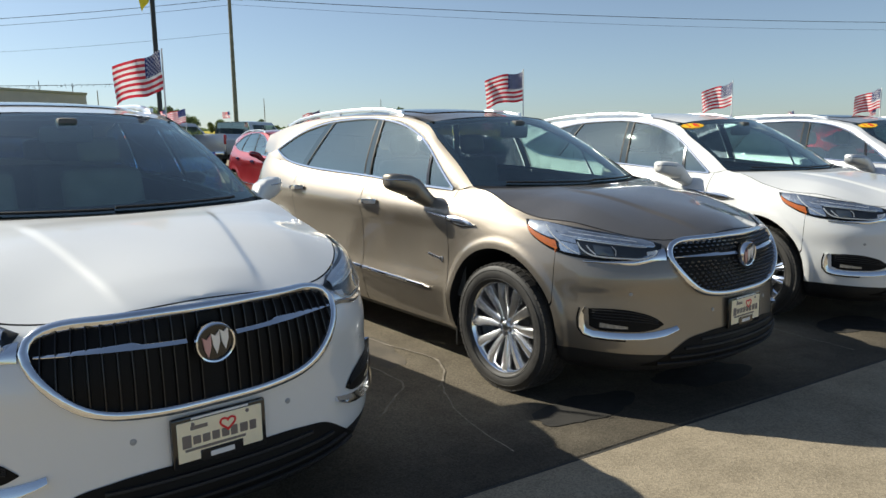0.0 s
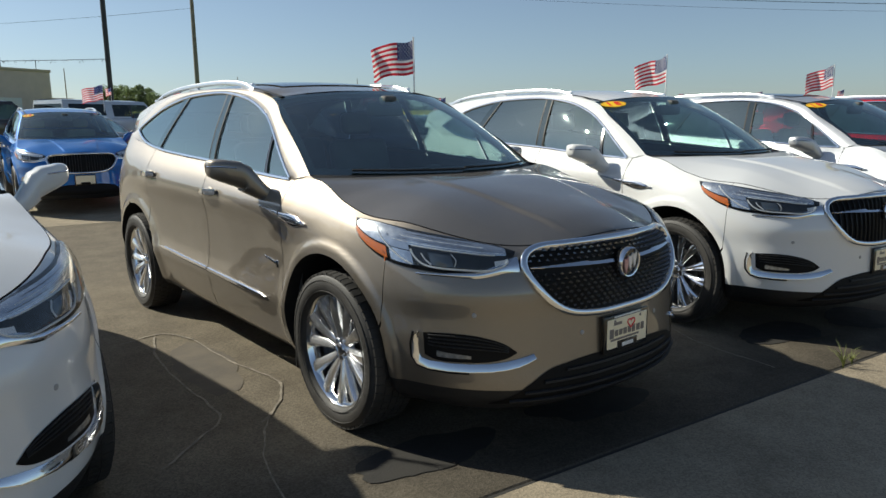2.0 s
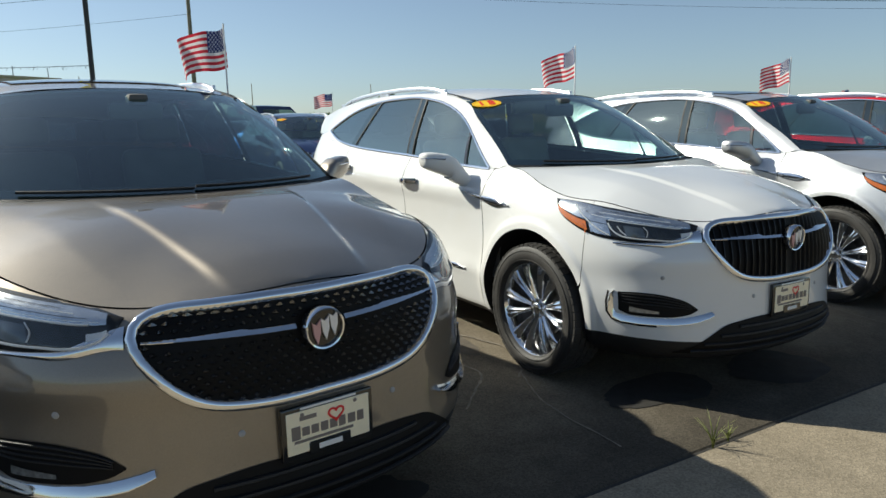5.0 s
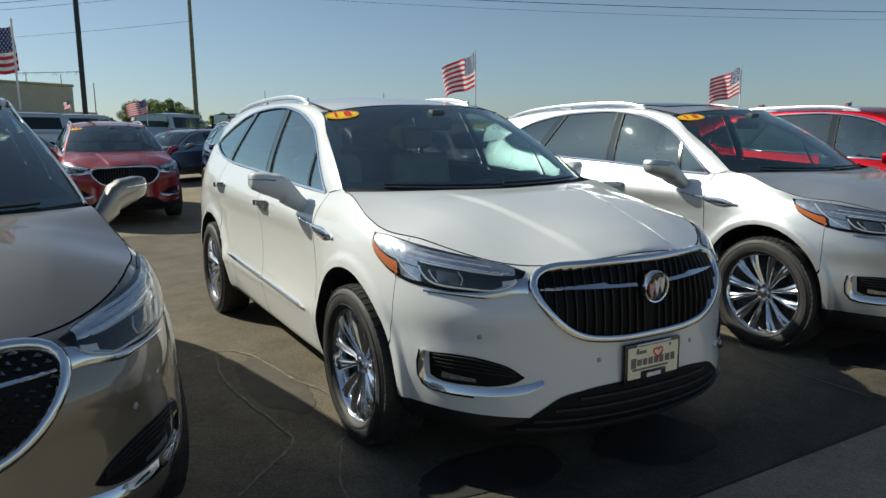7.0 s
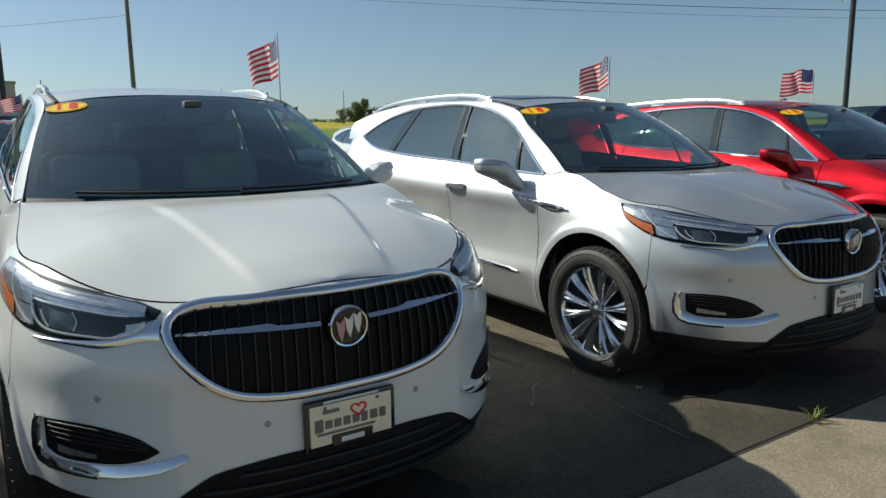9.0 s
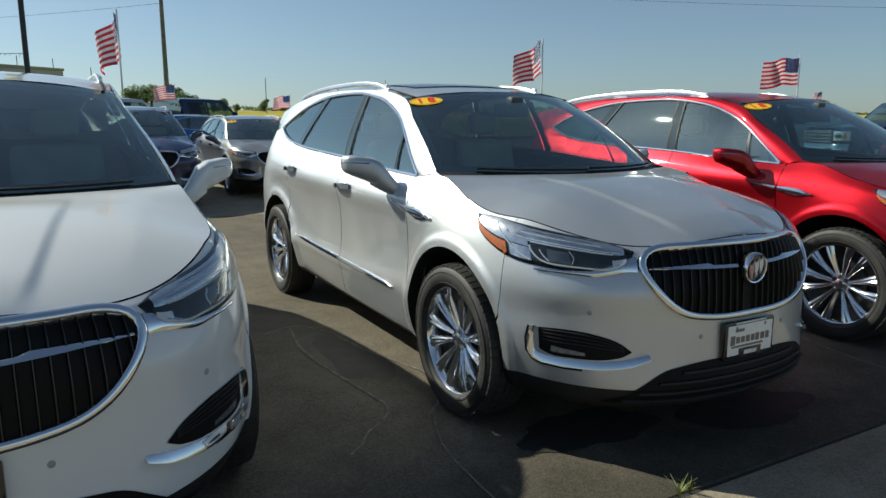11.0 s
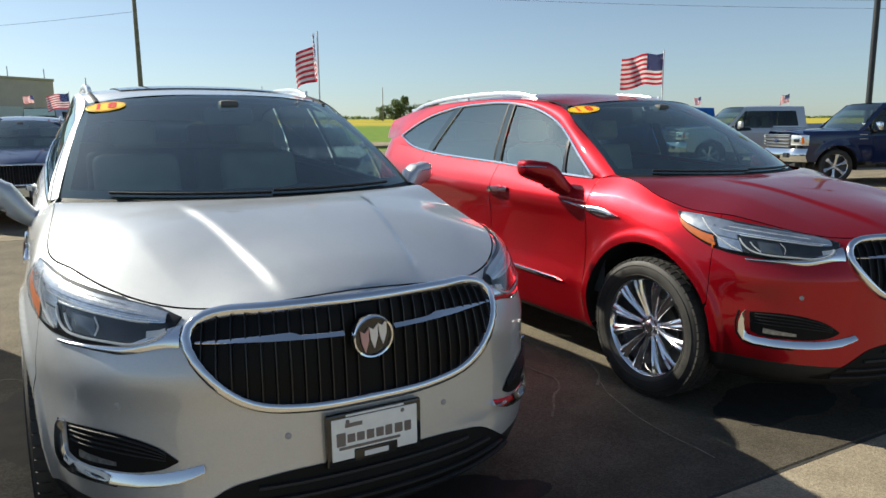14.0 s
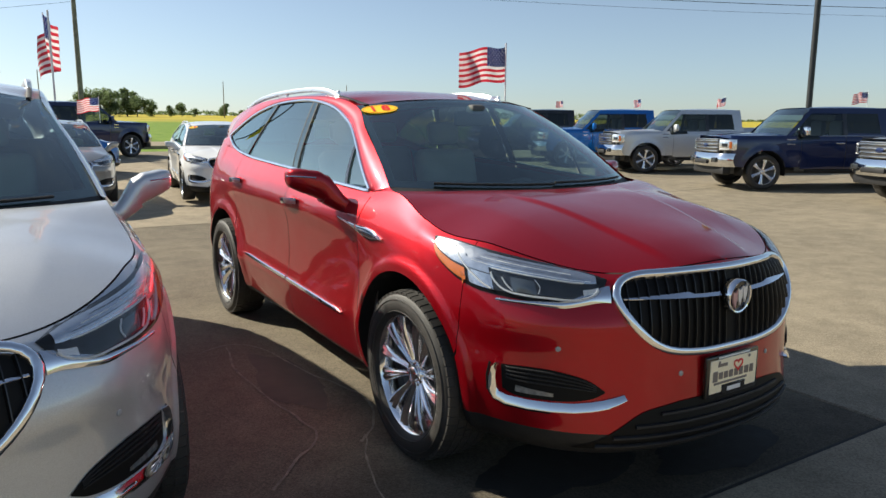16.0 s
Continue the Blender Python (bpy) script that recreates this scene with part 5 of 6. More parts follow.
pavement = empty("pavement", "tan aggregate concrete lot in large jointed slabs", "pavement", kind="structure")
gx = [-46.0, -22.66, 7.34, 40.0]
gy = [-40.0, -17.0, -2.77, 6.5, 36.0]
for a, b in zip(gx, gx[1:]):
    for c, d in zip(gy, gy[1:]):
        w = 0.006
        if (a, d) == (7.34, 36.0):
            d = 26.5
        share("slab", slab_mesh(a + w, b - w, c + w, d - w, rise, BAY if (b, c) == (7.34, -2.77) else CONCRETE_DARK if a == 7.34 else CONCRETE), pavement)
share("slab", path_slab(), pavement)
FILLER = mat("dark_joint_filler", (0.035, 0.032, 0.028), 0.9, vary=0.3, vscale=14, grain=0.5, gscale=90)
bm = bmesh.new()
sheet(bm, 90, 1, lambda u, v: (-45 + 84 * u, -2.782 + 0.024 * v + 0.004 * math.sin(u * 300), rise(-45 + 84 * u, -2.77) - 0.006))
tagged(new("joint_filler", finish("joint_filler", bm, FILLER)), "dark crumbled filler in the slab joint", "joint", kind="structure")

DUST = mat("dried_dust_line", (0.205, 0.178, 0.140), 0.95, vary=0.5, vscale=14)


def dust_line(x, rows, width):
    """A pale wandering tide mark left by dried wash water."""
    f = spline([(k, *r) for k, r in enumerate(rows)])
    n = 14 * (len(rows) - 1)
    bm = bmesh.new()
    prev = None
    for k in range(n + 1):
        t = (len(rows) - 1) * k / n
        p, q = f(t), f(min(t + 0.05, len(rows) - 1)) - f(max(t - 0.05, 0))
        d = Vector((-q[1], q[0])).normalized()
        wob = 0.012 * noise.noise((x * 3.1, t * 2.7, 0.3))
        w = width * (0.45 + 0.8 * abs(noise.noise((x, t * 4.1, 7.0))))
        a = bm.verts.new((x + p[0] + d.x * (wob - w), p[1] + d.y * (wob - w), 0.0060))
        b = bm.verts.new((x + p[0] + d.x * (wob + w), p[1] + d.y * (wob + w), 0.0060))
        if prev:
            bm.faces.new((prev[0], a, b, prev[1]))
        prev = (a, b)
    tagged(new("tide_mark", finish("tide_mark", bm, DUST)), "pale dried tide mark on the concrete", "stain", "tide marks between the cars", "structure")


for cx in (-3.007, 0.0, 3.018, 5.951):
    dust_line(cx, [(-1.47, 0.23), (-1.20, 0.33), (-1.04, 0.07), (-0.96, -0.46), (-0.86, -0.83), (-0.82, -1.09), (-0.94, -1.40), (-1.08, -1.57)], 0.012)
    dust_line(cx, [(-1.25, 0.28), (-1.32, -0.20), (-1.30, -0.73), (-1.25, -1.12), (-1.24, -1.40), (-1.42, -1.60), (-1.60, -1.80)], 0.012)
    dust_line(cx, [(-1.02, -1.50), (-1.12, -1.72), (-1.22, -2.05), (-1.25, -2.55)], 0.008)

STAIN_SHADE = mat("dark_stain_and_shade", (0.022, 0.020, 0.017), 0.85, vary=0.4, vscale=9, grain=0.4, gscale=95)


def oil_stain(x, y, rx, ry, seed, material=None, words="dark drip stain, also deepening the shade under the noses", z=0.004):
    """A dark patch with a ragged edge, for stains and deepened shade, lying on the slab."""
    bm = bmesh.new()
    rim = []
    for k in range(48):
        a = 2 * math.pi * k / 48
        r = 1 + 0.30 * noise.noise((math.cos(a) * 1.3 + seed, math.sin(a) * 1.3, 0.0)) + 0.10 * noise.noise((math.cos(a) * 5 + seed, math.sin(a) * 5, 3.0))
        rim.append(bm.verts.new((x + rx * r * math.cos(a), y + ry * r * math.sin(a), z)))
    bm.faces.new(rim)
    tagged(new("oil_stain", finish("oil_stain", bm, material or STAIN_SHADE)), words, "stain", "drip stains", "structure")


# drip stains, with more added to deepen the shade under the noses
for k, (sx, sy, rx, ry) in enumerate(((0.32, -2.30, 0.34, 0.24), (-3.55, -2.32, 0.36, 0.16), (-2.55, -2.30, 0.34, 0.20), (6.32, -2.50, 0.40, 0.17), (3.45, -2.30, 0.42, 0.22), (5.55, -2.25, 0.45, 0.22), (-0.55, -2.15, 0.40, 0.20), (2.55, -2.10, 0.38, 0.20))):
    oil_stain(sx, sy, rx, ry, 3.7 * k)
WASH = mat("brown_wash_stain", (0.098, 0.082, 0.062), 0.9, vary=0.3, vscale=5, grain=0.3, gscale=125)
for k, cx in enumerate((-3.007, 0.0, 3.018, 5.951)):
    oil_stain(cx - 1.10, -0.52, 0.17, 0.52, 1.9 * k + 40, WASH, "brown wash stain between the tide marks", 0.003)


def weed(x, y, seed, size):
    rnd = random.Random(seed)
    ob = empty("weed", "small green weed growing from the slab joint", "weed", "weeds in the joint")
    for k in range(16):
        a, lean, h = rnd.uniform(0, 6.28), rnd.uniform(0.2, 0.9), size * rnd.uniform(0.4, 1.0)
        bm = bmesh.new()
        prev = None
        for j in range(5):
            t = j / 4
            r, z, w = lean * h * t * t, h * t * (1 - 0.25 * lean * t), 0.004 * (1 - t) + 0.0006
            c, s = math.cos(a), math.sin(a)
            v = (bm.verts.new((c * r - s * w, s * r + c * w, z)), bm.verts.new((c * r + s * w, s * r - c * w, z)), bm.verts.new((c * r, s * r, z + w * 0.7)))
            if prev:
                bm.faces.new((prev[0], v[0], v[2], prev[2]))
                bm.faces.new((prev[2], v[2], v[1], prev[1]))
            prev = v
        part("blade", bm, WEED, ob)
    ob.matrix_basis = pose(x, y, -0.006)


WEED = mat("weed_leaf", (0.17, 0.19, 0.05), 0.7, vary=0.3, vscale=20)
weed(-0.90, -2.775, 3, 0.20)
weed(-0.78, -2.765, 8, 0.10)
weed(2.43, -2.775, 5, 0.11)
weed(2.50, -2.765, 6, 0.08)


# ------------------------------------------------------------ flags on the cars
def flag(x, y, z0, z1, heading, seed, length=0.36, height=0.25, name="car_flag"):
    """A clip-on flag: staff, thirteen stripes, canton and stars, in a flutter."""
    rnd = random.Random(seed)
    ob = empty(name, "small stars and stripes flag on a white staff", "flag", "flags clipped to car windows")
    bm = bmesh.new()
    tube(bm, [(0, 0, z0 - z1), (0, 0, -(z1 - z0) * 0.5), (0, 0, 0.01)], 0.0055, 8)
    part("staff", bm, POLE_WHITE, ob, "white plastic staff")
    ph, amp = rnd.uniform(0, 6.28), rnd.uniform(0.035, 0.06)

    def cloth(u, v):
        s = u * length
        out = amp * math.sin(6.0 * u + ph + 0.8 * v) * (0.2 + u) + 0.014 * math.sin(13 * u + 2.0 * v + ph)
        sag = -0.20 * length * u ** 1.4 * (0.8 + 0.3 * math.sin(ph))
        return Vector((s * (0.90 - 0.08 * math.sin(ph + 2)), out, -0.012 - height * v + sag + 0.010 * math.sin(9 * u + ph)))
    for k in range(13):
        a = 0.4 if k < 7 else 0.0
        bm = bmesh.new()
        sheet(bm, 12, 1, lambda u, v: cloth(a + (1 - a) * u, (k + v) / 13))
        part("stripe", bm, FLAG_RED if k % 2 == 0 else FLAG_WHITE, ob)
    bm = bmesh.new()
    sheet(bm, 6, 7, lambda u, v: cloth(0.4 * u, v * 7 / 13))
    canton = part("canton", bm, FLAG_BLUE, ob, "blue canton with white stars")
    bm = bmesh.new()
    for r in range(9):
        for c in range(6 if r % 2 == 0 else 5):
            u0, v0 = 0.4 * (c + (0.5 if r % 2 == 0 else 1.0)) / 6.2, (r + 0.6) / 9.2 * 7 / 13
            for off in (-0.0015, 0.0015):
                vs = []
                for j in range(10):
                    rad = (0.0095 if j % 2 == 0 else 0.004)
                    a = math.pi * j / 5
                    p = cloth(u0 + rad * math.sin(a) / length, v0 + rad * math.cos(a) / height)
                    vs.append(bm.verts.new(p + Vector((0, off, 0))))
                bm.faces.new(vs)
    tagged(part("star_field", bm, FLAG_WHITE, canton), kind="stuff")
    ob.matrix_basis = pose(x, y, z1, 0, 0, heading)
    return ob


for (cx, cy, yaw), (heading, seed) in zip(((-6.054, -0.279, 8.35), (-3.007, -0.165, 6.7), (0, 0, 0), (3.018, -0.059, 0), (5.951, -0.247, 0.55)), ((138, 4), (128, 12), (98, 7), (88, 21), (152, 33))):
    at = pose(cx, cy, 0, 0, 0, yaw) @ Vector((0.745, 0.02, 0))
    flag(at.x, at.y, 1.655, 2.125, heading, seed)


# ------------------------------------------------------------ pickups
def pickup_parts(paint, label):
    car = empty("pickup_truck", label, "truck", "row of parked pickups")
    ax_f, ax_r, wr, ar = -1.95, 1.75, 0.405, 0.50

    def flank(y0, y1, z0, z1, name, bulge=0.03, x0=0.985):
        for side in (-1, 1):
            bm = bmesh.new()
            ny, nz = max(6, int((y1 - y0) / 0.05)), 14
            vs = {}
            for i in range(ny + 1):
                for j in range(nz + 1):
                    y, z = y0 + (y1 - y0) * i / ny, z0 + (z1 - z0) * j / nz
                    x = x0 + bulge * math.sin(math.pi * min(1, max(0, (z - 0.45) / 0.9))) - 0.10 * max(0, (z - 1.12) / 0.2) ** 2
                    if y < -2.2:
                        x -= 0.11 * ((-2.2 - y) / 0.52) ** 2
                    x += 0.022 * smooth01((ar + 0.11 - min(math.hypot(y - ax_f, z - wr), math.hypot(y - ax_r, z - wr))) / 0.05)
                    for cy in (ax_f, ax_r):
                        dy, dz = y - cy, z - wr
                        r = math.hypot(dy, dz)
                        if abs(r - ar) < 0.035:
                            y, z = cy + dy * ar / r, wr + dz * ar / r
                    vs[i, j] = bm.verts.new((side * x, y, z))
            for i in range(ny):
                for j in range(nz):
                    q = [vs[i, j], vs[i + 1, j], vs[i + 1, j + 1], vs[i, j + 1]]
                    c = sum((v.co for v in q), Vector()) / 4
                    if min(math.hypot(c.y - ax_f, c.z - wr), math.hypot(c.y - ax_r, c.z - wr)) > ar - 0.01:
                        bm.faces.new(q if side > 0 else q[::-1])
            bmesh.ops.delete(bm, geom=[v for v in bm.verts if not v.link_faces], context='VERTS')
            part(name, bm, paint, car)
    flank(-2.72, -1.12, 0.52, 1.24, "truck_fender")
    flank(-1.11, -0.06, 0.48, 1.24, "front_truck_door")
    flank(-0.05, 1.00, 0.48, 1.24, "rear_truck_door")
    flank(1.06, 2.93, 0.55, 1.36, "bed_side")
    bm = bmesh.new()
    sheet(bm, 32, 16, lambda u, v: ((2 * u - 1) * (0.935 - 0.10 * max(0, 0.35 - v)), -2.88 + 1.28 * v + (0.18 - 0.02 * v) * (2 * u - 1) ** 2, 1.150 + 0.088 * v ** 0.5 + 0.055 * (1 - (2 * u - 1) ** 4) + 0.018 * smooth01((0.62 - abs(2 * u - 1)) / 0.10)))
    part("hood", bm, paint, car)
    bm = bmesh.new()
    sheet(bm, 10, 12, lambda u, v: ((2 * u - 1) * 0.76, -0.90 + 1.96 * v + 0.10 * (1 - v) * (2 * u - 1) ** 2, 1.868 + 0.065 * (1 - (2 * u - 1) ** 4) * math.sin(math.pi * (0.15 + 0.7 * v))))
    part("roof", bm, paint, car)
    bm = bmesh.new()
    sheet(bm, 10, 8, lambda u, v: ((2 * u - 1) * (0.86 - 0.11 * v), -1.62 + 0.72 * v + (0.20 - 0.10 * v) * (2 * u - 1) ** 2, 1.25 + 0.63 * v + 0.03 * math.sin(math.pi * v)))
    outward(bm, (0, -1, 1))
    part("windscreen", bm, PANE, car)
    bm = bmesh.new()
    sheet(bm, 8, 4, lambda u, v: ((2 * u - 1) * (0.84 - 0.09 * v), 1.05 - 0.03 * v, 1.27 + 0.60 * v))
    outward(bm, (0, 1, 0))
    part("rear_window", bm, PANE_DARK, car)
    for side in (-1, 1):
        X = lambda z: side * (0.955 - 0.20 * max(0, (z - 1.24) / 0.64) ** 1.2)
        def strip(rows, name, material, off=0.0, v0=0.0, v1=1.0):
            def at(u, v):
                v = v0 + (v1 - v0) * v
                return (X(1.24 + 0.64 * v) + side * off, (rows[0] + (rows[2] - rows[0]) * v) * (1 - u) + (rows[1] + (rows[3] - rows[1]) * v) * u, 1.24 + 0.64 * v)
            bm = bmesh.new()
            sheet(bm, 6, 6, at)
            outward(bm, (side, 0, 0.2))
            part(name, bm, material, car)
        strip((-1.46, -1.34, -0.82, -0.70), "front_pillar", paint)
        strip((-1.34, -0.10, -0.70, -0.10), "front_door_window", PANE_TRUCK, -0.008, 0.0, 0.80)
        strip((-1.34, -0.10, -0.70, -0.10), "front_pillar", paint, 0.004, 0.80, 1.0)
        strip((-0.10, 1.05, -0.10, 1.02), "rear_pillar", paint, 0.004, 0.80, 1.0)
        strip((0.0, 0.86, 0.0, 0.82), "rear_pillar", paint, 0.002, 0.0, 0.09)
        bm = bmesh.new()
        sheet(bm, 4, 3, lambda u, v: (side * (1.012 - 0.046 * v * v), -1.20 + 0.52 * u - 0.04 * v, 1.135 + 0.11 * v + 0.035 * u * (1 - v)))
        outward(bm, (side, 0, 0.2))
        part("dropped_window_corner", bm, PANE_TRUCK_DARK, car)
        strip((-0.10, 0.00, -0.10, 0.00), "door_pillar", BLACK)
        strip((0.00, 0.80, 0.00, 0.74), "rear_door_window", PANE_TRUCK_DARK, -0.008, 0.09, 0.80)
        strip((0.80, 1.05, 0.74, 1.02), "rear_pillar", paint)
        bm = bmesh.new()
        tube(bm, [(X(1.24) + side * .004, -0.66, 1.238), (X(1.24) + side * .004, 0, 1.238), (X(1.24) + side * .004, 0.88, 1.235)], 0.012, 6)
        part("window_sill_trim", bm, CHROME, car)
        for y in (-0.20, 0.85):
            bm = bmesh.new()
            block(bm, side * 1.005, side * 1.045, y - 0.10, y + 0.10, 1.06, 1.09, 0.01)
            part("door_handle", bm, CHROME, car)
        bm = bmesh.new()
        block(bm, side * 1.02, side * 1.25, -1.16, -1.05, 1.24, 1.45, 0.045, 3)
        mir = part("door_mirror", bm, CHROME, car, "large chrome-capped door mirror")
        bm = bmesh.new()
        block(bm, side * 0.93, side * 1.05, -1.12, -1.06, 1.21, 1.29, 0.015)
        part("mirror_arm", bm, PLASTIC, mir)
        bm = bmesh.new()
        block(bm, side * 0.88, side * 0.99, -0.95, 0.95, 0.40, 0.46, 0.02)
        part("running_board", bm, PLASTIC, car, "black running board")
        bm = bmesh.new()
        def corner(u, z, off=0.0):
            t = radians(12 + 74 * u)
            return (side * (0.60 + (0.345 + off) * math.sin(t)), -2.60 - (0.285 + off) * math.cos(t), z)
        sheet(bm, 14, 5, lambda u, v: corner(u, 0.905 + 0.245 * v, 0.012 * math.sin(math.pi * v) + 0.018))
        outward(bm, (side, -1, 0))
        lamp = part("headlamp", bm, LAMP_SILVER, car, "bright wraparound headlamp with an amber strip")
        for nm, u0, u1, z0, z1, m in (("amber_corner", 0.60, 0.74, 0.95, 1.10, AMBER), ("lamp_bezel", 0.20, 0.50, 0.985, 1.06, LAMP_DARK), ("light_guide", 0.05, 0.60, 1.105, 1.125, LAMP_WHITE), ("light_guide", 0.05, 0.60, 0.925, 0.940, LAMP_WHITE)):
            bm = bmesh.new()
            sheet(bm, 6, 2, lambda u, v: corner(u0 + (u1 - u0) * u, z0 + (z1 - z0) * v, 0.034))
            outward(bm, (side, -1, 0))
            part(nm, bm, m, lamp)
        bm = bmesh.new()
        for z0 in (0.80, 0.90):
            block(bm, side * 0.985, side * 1.012, -1.46, -1.26, z0 + 0.24, z0 + 0.262, 0.004, 1)
        part("fender_badge_bar", bm, CHROME, car, "plain chrome badge bars")
        bm = bmesh.new()
        block(bm, side * 0.90, side * 1.00, 2.86, 2.95, 0.95, 1.33, 0.02, 2)
        part("tail_lamp", bm, TAIL_RED, car, "red tail lamp")
        for cy in (ax_f, ax_r):
            bm = bmesh.new()
            sheet(bm, 20, 1, lambda u, v: (side * (1.0 - 0.45 * v), cy + ar * math.cos(radians(-10 + 200 * u)), wr + ar * math.sin(radians(-10 + 200 * u))))
            part("wheel_well", bm, LINER, car)
            w = share("wheel", WHEELS["tyre"], car, Matrix.Translation((side * 0.87, cy, wr + 0.002)) @ (Matrix.Rotation(math.pi, 4, 'Z') if side > 0 else Matrix.Identity(4)) @ Matrix.Scale(1.038, 4), "black truck tyre on a silver wheel")
            for nm in ("rim", "brake_disc", "hub_cap"):
                share(nm, WHEELS[{"rim": "rim", "brake_disc": "disc", "hub_cap": "hub"}[nm]], w)
            for k in range(6):
                share("spoke", WHEELS["broad"], w, Matrix.Rotation(2 * math.pi * k / 6 + cy, 4, 'X'))
    bm = bmesh.new()
    block(bm, -0.64, 0.64, -2.90, -2.78, 0.84, 1.17, 0.04, 3)
    grille = part("grille", bm, GRILLE_GREY, car, "wide barred truck grille")
    for z in (0.875, 0.955, 1.035, 1.115, 1.155):
        bm = bmesh.new()
        block(bm, -0.62, 0.62, -2.930, -2.89, z - 0.017, z + 0.017, 0.008)
        part("grille_bar", bm, GRILLE_BAR, grille)
    bm = bmesh.new()
    bmesh.ops.create_uvsphere(bm, u_segments=20, v_segments=10, radius=1, matrix=Matrix.Translation((0, -2.935, 1.010)) @ Matrix.Diagonal((0.12, 0.02, 0.05, 1)))
    part("oval_emblem", bm, NAVY, grille, "plain blue oval emblem")
    bm = bmesh.new()
    sheet(bm, 40, 6, lambda u, v: ((2 * u - 1) * (1.0 - 0.01 * abs(2 * u - 1) ** 8), -2.98 + 0.12 * (2 * u - 1) ** 2 + 0.22 * abs(2 * u - 1) ** 9 - 0.05 * math.sin(math.pi * v), 0.52 + 0.31 * v))
    bumper = part("front_truck_bumper", bm, CHROME, car, "chrome front bumper")
    bm = bmesh.new()
    block(bm, -0.34, 0.34, -3.05, -2.98, 0.58, 0.68, 0.015)
    part("bumper_opening", bm, PLASTIC, bumper)
    for x in (-0.62, 0.62):
        bm = bmesh.new()
        block(bm, x - 0.11, x + 0.11, -3.005, -2.90, 0.62, 0.73, 0.015)
        part("fog_lamp", bm, LAMP_DARK, bumper)
    bm = bmesh.new()
    block(bm, -0.84, 0.84, -2.86, -2.66, 0.34, 0.54, 0.04)
    part("air_dam", bm, PLASTIC, car)
    bm = bmesh.new()
    block(bm, -0.80, 0.80, -2.78, -2.50, 0.50, 1.12, 0.03)
    block(bm, -0.92, 0.92, -1.20, 1.02, 0.42, 1.22, 0.03)
    block(bm, -0.55, 0.55, -2.6, 2.85, 0.35, 0.60, 0.03)
    block(bm, -0.93, 0.93, 1.06, 2.90, 0.62, 0.80, 0.02)
    part("frame_and_floor", bm, CABIN, car)
    bm = bmesh.new()
    block(bm, -0.95, 0.95, 2.86, 2.93, 0.62, 1.36, 0.02)
    part("tailgate", bm, paint, car)
    bm = bmesh.new()
    block(bm, -0.95, 0.95, 1.04, 1.10, 0.62, 1.34, 0.02)
    part("bed_front", bm, paint, car)
    bm = bmesh.new()
    block(bm, -0.95, 0.95, 2.93, 3.06, 0.50, 0.66, 0.03)
    part("rear_truck_bumper", bm, CHROME, car, "chrome rear bumper")
    for x in (-0.40, 0.40):
        bm = bmesh.new()
        block(bm, x - 0.24, x + 0.24, 0.0, 0.16, 1.00, 1.60, 0.06, 2)
        part("seat", bm, SEAT_DARK, car)
    return car


GRILLE_BAR = mat("bright_grille_bar", (0.62, 0.62, 0.63), 0.18, 0.95, vary=0.1)
GRILLE_GREY = mat("grey_grille_plastic", (0.09, 0.09, 0.095), 0.35, 0.4, vary=0.2)
PAINTED = PAINTED + ("rear_side", "rear_roof", "rear_hatch", "truck_fender", "front_truck_door", "rear_truck_door", "bed_side", "front_pillar", "rear_pillar", "tailgate", "bed_front")


def put(thing, x, y, yaw, scale=(1, 1, 1)):
    return pose(x, y, rise(x, y), 0, 0, yaw) @ Matrix.Diagonal((*scale, 1))


truck = pickup_parts(NAVY, "navy pickup with chrome bumper parked in the truck row")
truck.matrix_basis = put(truck, 20.52, 5.40, -118.5)
for x, y, yaw, paint, words in ((20.14, 1.17, -118.5, GREY, "grey pickup with a barred grille in the truck row"), (22.0, 10.4, -117, SILVER, "silver pickup parked in the truck row"),
                                (21.68, 13.52, -118, BLUE, "bright blue pickup parked in the truck row"), (21.5, 17.3, -118, BLACK, "black pickup at the end of the truck row"),
                                (20.6, -3.0, -118.5, WHITE, "white pickup parked in the truck row"),
                                (5.05, 23.1, 118, NAVY, "dark pickup parked across the back of the lot"), (2.6, 26.0, 130, SILVER, "silver pickup seen from behind at the back of the lot")):
    t = copy_thing(truck, put(truck, x, y, yaw))
    repaint(t, paint, words, "truck")
    if x < 15:
        t["group"] = "vehicles at the back of the lot"
for k, (x, y) in enumerate(((20.82, 4.60), (22.3, 9.6), (22.0, 12.75), (21.8, 16.5), (20.46, 0.41))):
    flag(x, y, rise(x, y) + 1.80, rise(x, y) + 2.28, 150 + 12 * k, 50 + k, 0.36, 0.24)

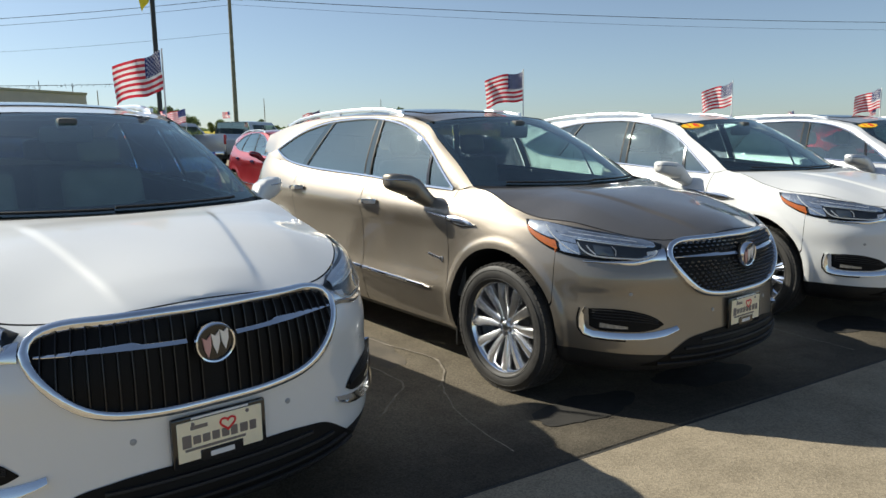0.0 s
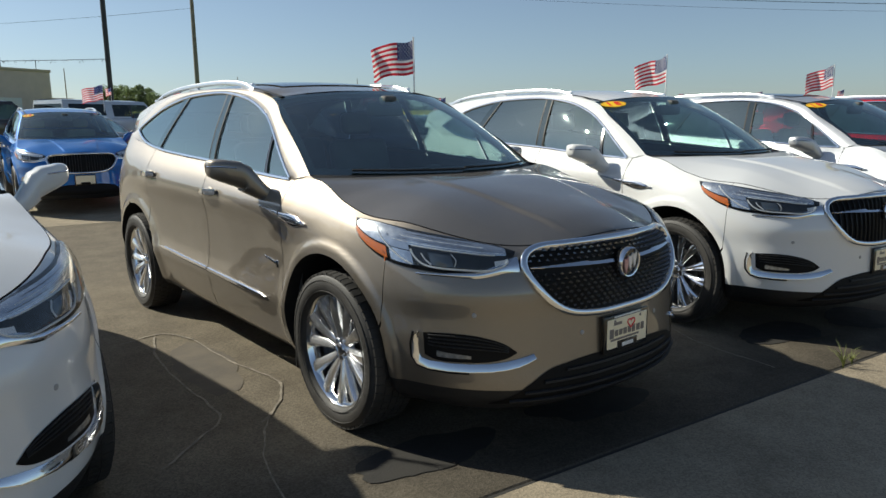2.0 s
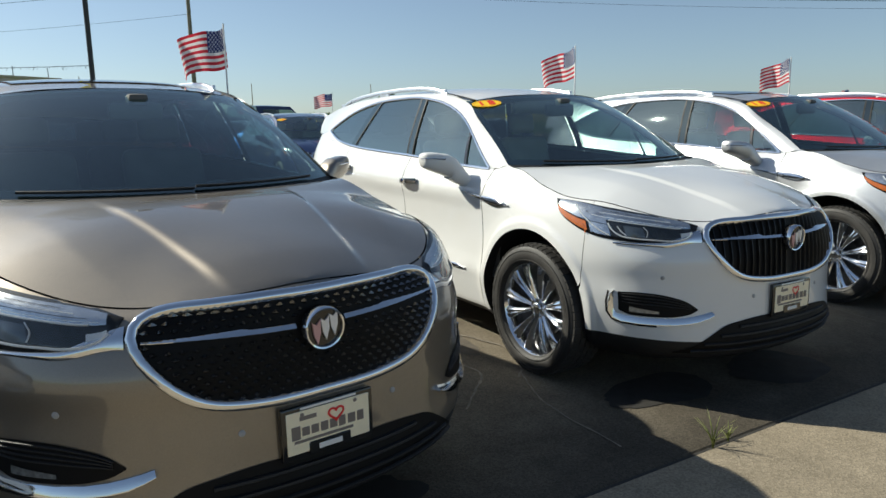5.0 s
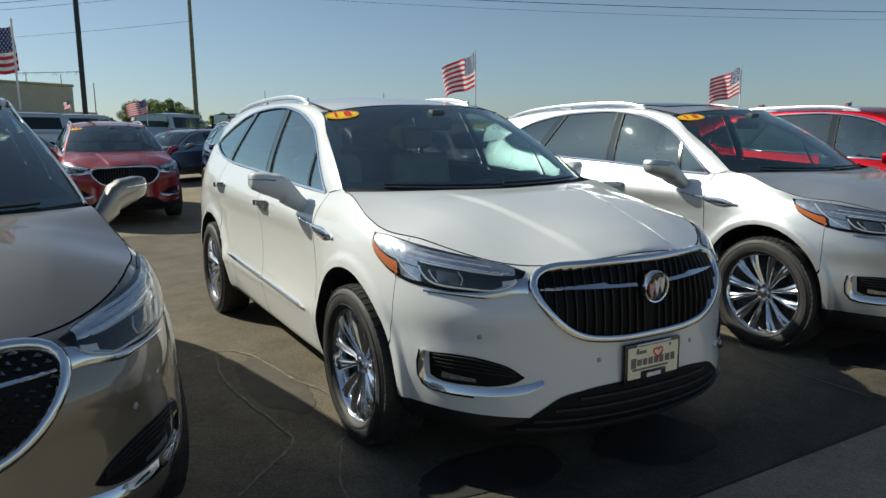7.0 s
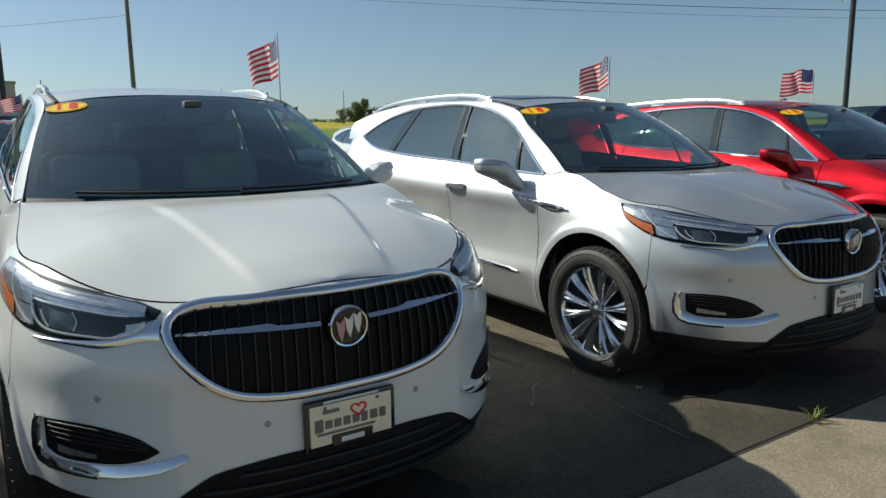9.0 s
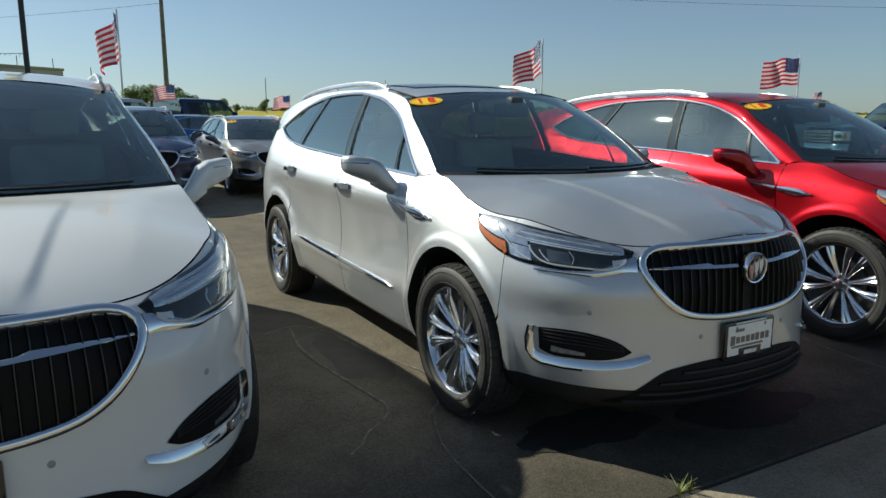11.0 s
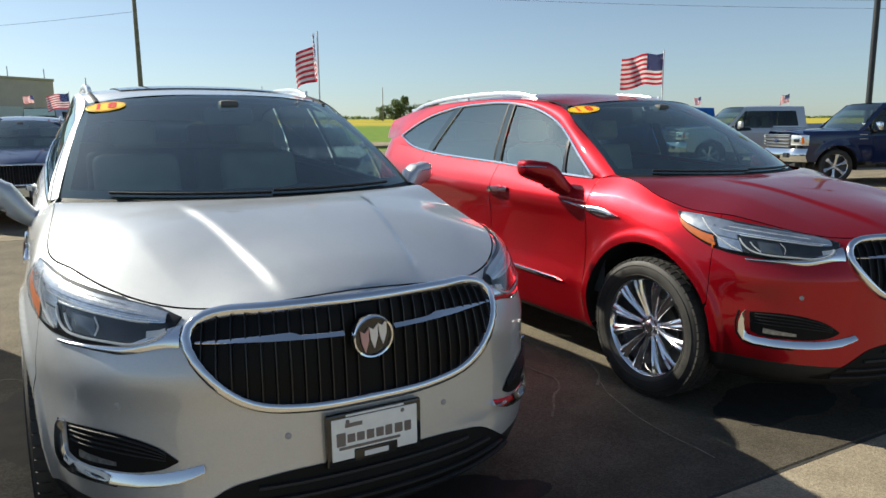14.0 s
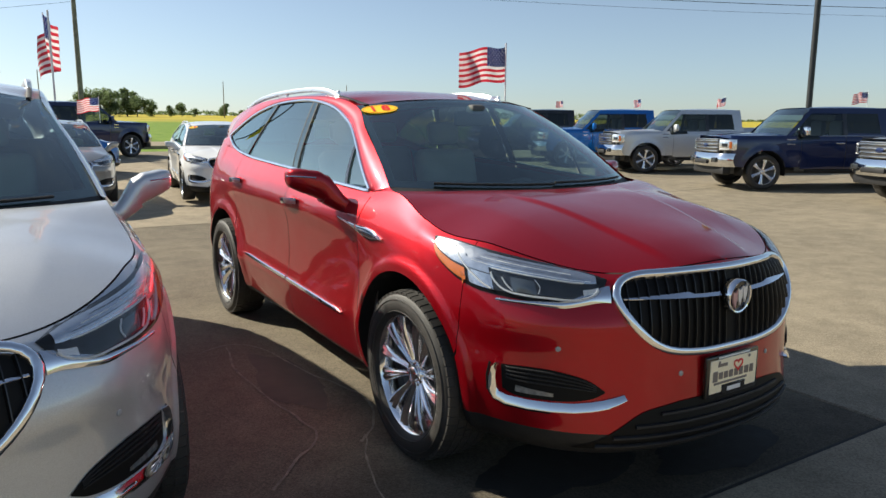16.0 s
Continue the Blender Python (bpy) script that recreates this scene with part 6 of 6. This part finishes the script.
# ------------------------------------------------------------ cars behind the row
SMALL = ("parking_sensor", "plate_screw", "heart_outline", "wheel_nut", "print_bar", "small_print_bar", "tread", "brake_disc", "sidewall_ring", "pocket_fin", "frame_print_bar", "script_badge", "intake_bar", "wiper", "emblem", "chrome_wing_bar")
REST = SMALL + ("grille_slat", "model_year_sticker", "centre_console", "dashboard", "steering_wheel", "plate_frame", "vent_slot", "seat")
for x, y, yaw, scale, paint, words in ((-3.95, 9.7, 2, (.93, .89, .935), BLUE, "bright blue compact SUV behind the row"), (-1.05, 9.7, 1, (.93, .89, .935), DARKRED, "dark red compact SUV with a yellow sticker behind the row"),
                                       (1.75, 9.7, -2, (.93, .89, .935), NAVY, "dark navy compact SUV behind the row"), (4.15, 10.6, 0, (.91, .93, .84), GREY, "grey estate car behind the row"),
                                       (7.25, 10.7, -6, (.91, .93, .84), WHITE, "white estate car behind the row")):
    c = repaint(copy_thing(white, put(white, x, y, yaw, scale)), paint, words, "car", drop=SMALL)
    c["group"] = "second row of cars"
for x, y, yaw, scale, paint, words in ((-6.1, 15.0, 165, (.90, .92, .80), BLUE, "blue saloon car seen from behind"), (-2.9, 16.0, 150, (.90, .92, .80), BLACK, "black saloon car in the third row"), (1.5, 16.5, -60, (.90, .92, .80), GREY, "grey saloon car in the third row"),
                                       (3.9, 15.8, 125, (.90, .92, .80), BLUE, "blue saloon car in the third row")):
    c = repaint(copy_thing(white, put(white, x, y, yaw, scale)), paint, words, "car", drop=REST)
    c["group"] = "vehicles at the back of the lot"


def long_suv(x, y, yaw, paint, words):
    """A square full-size SUV on the pickup's front half: closed sides, roof and tailgate instead of the bed."""
    car = repaint(copy_thing(truck, put(truck, x, y, yaw, (1, 0.93, 0.97))), paint, words, "car", drop=("bed_front", "tailgate", "rear_window"))
    car.name = "full_size_suv"
    car["group"] = "vehicles at the back of the lot"
    for side in (-1, 1):
        def wall(z0, z1, y0, y1, name, material, off, label=""):
            bm = bmesh.new()
            sheet(bm, 10, 6, lambda u, v: (side * (0.985 + off - 0.20 * max(0, (z0 + (z1 - z0) * v - 1.24) / 0.64) ** 1.2), y0 + (y1 - y0) * u - 0.10 * v * u, z0 + (z1 - z0) * v))
            outward(bm, (side, 0, 0.2))
            part(name, bm, material, car, label)
        wall(1.20, 1.90, 1.00, 2.93, "rear_side", paint, -0.030)
        wall(1.34, 1.76, 1.12, 2.72, "side_window", PANE_TRUCK_DARK, -0.022, "dark privacy glass")
    bm = bmesh.new()
    sheet(bm, 10, 8, lambda u, v: ((2 * u - 1) * 0.77, 1.00 + 1.86 * v, 1.875 + 0.06 * (1 - (2 * u - 1) ** 4)))
    part("rear_roof", bm, paint, car)
    bm = bmesh.new()
    sheet(bm, 10, 8, lambda u, v: ((2 * u - 1) * (0.93 - 0.16 * v * v), 2.95 - 0.10 * v, 0.66 + 1.25 * v))
    outward(bm, (0, 1, 0))
    part("rear_hatch", bm, paint, car)
    bm = bmesh.new()
    sheet(bm, 8, 4, lambda u, v: ((2 * u - 1) * (0.80 - 0.06 * v), 2.915 - 0.045 * v, 1.30 + 0.46 * v))
    outward(bm, (0, 1, 0))
    part("hatch_window", bm, PANE_TRUCK_DARK, car, "dark rear glass")


long_suv(-9.5, 24.0, 120, BLACK, "black square full-size SUV at the back of the lot")
long_suv(-5.3, 24.5, 120, BLACK, "black square full-size SUV beside a silver one")
long_suv(-0.9, 25.0, 120, SILVER, "silver square full-size SUV at the back of the lot")
for k, (x, y) in enumerate(((-0.35, 9.75), (2.5, 9.7), (-3.2, 9.8), (5.03, 10.7), (1.7, 25.2), (-1.0, 24.6))):
    h = 1.58 if y < 10.5 else 1.44 if y < 12 else 1.85
    flag(x, y, rise(x, y) + h, rise(x, y) + h + 0.5, 140 + 17 * k, 80 + k, 0.40, 0.26)

# ------------------------------------------------------------ poles and wires
STEEL = mat("dark_painted_steel", (0.03, 0.033, 0.035), 0.45, 0.3, vary=0.2, vscale=3)
TIMBER = mat("weathered_pole_timber", (0.20, 0.18, 0.155), 0.9, vary=0.3, vscale=5, grain=0.4, gscale=60)
CABLE = mat("cable", (0.05, 0.055, 0.06), 0.6)
YELLOW_CLOTH = mat("yellow_cloth", (0.80, 0.66, 0.03), 0.8, vary=0.1, vscale=5)


def lamp_pole(x, y, h, flag_z, heading):
    z = rise(x, y)
    ob = empty("light_pole", "tall dark steel light pole with a yellow banner", "pole", "light poles")
    bm = bmesh.new()
    tube(bm, [(0, 0, 0), (0, 0, h * 0.5), (0, 0, h)], 0.11, 14)
    part("shaft", bm, STEEL, ob)
    bm = bmesh.new()
    block(bm, -0.25, 0.25, -0.25, 0.25, -0.2, 0.45, 0.04)
    part("base", bm, CONCRETE, ob, "concrete base")
    bm = bmesh.new()
    block(bm, -0.9, -0.15, -0.16, 0.16, h - 0.05, h + 0.10, 0.03)
    block(bm, 0.15, 0.9, -0.16, 0.16, h - 0.05, h + 0.10, 0.03)
    block(bm, -0.2, 0.2, -0.04, 0.04, h, h + 0.06)
    part("lamp_head", bm, STEEL, ob)
    bm = bmesh.new()
    sheet(bm, 10, 8, lambda u, v: (-0.11 - 0.62 * u * (1 - 0.35 * v), 0.08 * math.sin(7 * u + 2 * v), flag_z - z - 1.25 * v - 0.5 * u * u))
    part("banner", bm, YELLOW_CLOTH, ob, "yellow cloth banner")
    ob.matrix_basis = pose(x, y, z, 0, 0, heading)


lamp_pole(-0.19, 30.4, 11.5, 9.3, 20)
lamp_pole(29.8, 11.5, 8.6, 8.3, -20)


def utility_pole(x, y, h, name="utility_pole", r=0.15, arm=True):
    z = rise(x, y)
    ob = empty(name, "weathered timber utility pole with a crossarm" if arm else "thin bare timber pole far beyond the lot", "pole", "utility poles")
    bm = bmesh.new()
    sweep(bm, [(0, 0, -0.3), (0, 0, h * 0.5), (0, 0, h - z)], [(1, 0.02, 0)] * 3, lambda t: ring_profile(r * (1.15 - 0.4 * t), 12))
    part("shaft", bm, TIMBER, ob)
    if arm:
        bm = bmesh.new()
        block(bm, -0.9, 0.9, -0.16, -0.04, h - z - 0.75, h - z - 0.62, 0.015)
        part("crossarm", bm, TIMBER, ob)
        for xx in (-0.75, 0.0, 0.75):
            bm = bmesh.new()
            block(bm, xx - 0.05, xx + 0.05, -0.15, -0.05, h - z - 0.62, h - z - 0.42, 0.02)
            part("insulator", bm, CABLE, ob)
    ob.matrix_basis = pose(x, y, z)


utility_pole(7.48, 45.8, 12.3)
utility_pole(92.0, 12.8, 12.3)
utility_pole(-34.0, 82.0, 12.8)
for x, y, h in ((8.6, 150, 12.5), (48, 170, 13.0), (78, 165, 13.0)):
    utility_pole(x, y, h, r=0.10, arm=False)


def wire(a, b, sag, r, words="dark overhead cable slung between poles"):
    pts = [Vector(a).lerp(Vector(b), t) - Vector((0, 0, sag * 4 * t * (1 - t))) for t in (k / 24 for k in range(25))]
    bm = bmesh.new()
    tube(bm, pts, r, 5)
    tagged(new("overhead_wire", finish("overhead_wire", bm, CABLE)), words, "wire", "overhead wires")


wire((7.5, 45.7, 11.6), (92, 12.8, 11.6), 0.9, 0.022)
wire((7.5, 45.7, 11.2), (92, 12.8, 11.2), 1.1, 0.010)
wire((7.5, 45.8, 11.6), (-34, 82, 12.1), 0.8, 0.020)
wire((7.5, 45.8, 11.2), (-34, 82, 11.7), 0.9, 0.014)
wire((7.5, 45.8, 9.3), (-34, 82, 9.8), 0.9, 0.010)


def tinsel(a, b):
    ob = empty("tinsel_garland", "sparse dark tinsel garland strung across the lot", "garland")
    bm = bmesh.new()
    pts = [Vector(a).lerp(Vector(b), t) - Vector((0, 0, 0.35 * 4 * t * (1 - t))) for t in (k / 40 for k in range(41))]
    tube(bm, pts, 0.012, 5)
    part("cord", bm, CABLE, ob)
    rnd = random.Random(4)
    bm = bmesh.new()
    for k in range(420):
        t = rnd.random()
        p = Vector(a).lerp(Vector(b), t) - Vector((0, 0, 0.35 * 4 * t * (1 - t)))
        d = Vector((rnd.uniform(-1, 1), rnd.uniform(-1, 1), rnd.uniform(-1.6, 0.4))) * 0.10
        w = Vector((rnd.uniform(-.02, .02), rnd.uniform(-.02, .02), 0.012))
        bm.faces.new([bm.verts.new(p), bm.verts.new(p + d), bm.verts.new(p + d + w), bm.verts.new(p + w)])
    tagged(part("strands", bm, CABLE, ob), kind="stuff")


tinsel((-0.25, 30.4, 4.45), (-22.0, 33.0, 4.55))

# ------------------------------------------------------------ store building
STUCCO = mat("tan_stucco", (0.56, 0.455, 0.42), 0.9, vary=0.08, vscale=0.6, grain=0.3, gscale=20)
TRIM_TAN = mat("tan_trim", (0.44, 0.36, 0.30), 0.8, vary=0.1)
PALE = mat("pale_garage_door", (0.62, 0.61, 0.58), 0.6, vary=0.06)
store = empty("store_building", "long tan flat-roofed store beyond the lot", "building")
bz = rise(2, 100)
bm = bmesh.new()
block(bm, -62, 0, 0, 30, -1.0, 6.3, 0.05)
part("wall", bm, STUCCO, store)
bm = bmesh.new()
block(bm, -62.1, 0.1, -0.12, 30.1, 6.3, 6.65, 0.04)
part("parapet_cap", bm, TRIM_TAN, store, "tan cap along the parapet")
bm = bmesh.new()
block(bm, 0.1, 6.5, 4, 14, -1, 3.2, 0.05)
part("side_annex", bm, STUCCO, store, "low tan annex")
for k in range(9):
    bm = bmesh.new()
    block(bm, -58 + 6.2 * k, -54 + 6.2 * k, -0.08, 0.05, -0.9, 2.9, 0.02)
    part("garage_door", bm, PALE, store, "pale sectional door")
for x in (-1.2, 4.0):
    bm = bmesh.new()
    tube(bm, [(x, 8, 3.0), (x, 8, 6.0), (x, 8, 8.6)], 0.05, 6)
    part("roof_mast", bm, STEEL, store)
store.matrix_basis = pose(2.8, 104, bz - 0.3, 0, 0, 33)

# ------------------------------------------------------------ trees


def leaf_material(name, color):
    """Leaves that pass some of the sunlight through."""
    m, nt, p = nodes_of(name)
    n = noise_tex(nt, 0.5, 4.0)
    tone = ramp_between(nt, span(nt, n, 0.3, 0.7, 0, 1), tuple(c * 0.65 for c in color), tuple(c * 1.35 for c in color))
    nt.links.new(tone, p.inputs["Base Color"])
    p.inputs["Roughness"].default_value = 0.7
    p.inputs["Specular IOR Level"].default_value = 0.2
    tr, mx = nt.nodes.new("ShaderNodeBsdfTranslucent"), nt.nodes.new("ShaderNodeMixShader")
    nt.links.new(tone, tr.inputs[0])
    mx.inputs[0].default_value = 0.5
    nt.links.new(p.outputs[0], mx.inputs[1])
    nt.links.new(tr.outputs[0], mx.inputs[2])
    nt.links.new(mx.outputs[0], nt.nodes["Material Output"].inputs[0])
    return m


LEAF = leaf_material("tree_leaf", (0.155, 0.205, 0.095))
BARK = mat("bark", (0.10, 0.085, 0.07), 0.95, vary=0.3, vscale=3)


def tree(h, seed, n=3200):
    rnd = random.Random(seed)
    ob = empty("tree", "leafy green tree at the field's edge", "tree", "trees along the field")
    bm = bmesh.new()
    sweep(bm, [(0, 0, -0.4), (0.05 * h * .2, 0, h * 0.25), (0.02 * h, 0.01 * h, h * 0.6)], [(1, 0.02, 0)] * 3, lambda t: ring_profile(h * 0.026 * (1.2 - t), 8))
    lobes = []
    for k in range(13):
        a, r, z = rnd.uniform(0, 6.28), rnd.uniform(0.05, 0.40) * h, h * rnd.uniform(0.18, 0.82)
        c = Vector((r * math.cos(a), r * math.sin(a), z))
        lobes.append((c, h * rnd.uniform(0.13, 0.22)))
        sweep(bm, [(0, 0, h * 0.22), tuple(c * 0.5 + Vector((0, 0, h * 0.14))), tuple(c)], [(0.3, 0.9, 0.2)] * 3, lambda t: ring_profile(h * 0.010 * (1.2 - t), 5))
    part("trunk", bm, BARK, ob, "brown trunk with limbs")
    bm = bmesh.new()
    for k in range(n):
        c, r = lobes[rnd.randrange(len(lobes))]
        d = Vector((rnd.gauss(0, 1), rnd.gauss(0, 1), rnd.gauss(0, 1))).normalized() * r * rnd.uniform(0.55, 1.12)
        p = c + d
        s = h * rnd.uniform(0.018, 0.040)
        e1 = Vector((rnd.gauss(0, 1), rnd.gauss(0, 1), rnd.gauss(0, .6))).normalized()
        e2 = e1.cross(d.normalized() + Vector((rnd.gauss(0, .4), rnd.gauss(0, .4), rnd.gauss(0, .4)))).normalized()
        bm.faces.new([bm.verts.new(p + e1 * s), bm.verts.new(p + e2 * s * .7), bm.verts.new(p - e1 * s), bm.verts.new(p - e2 * s * .7)])
    tagged(part("crown", bm, LEAF, ob, "uneven leafy crown", smooth=False), kind="stuff")
    return ob


oaks = [tree(8.5, 2), tree(7.0, 5), tree(9.5, 9)]
spots = [(6.3, 186, .88), (7.4, 182, .95), (8.5, 188, .78), (9.2, 184, .80), (10.1, 190, .62), (11.4, 196, .46), (12.2, 200, .52), (13.1, 205, .40), (15.2, 215, .52), (16.5, 220, .36), (5.4, 190, .62), (4.2, 186, .40), (2.0, 185, .45),
         (24.6, 205, .75), (26.0, 205, .95), (27.4, 206, .8), (28.6, 210, .85), (-4, 180, .9), (-9, 170, 1.0)]
for k, (az, d, s) in enumerate(spots):
    x, y = d * math.sin(radians(az)), d * math.cos(radians(az)) - 4.6
    m = pose(x, y, rise(x, y) - 0.2, 0, 0, 47 * k) @ Matrix.Scale(s * (1 + 0.1 * math.sin(k * 3.3)), 4)
    if k < 3:
        oaks[k].matrix_basis = m
    else:
        copy_thing(oaks[k % 3], m)
rnd = random.Random(11)
bm = bmesh.new()
for k in range(9000):
    az = radians(rnd.uniform(-30, 100))
    d = rnd.uniform(250, 258)
    x, y = d * math.sin(az), d * math.cos(az)
    hh = (1.0 + 2.6 * max(0, noise.noise((az * 9, 0.3, 0))) + 1.0 * noise.noise((az * 40, 2, 0))) * (1.0 if az < radians(45) else 0.4)
    p = Vector((x, y, rise(x, y) - 0.3 + rnd.random() * max(0.6, hh)))
    e1 = Vector((rnd.gauss(0, 1), rnd.gauss(0, 1), rnd.gauss(0, .5))).normalized() * 0.55
    e2 = Vector((rnd.gauss(0, 1), rnd.gauss(0, 1), 1)).normalized() * 0.45
    bm.faces.new([bm.verts.new(p + e1), bm.verts.new(p + e2), bm.verts.new(p - e1), bm.verts.new(p - e2)])
tagged(new("far_hedge", finish("far_hedge", bm, LEAF, False)), "low uneven line of far bushes on the horizon", "hedge", kind="stuff")
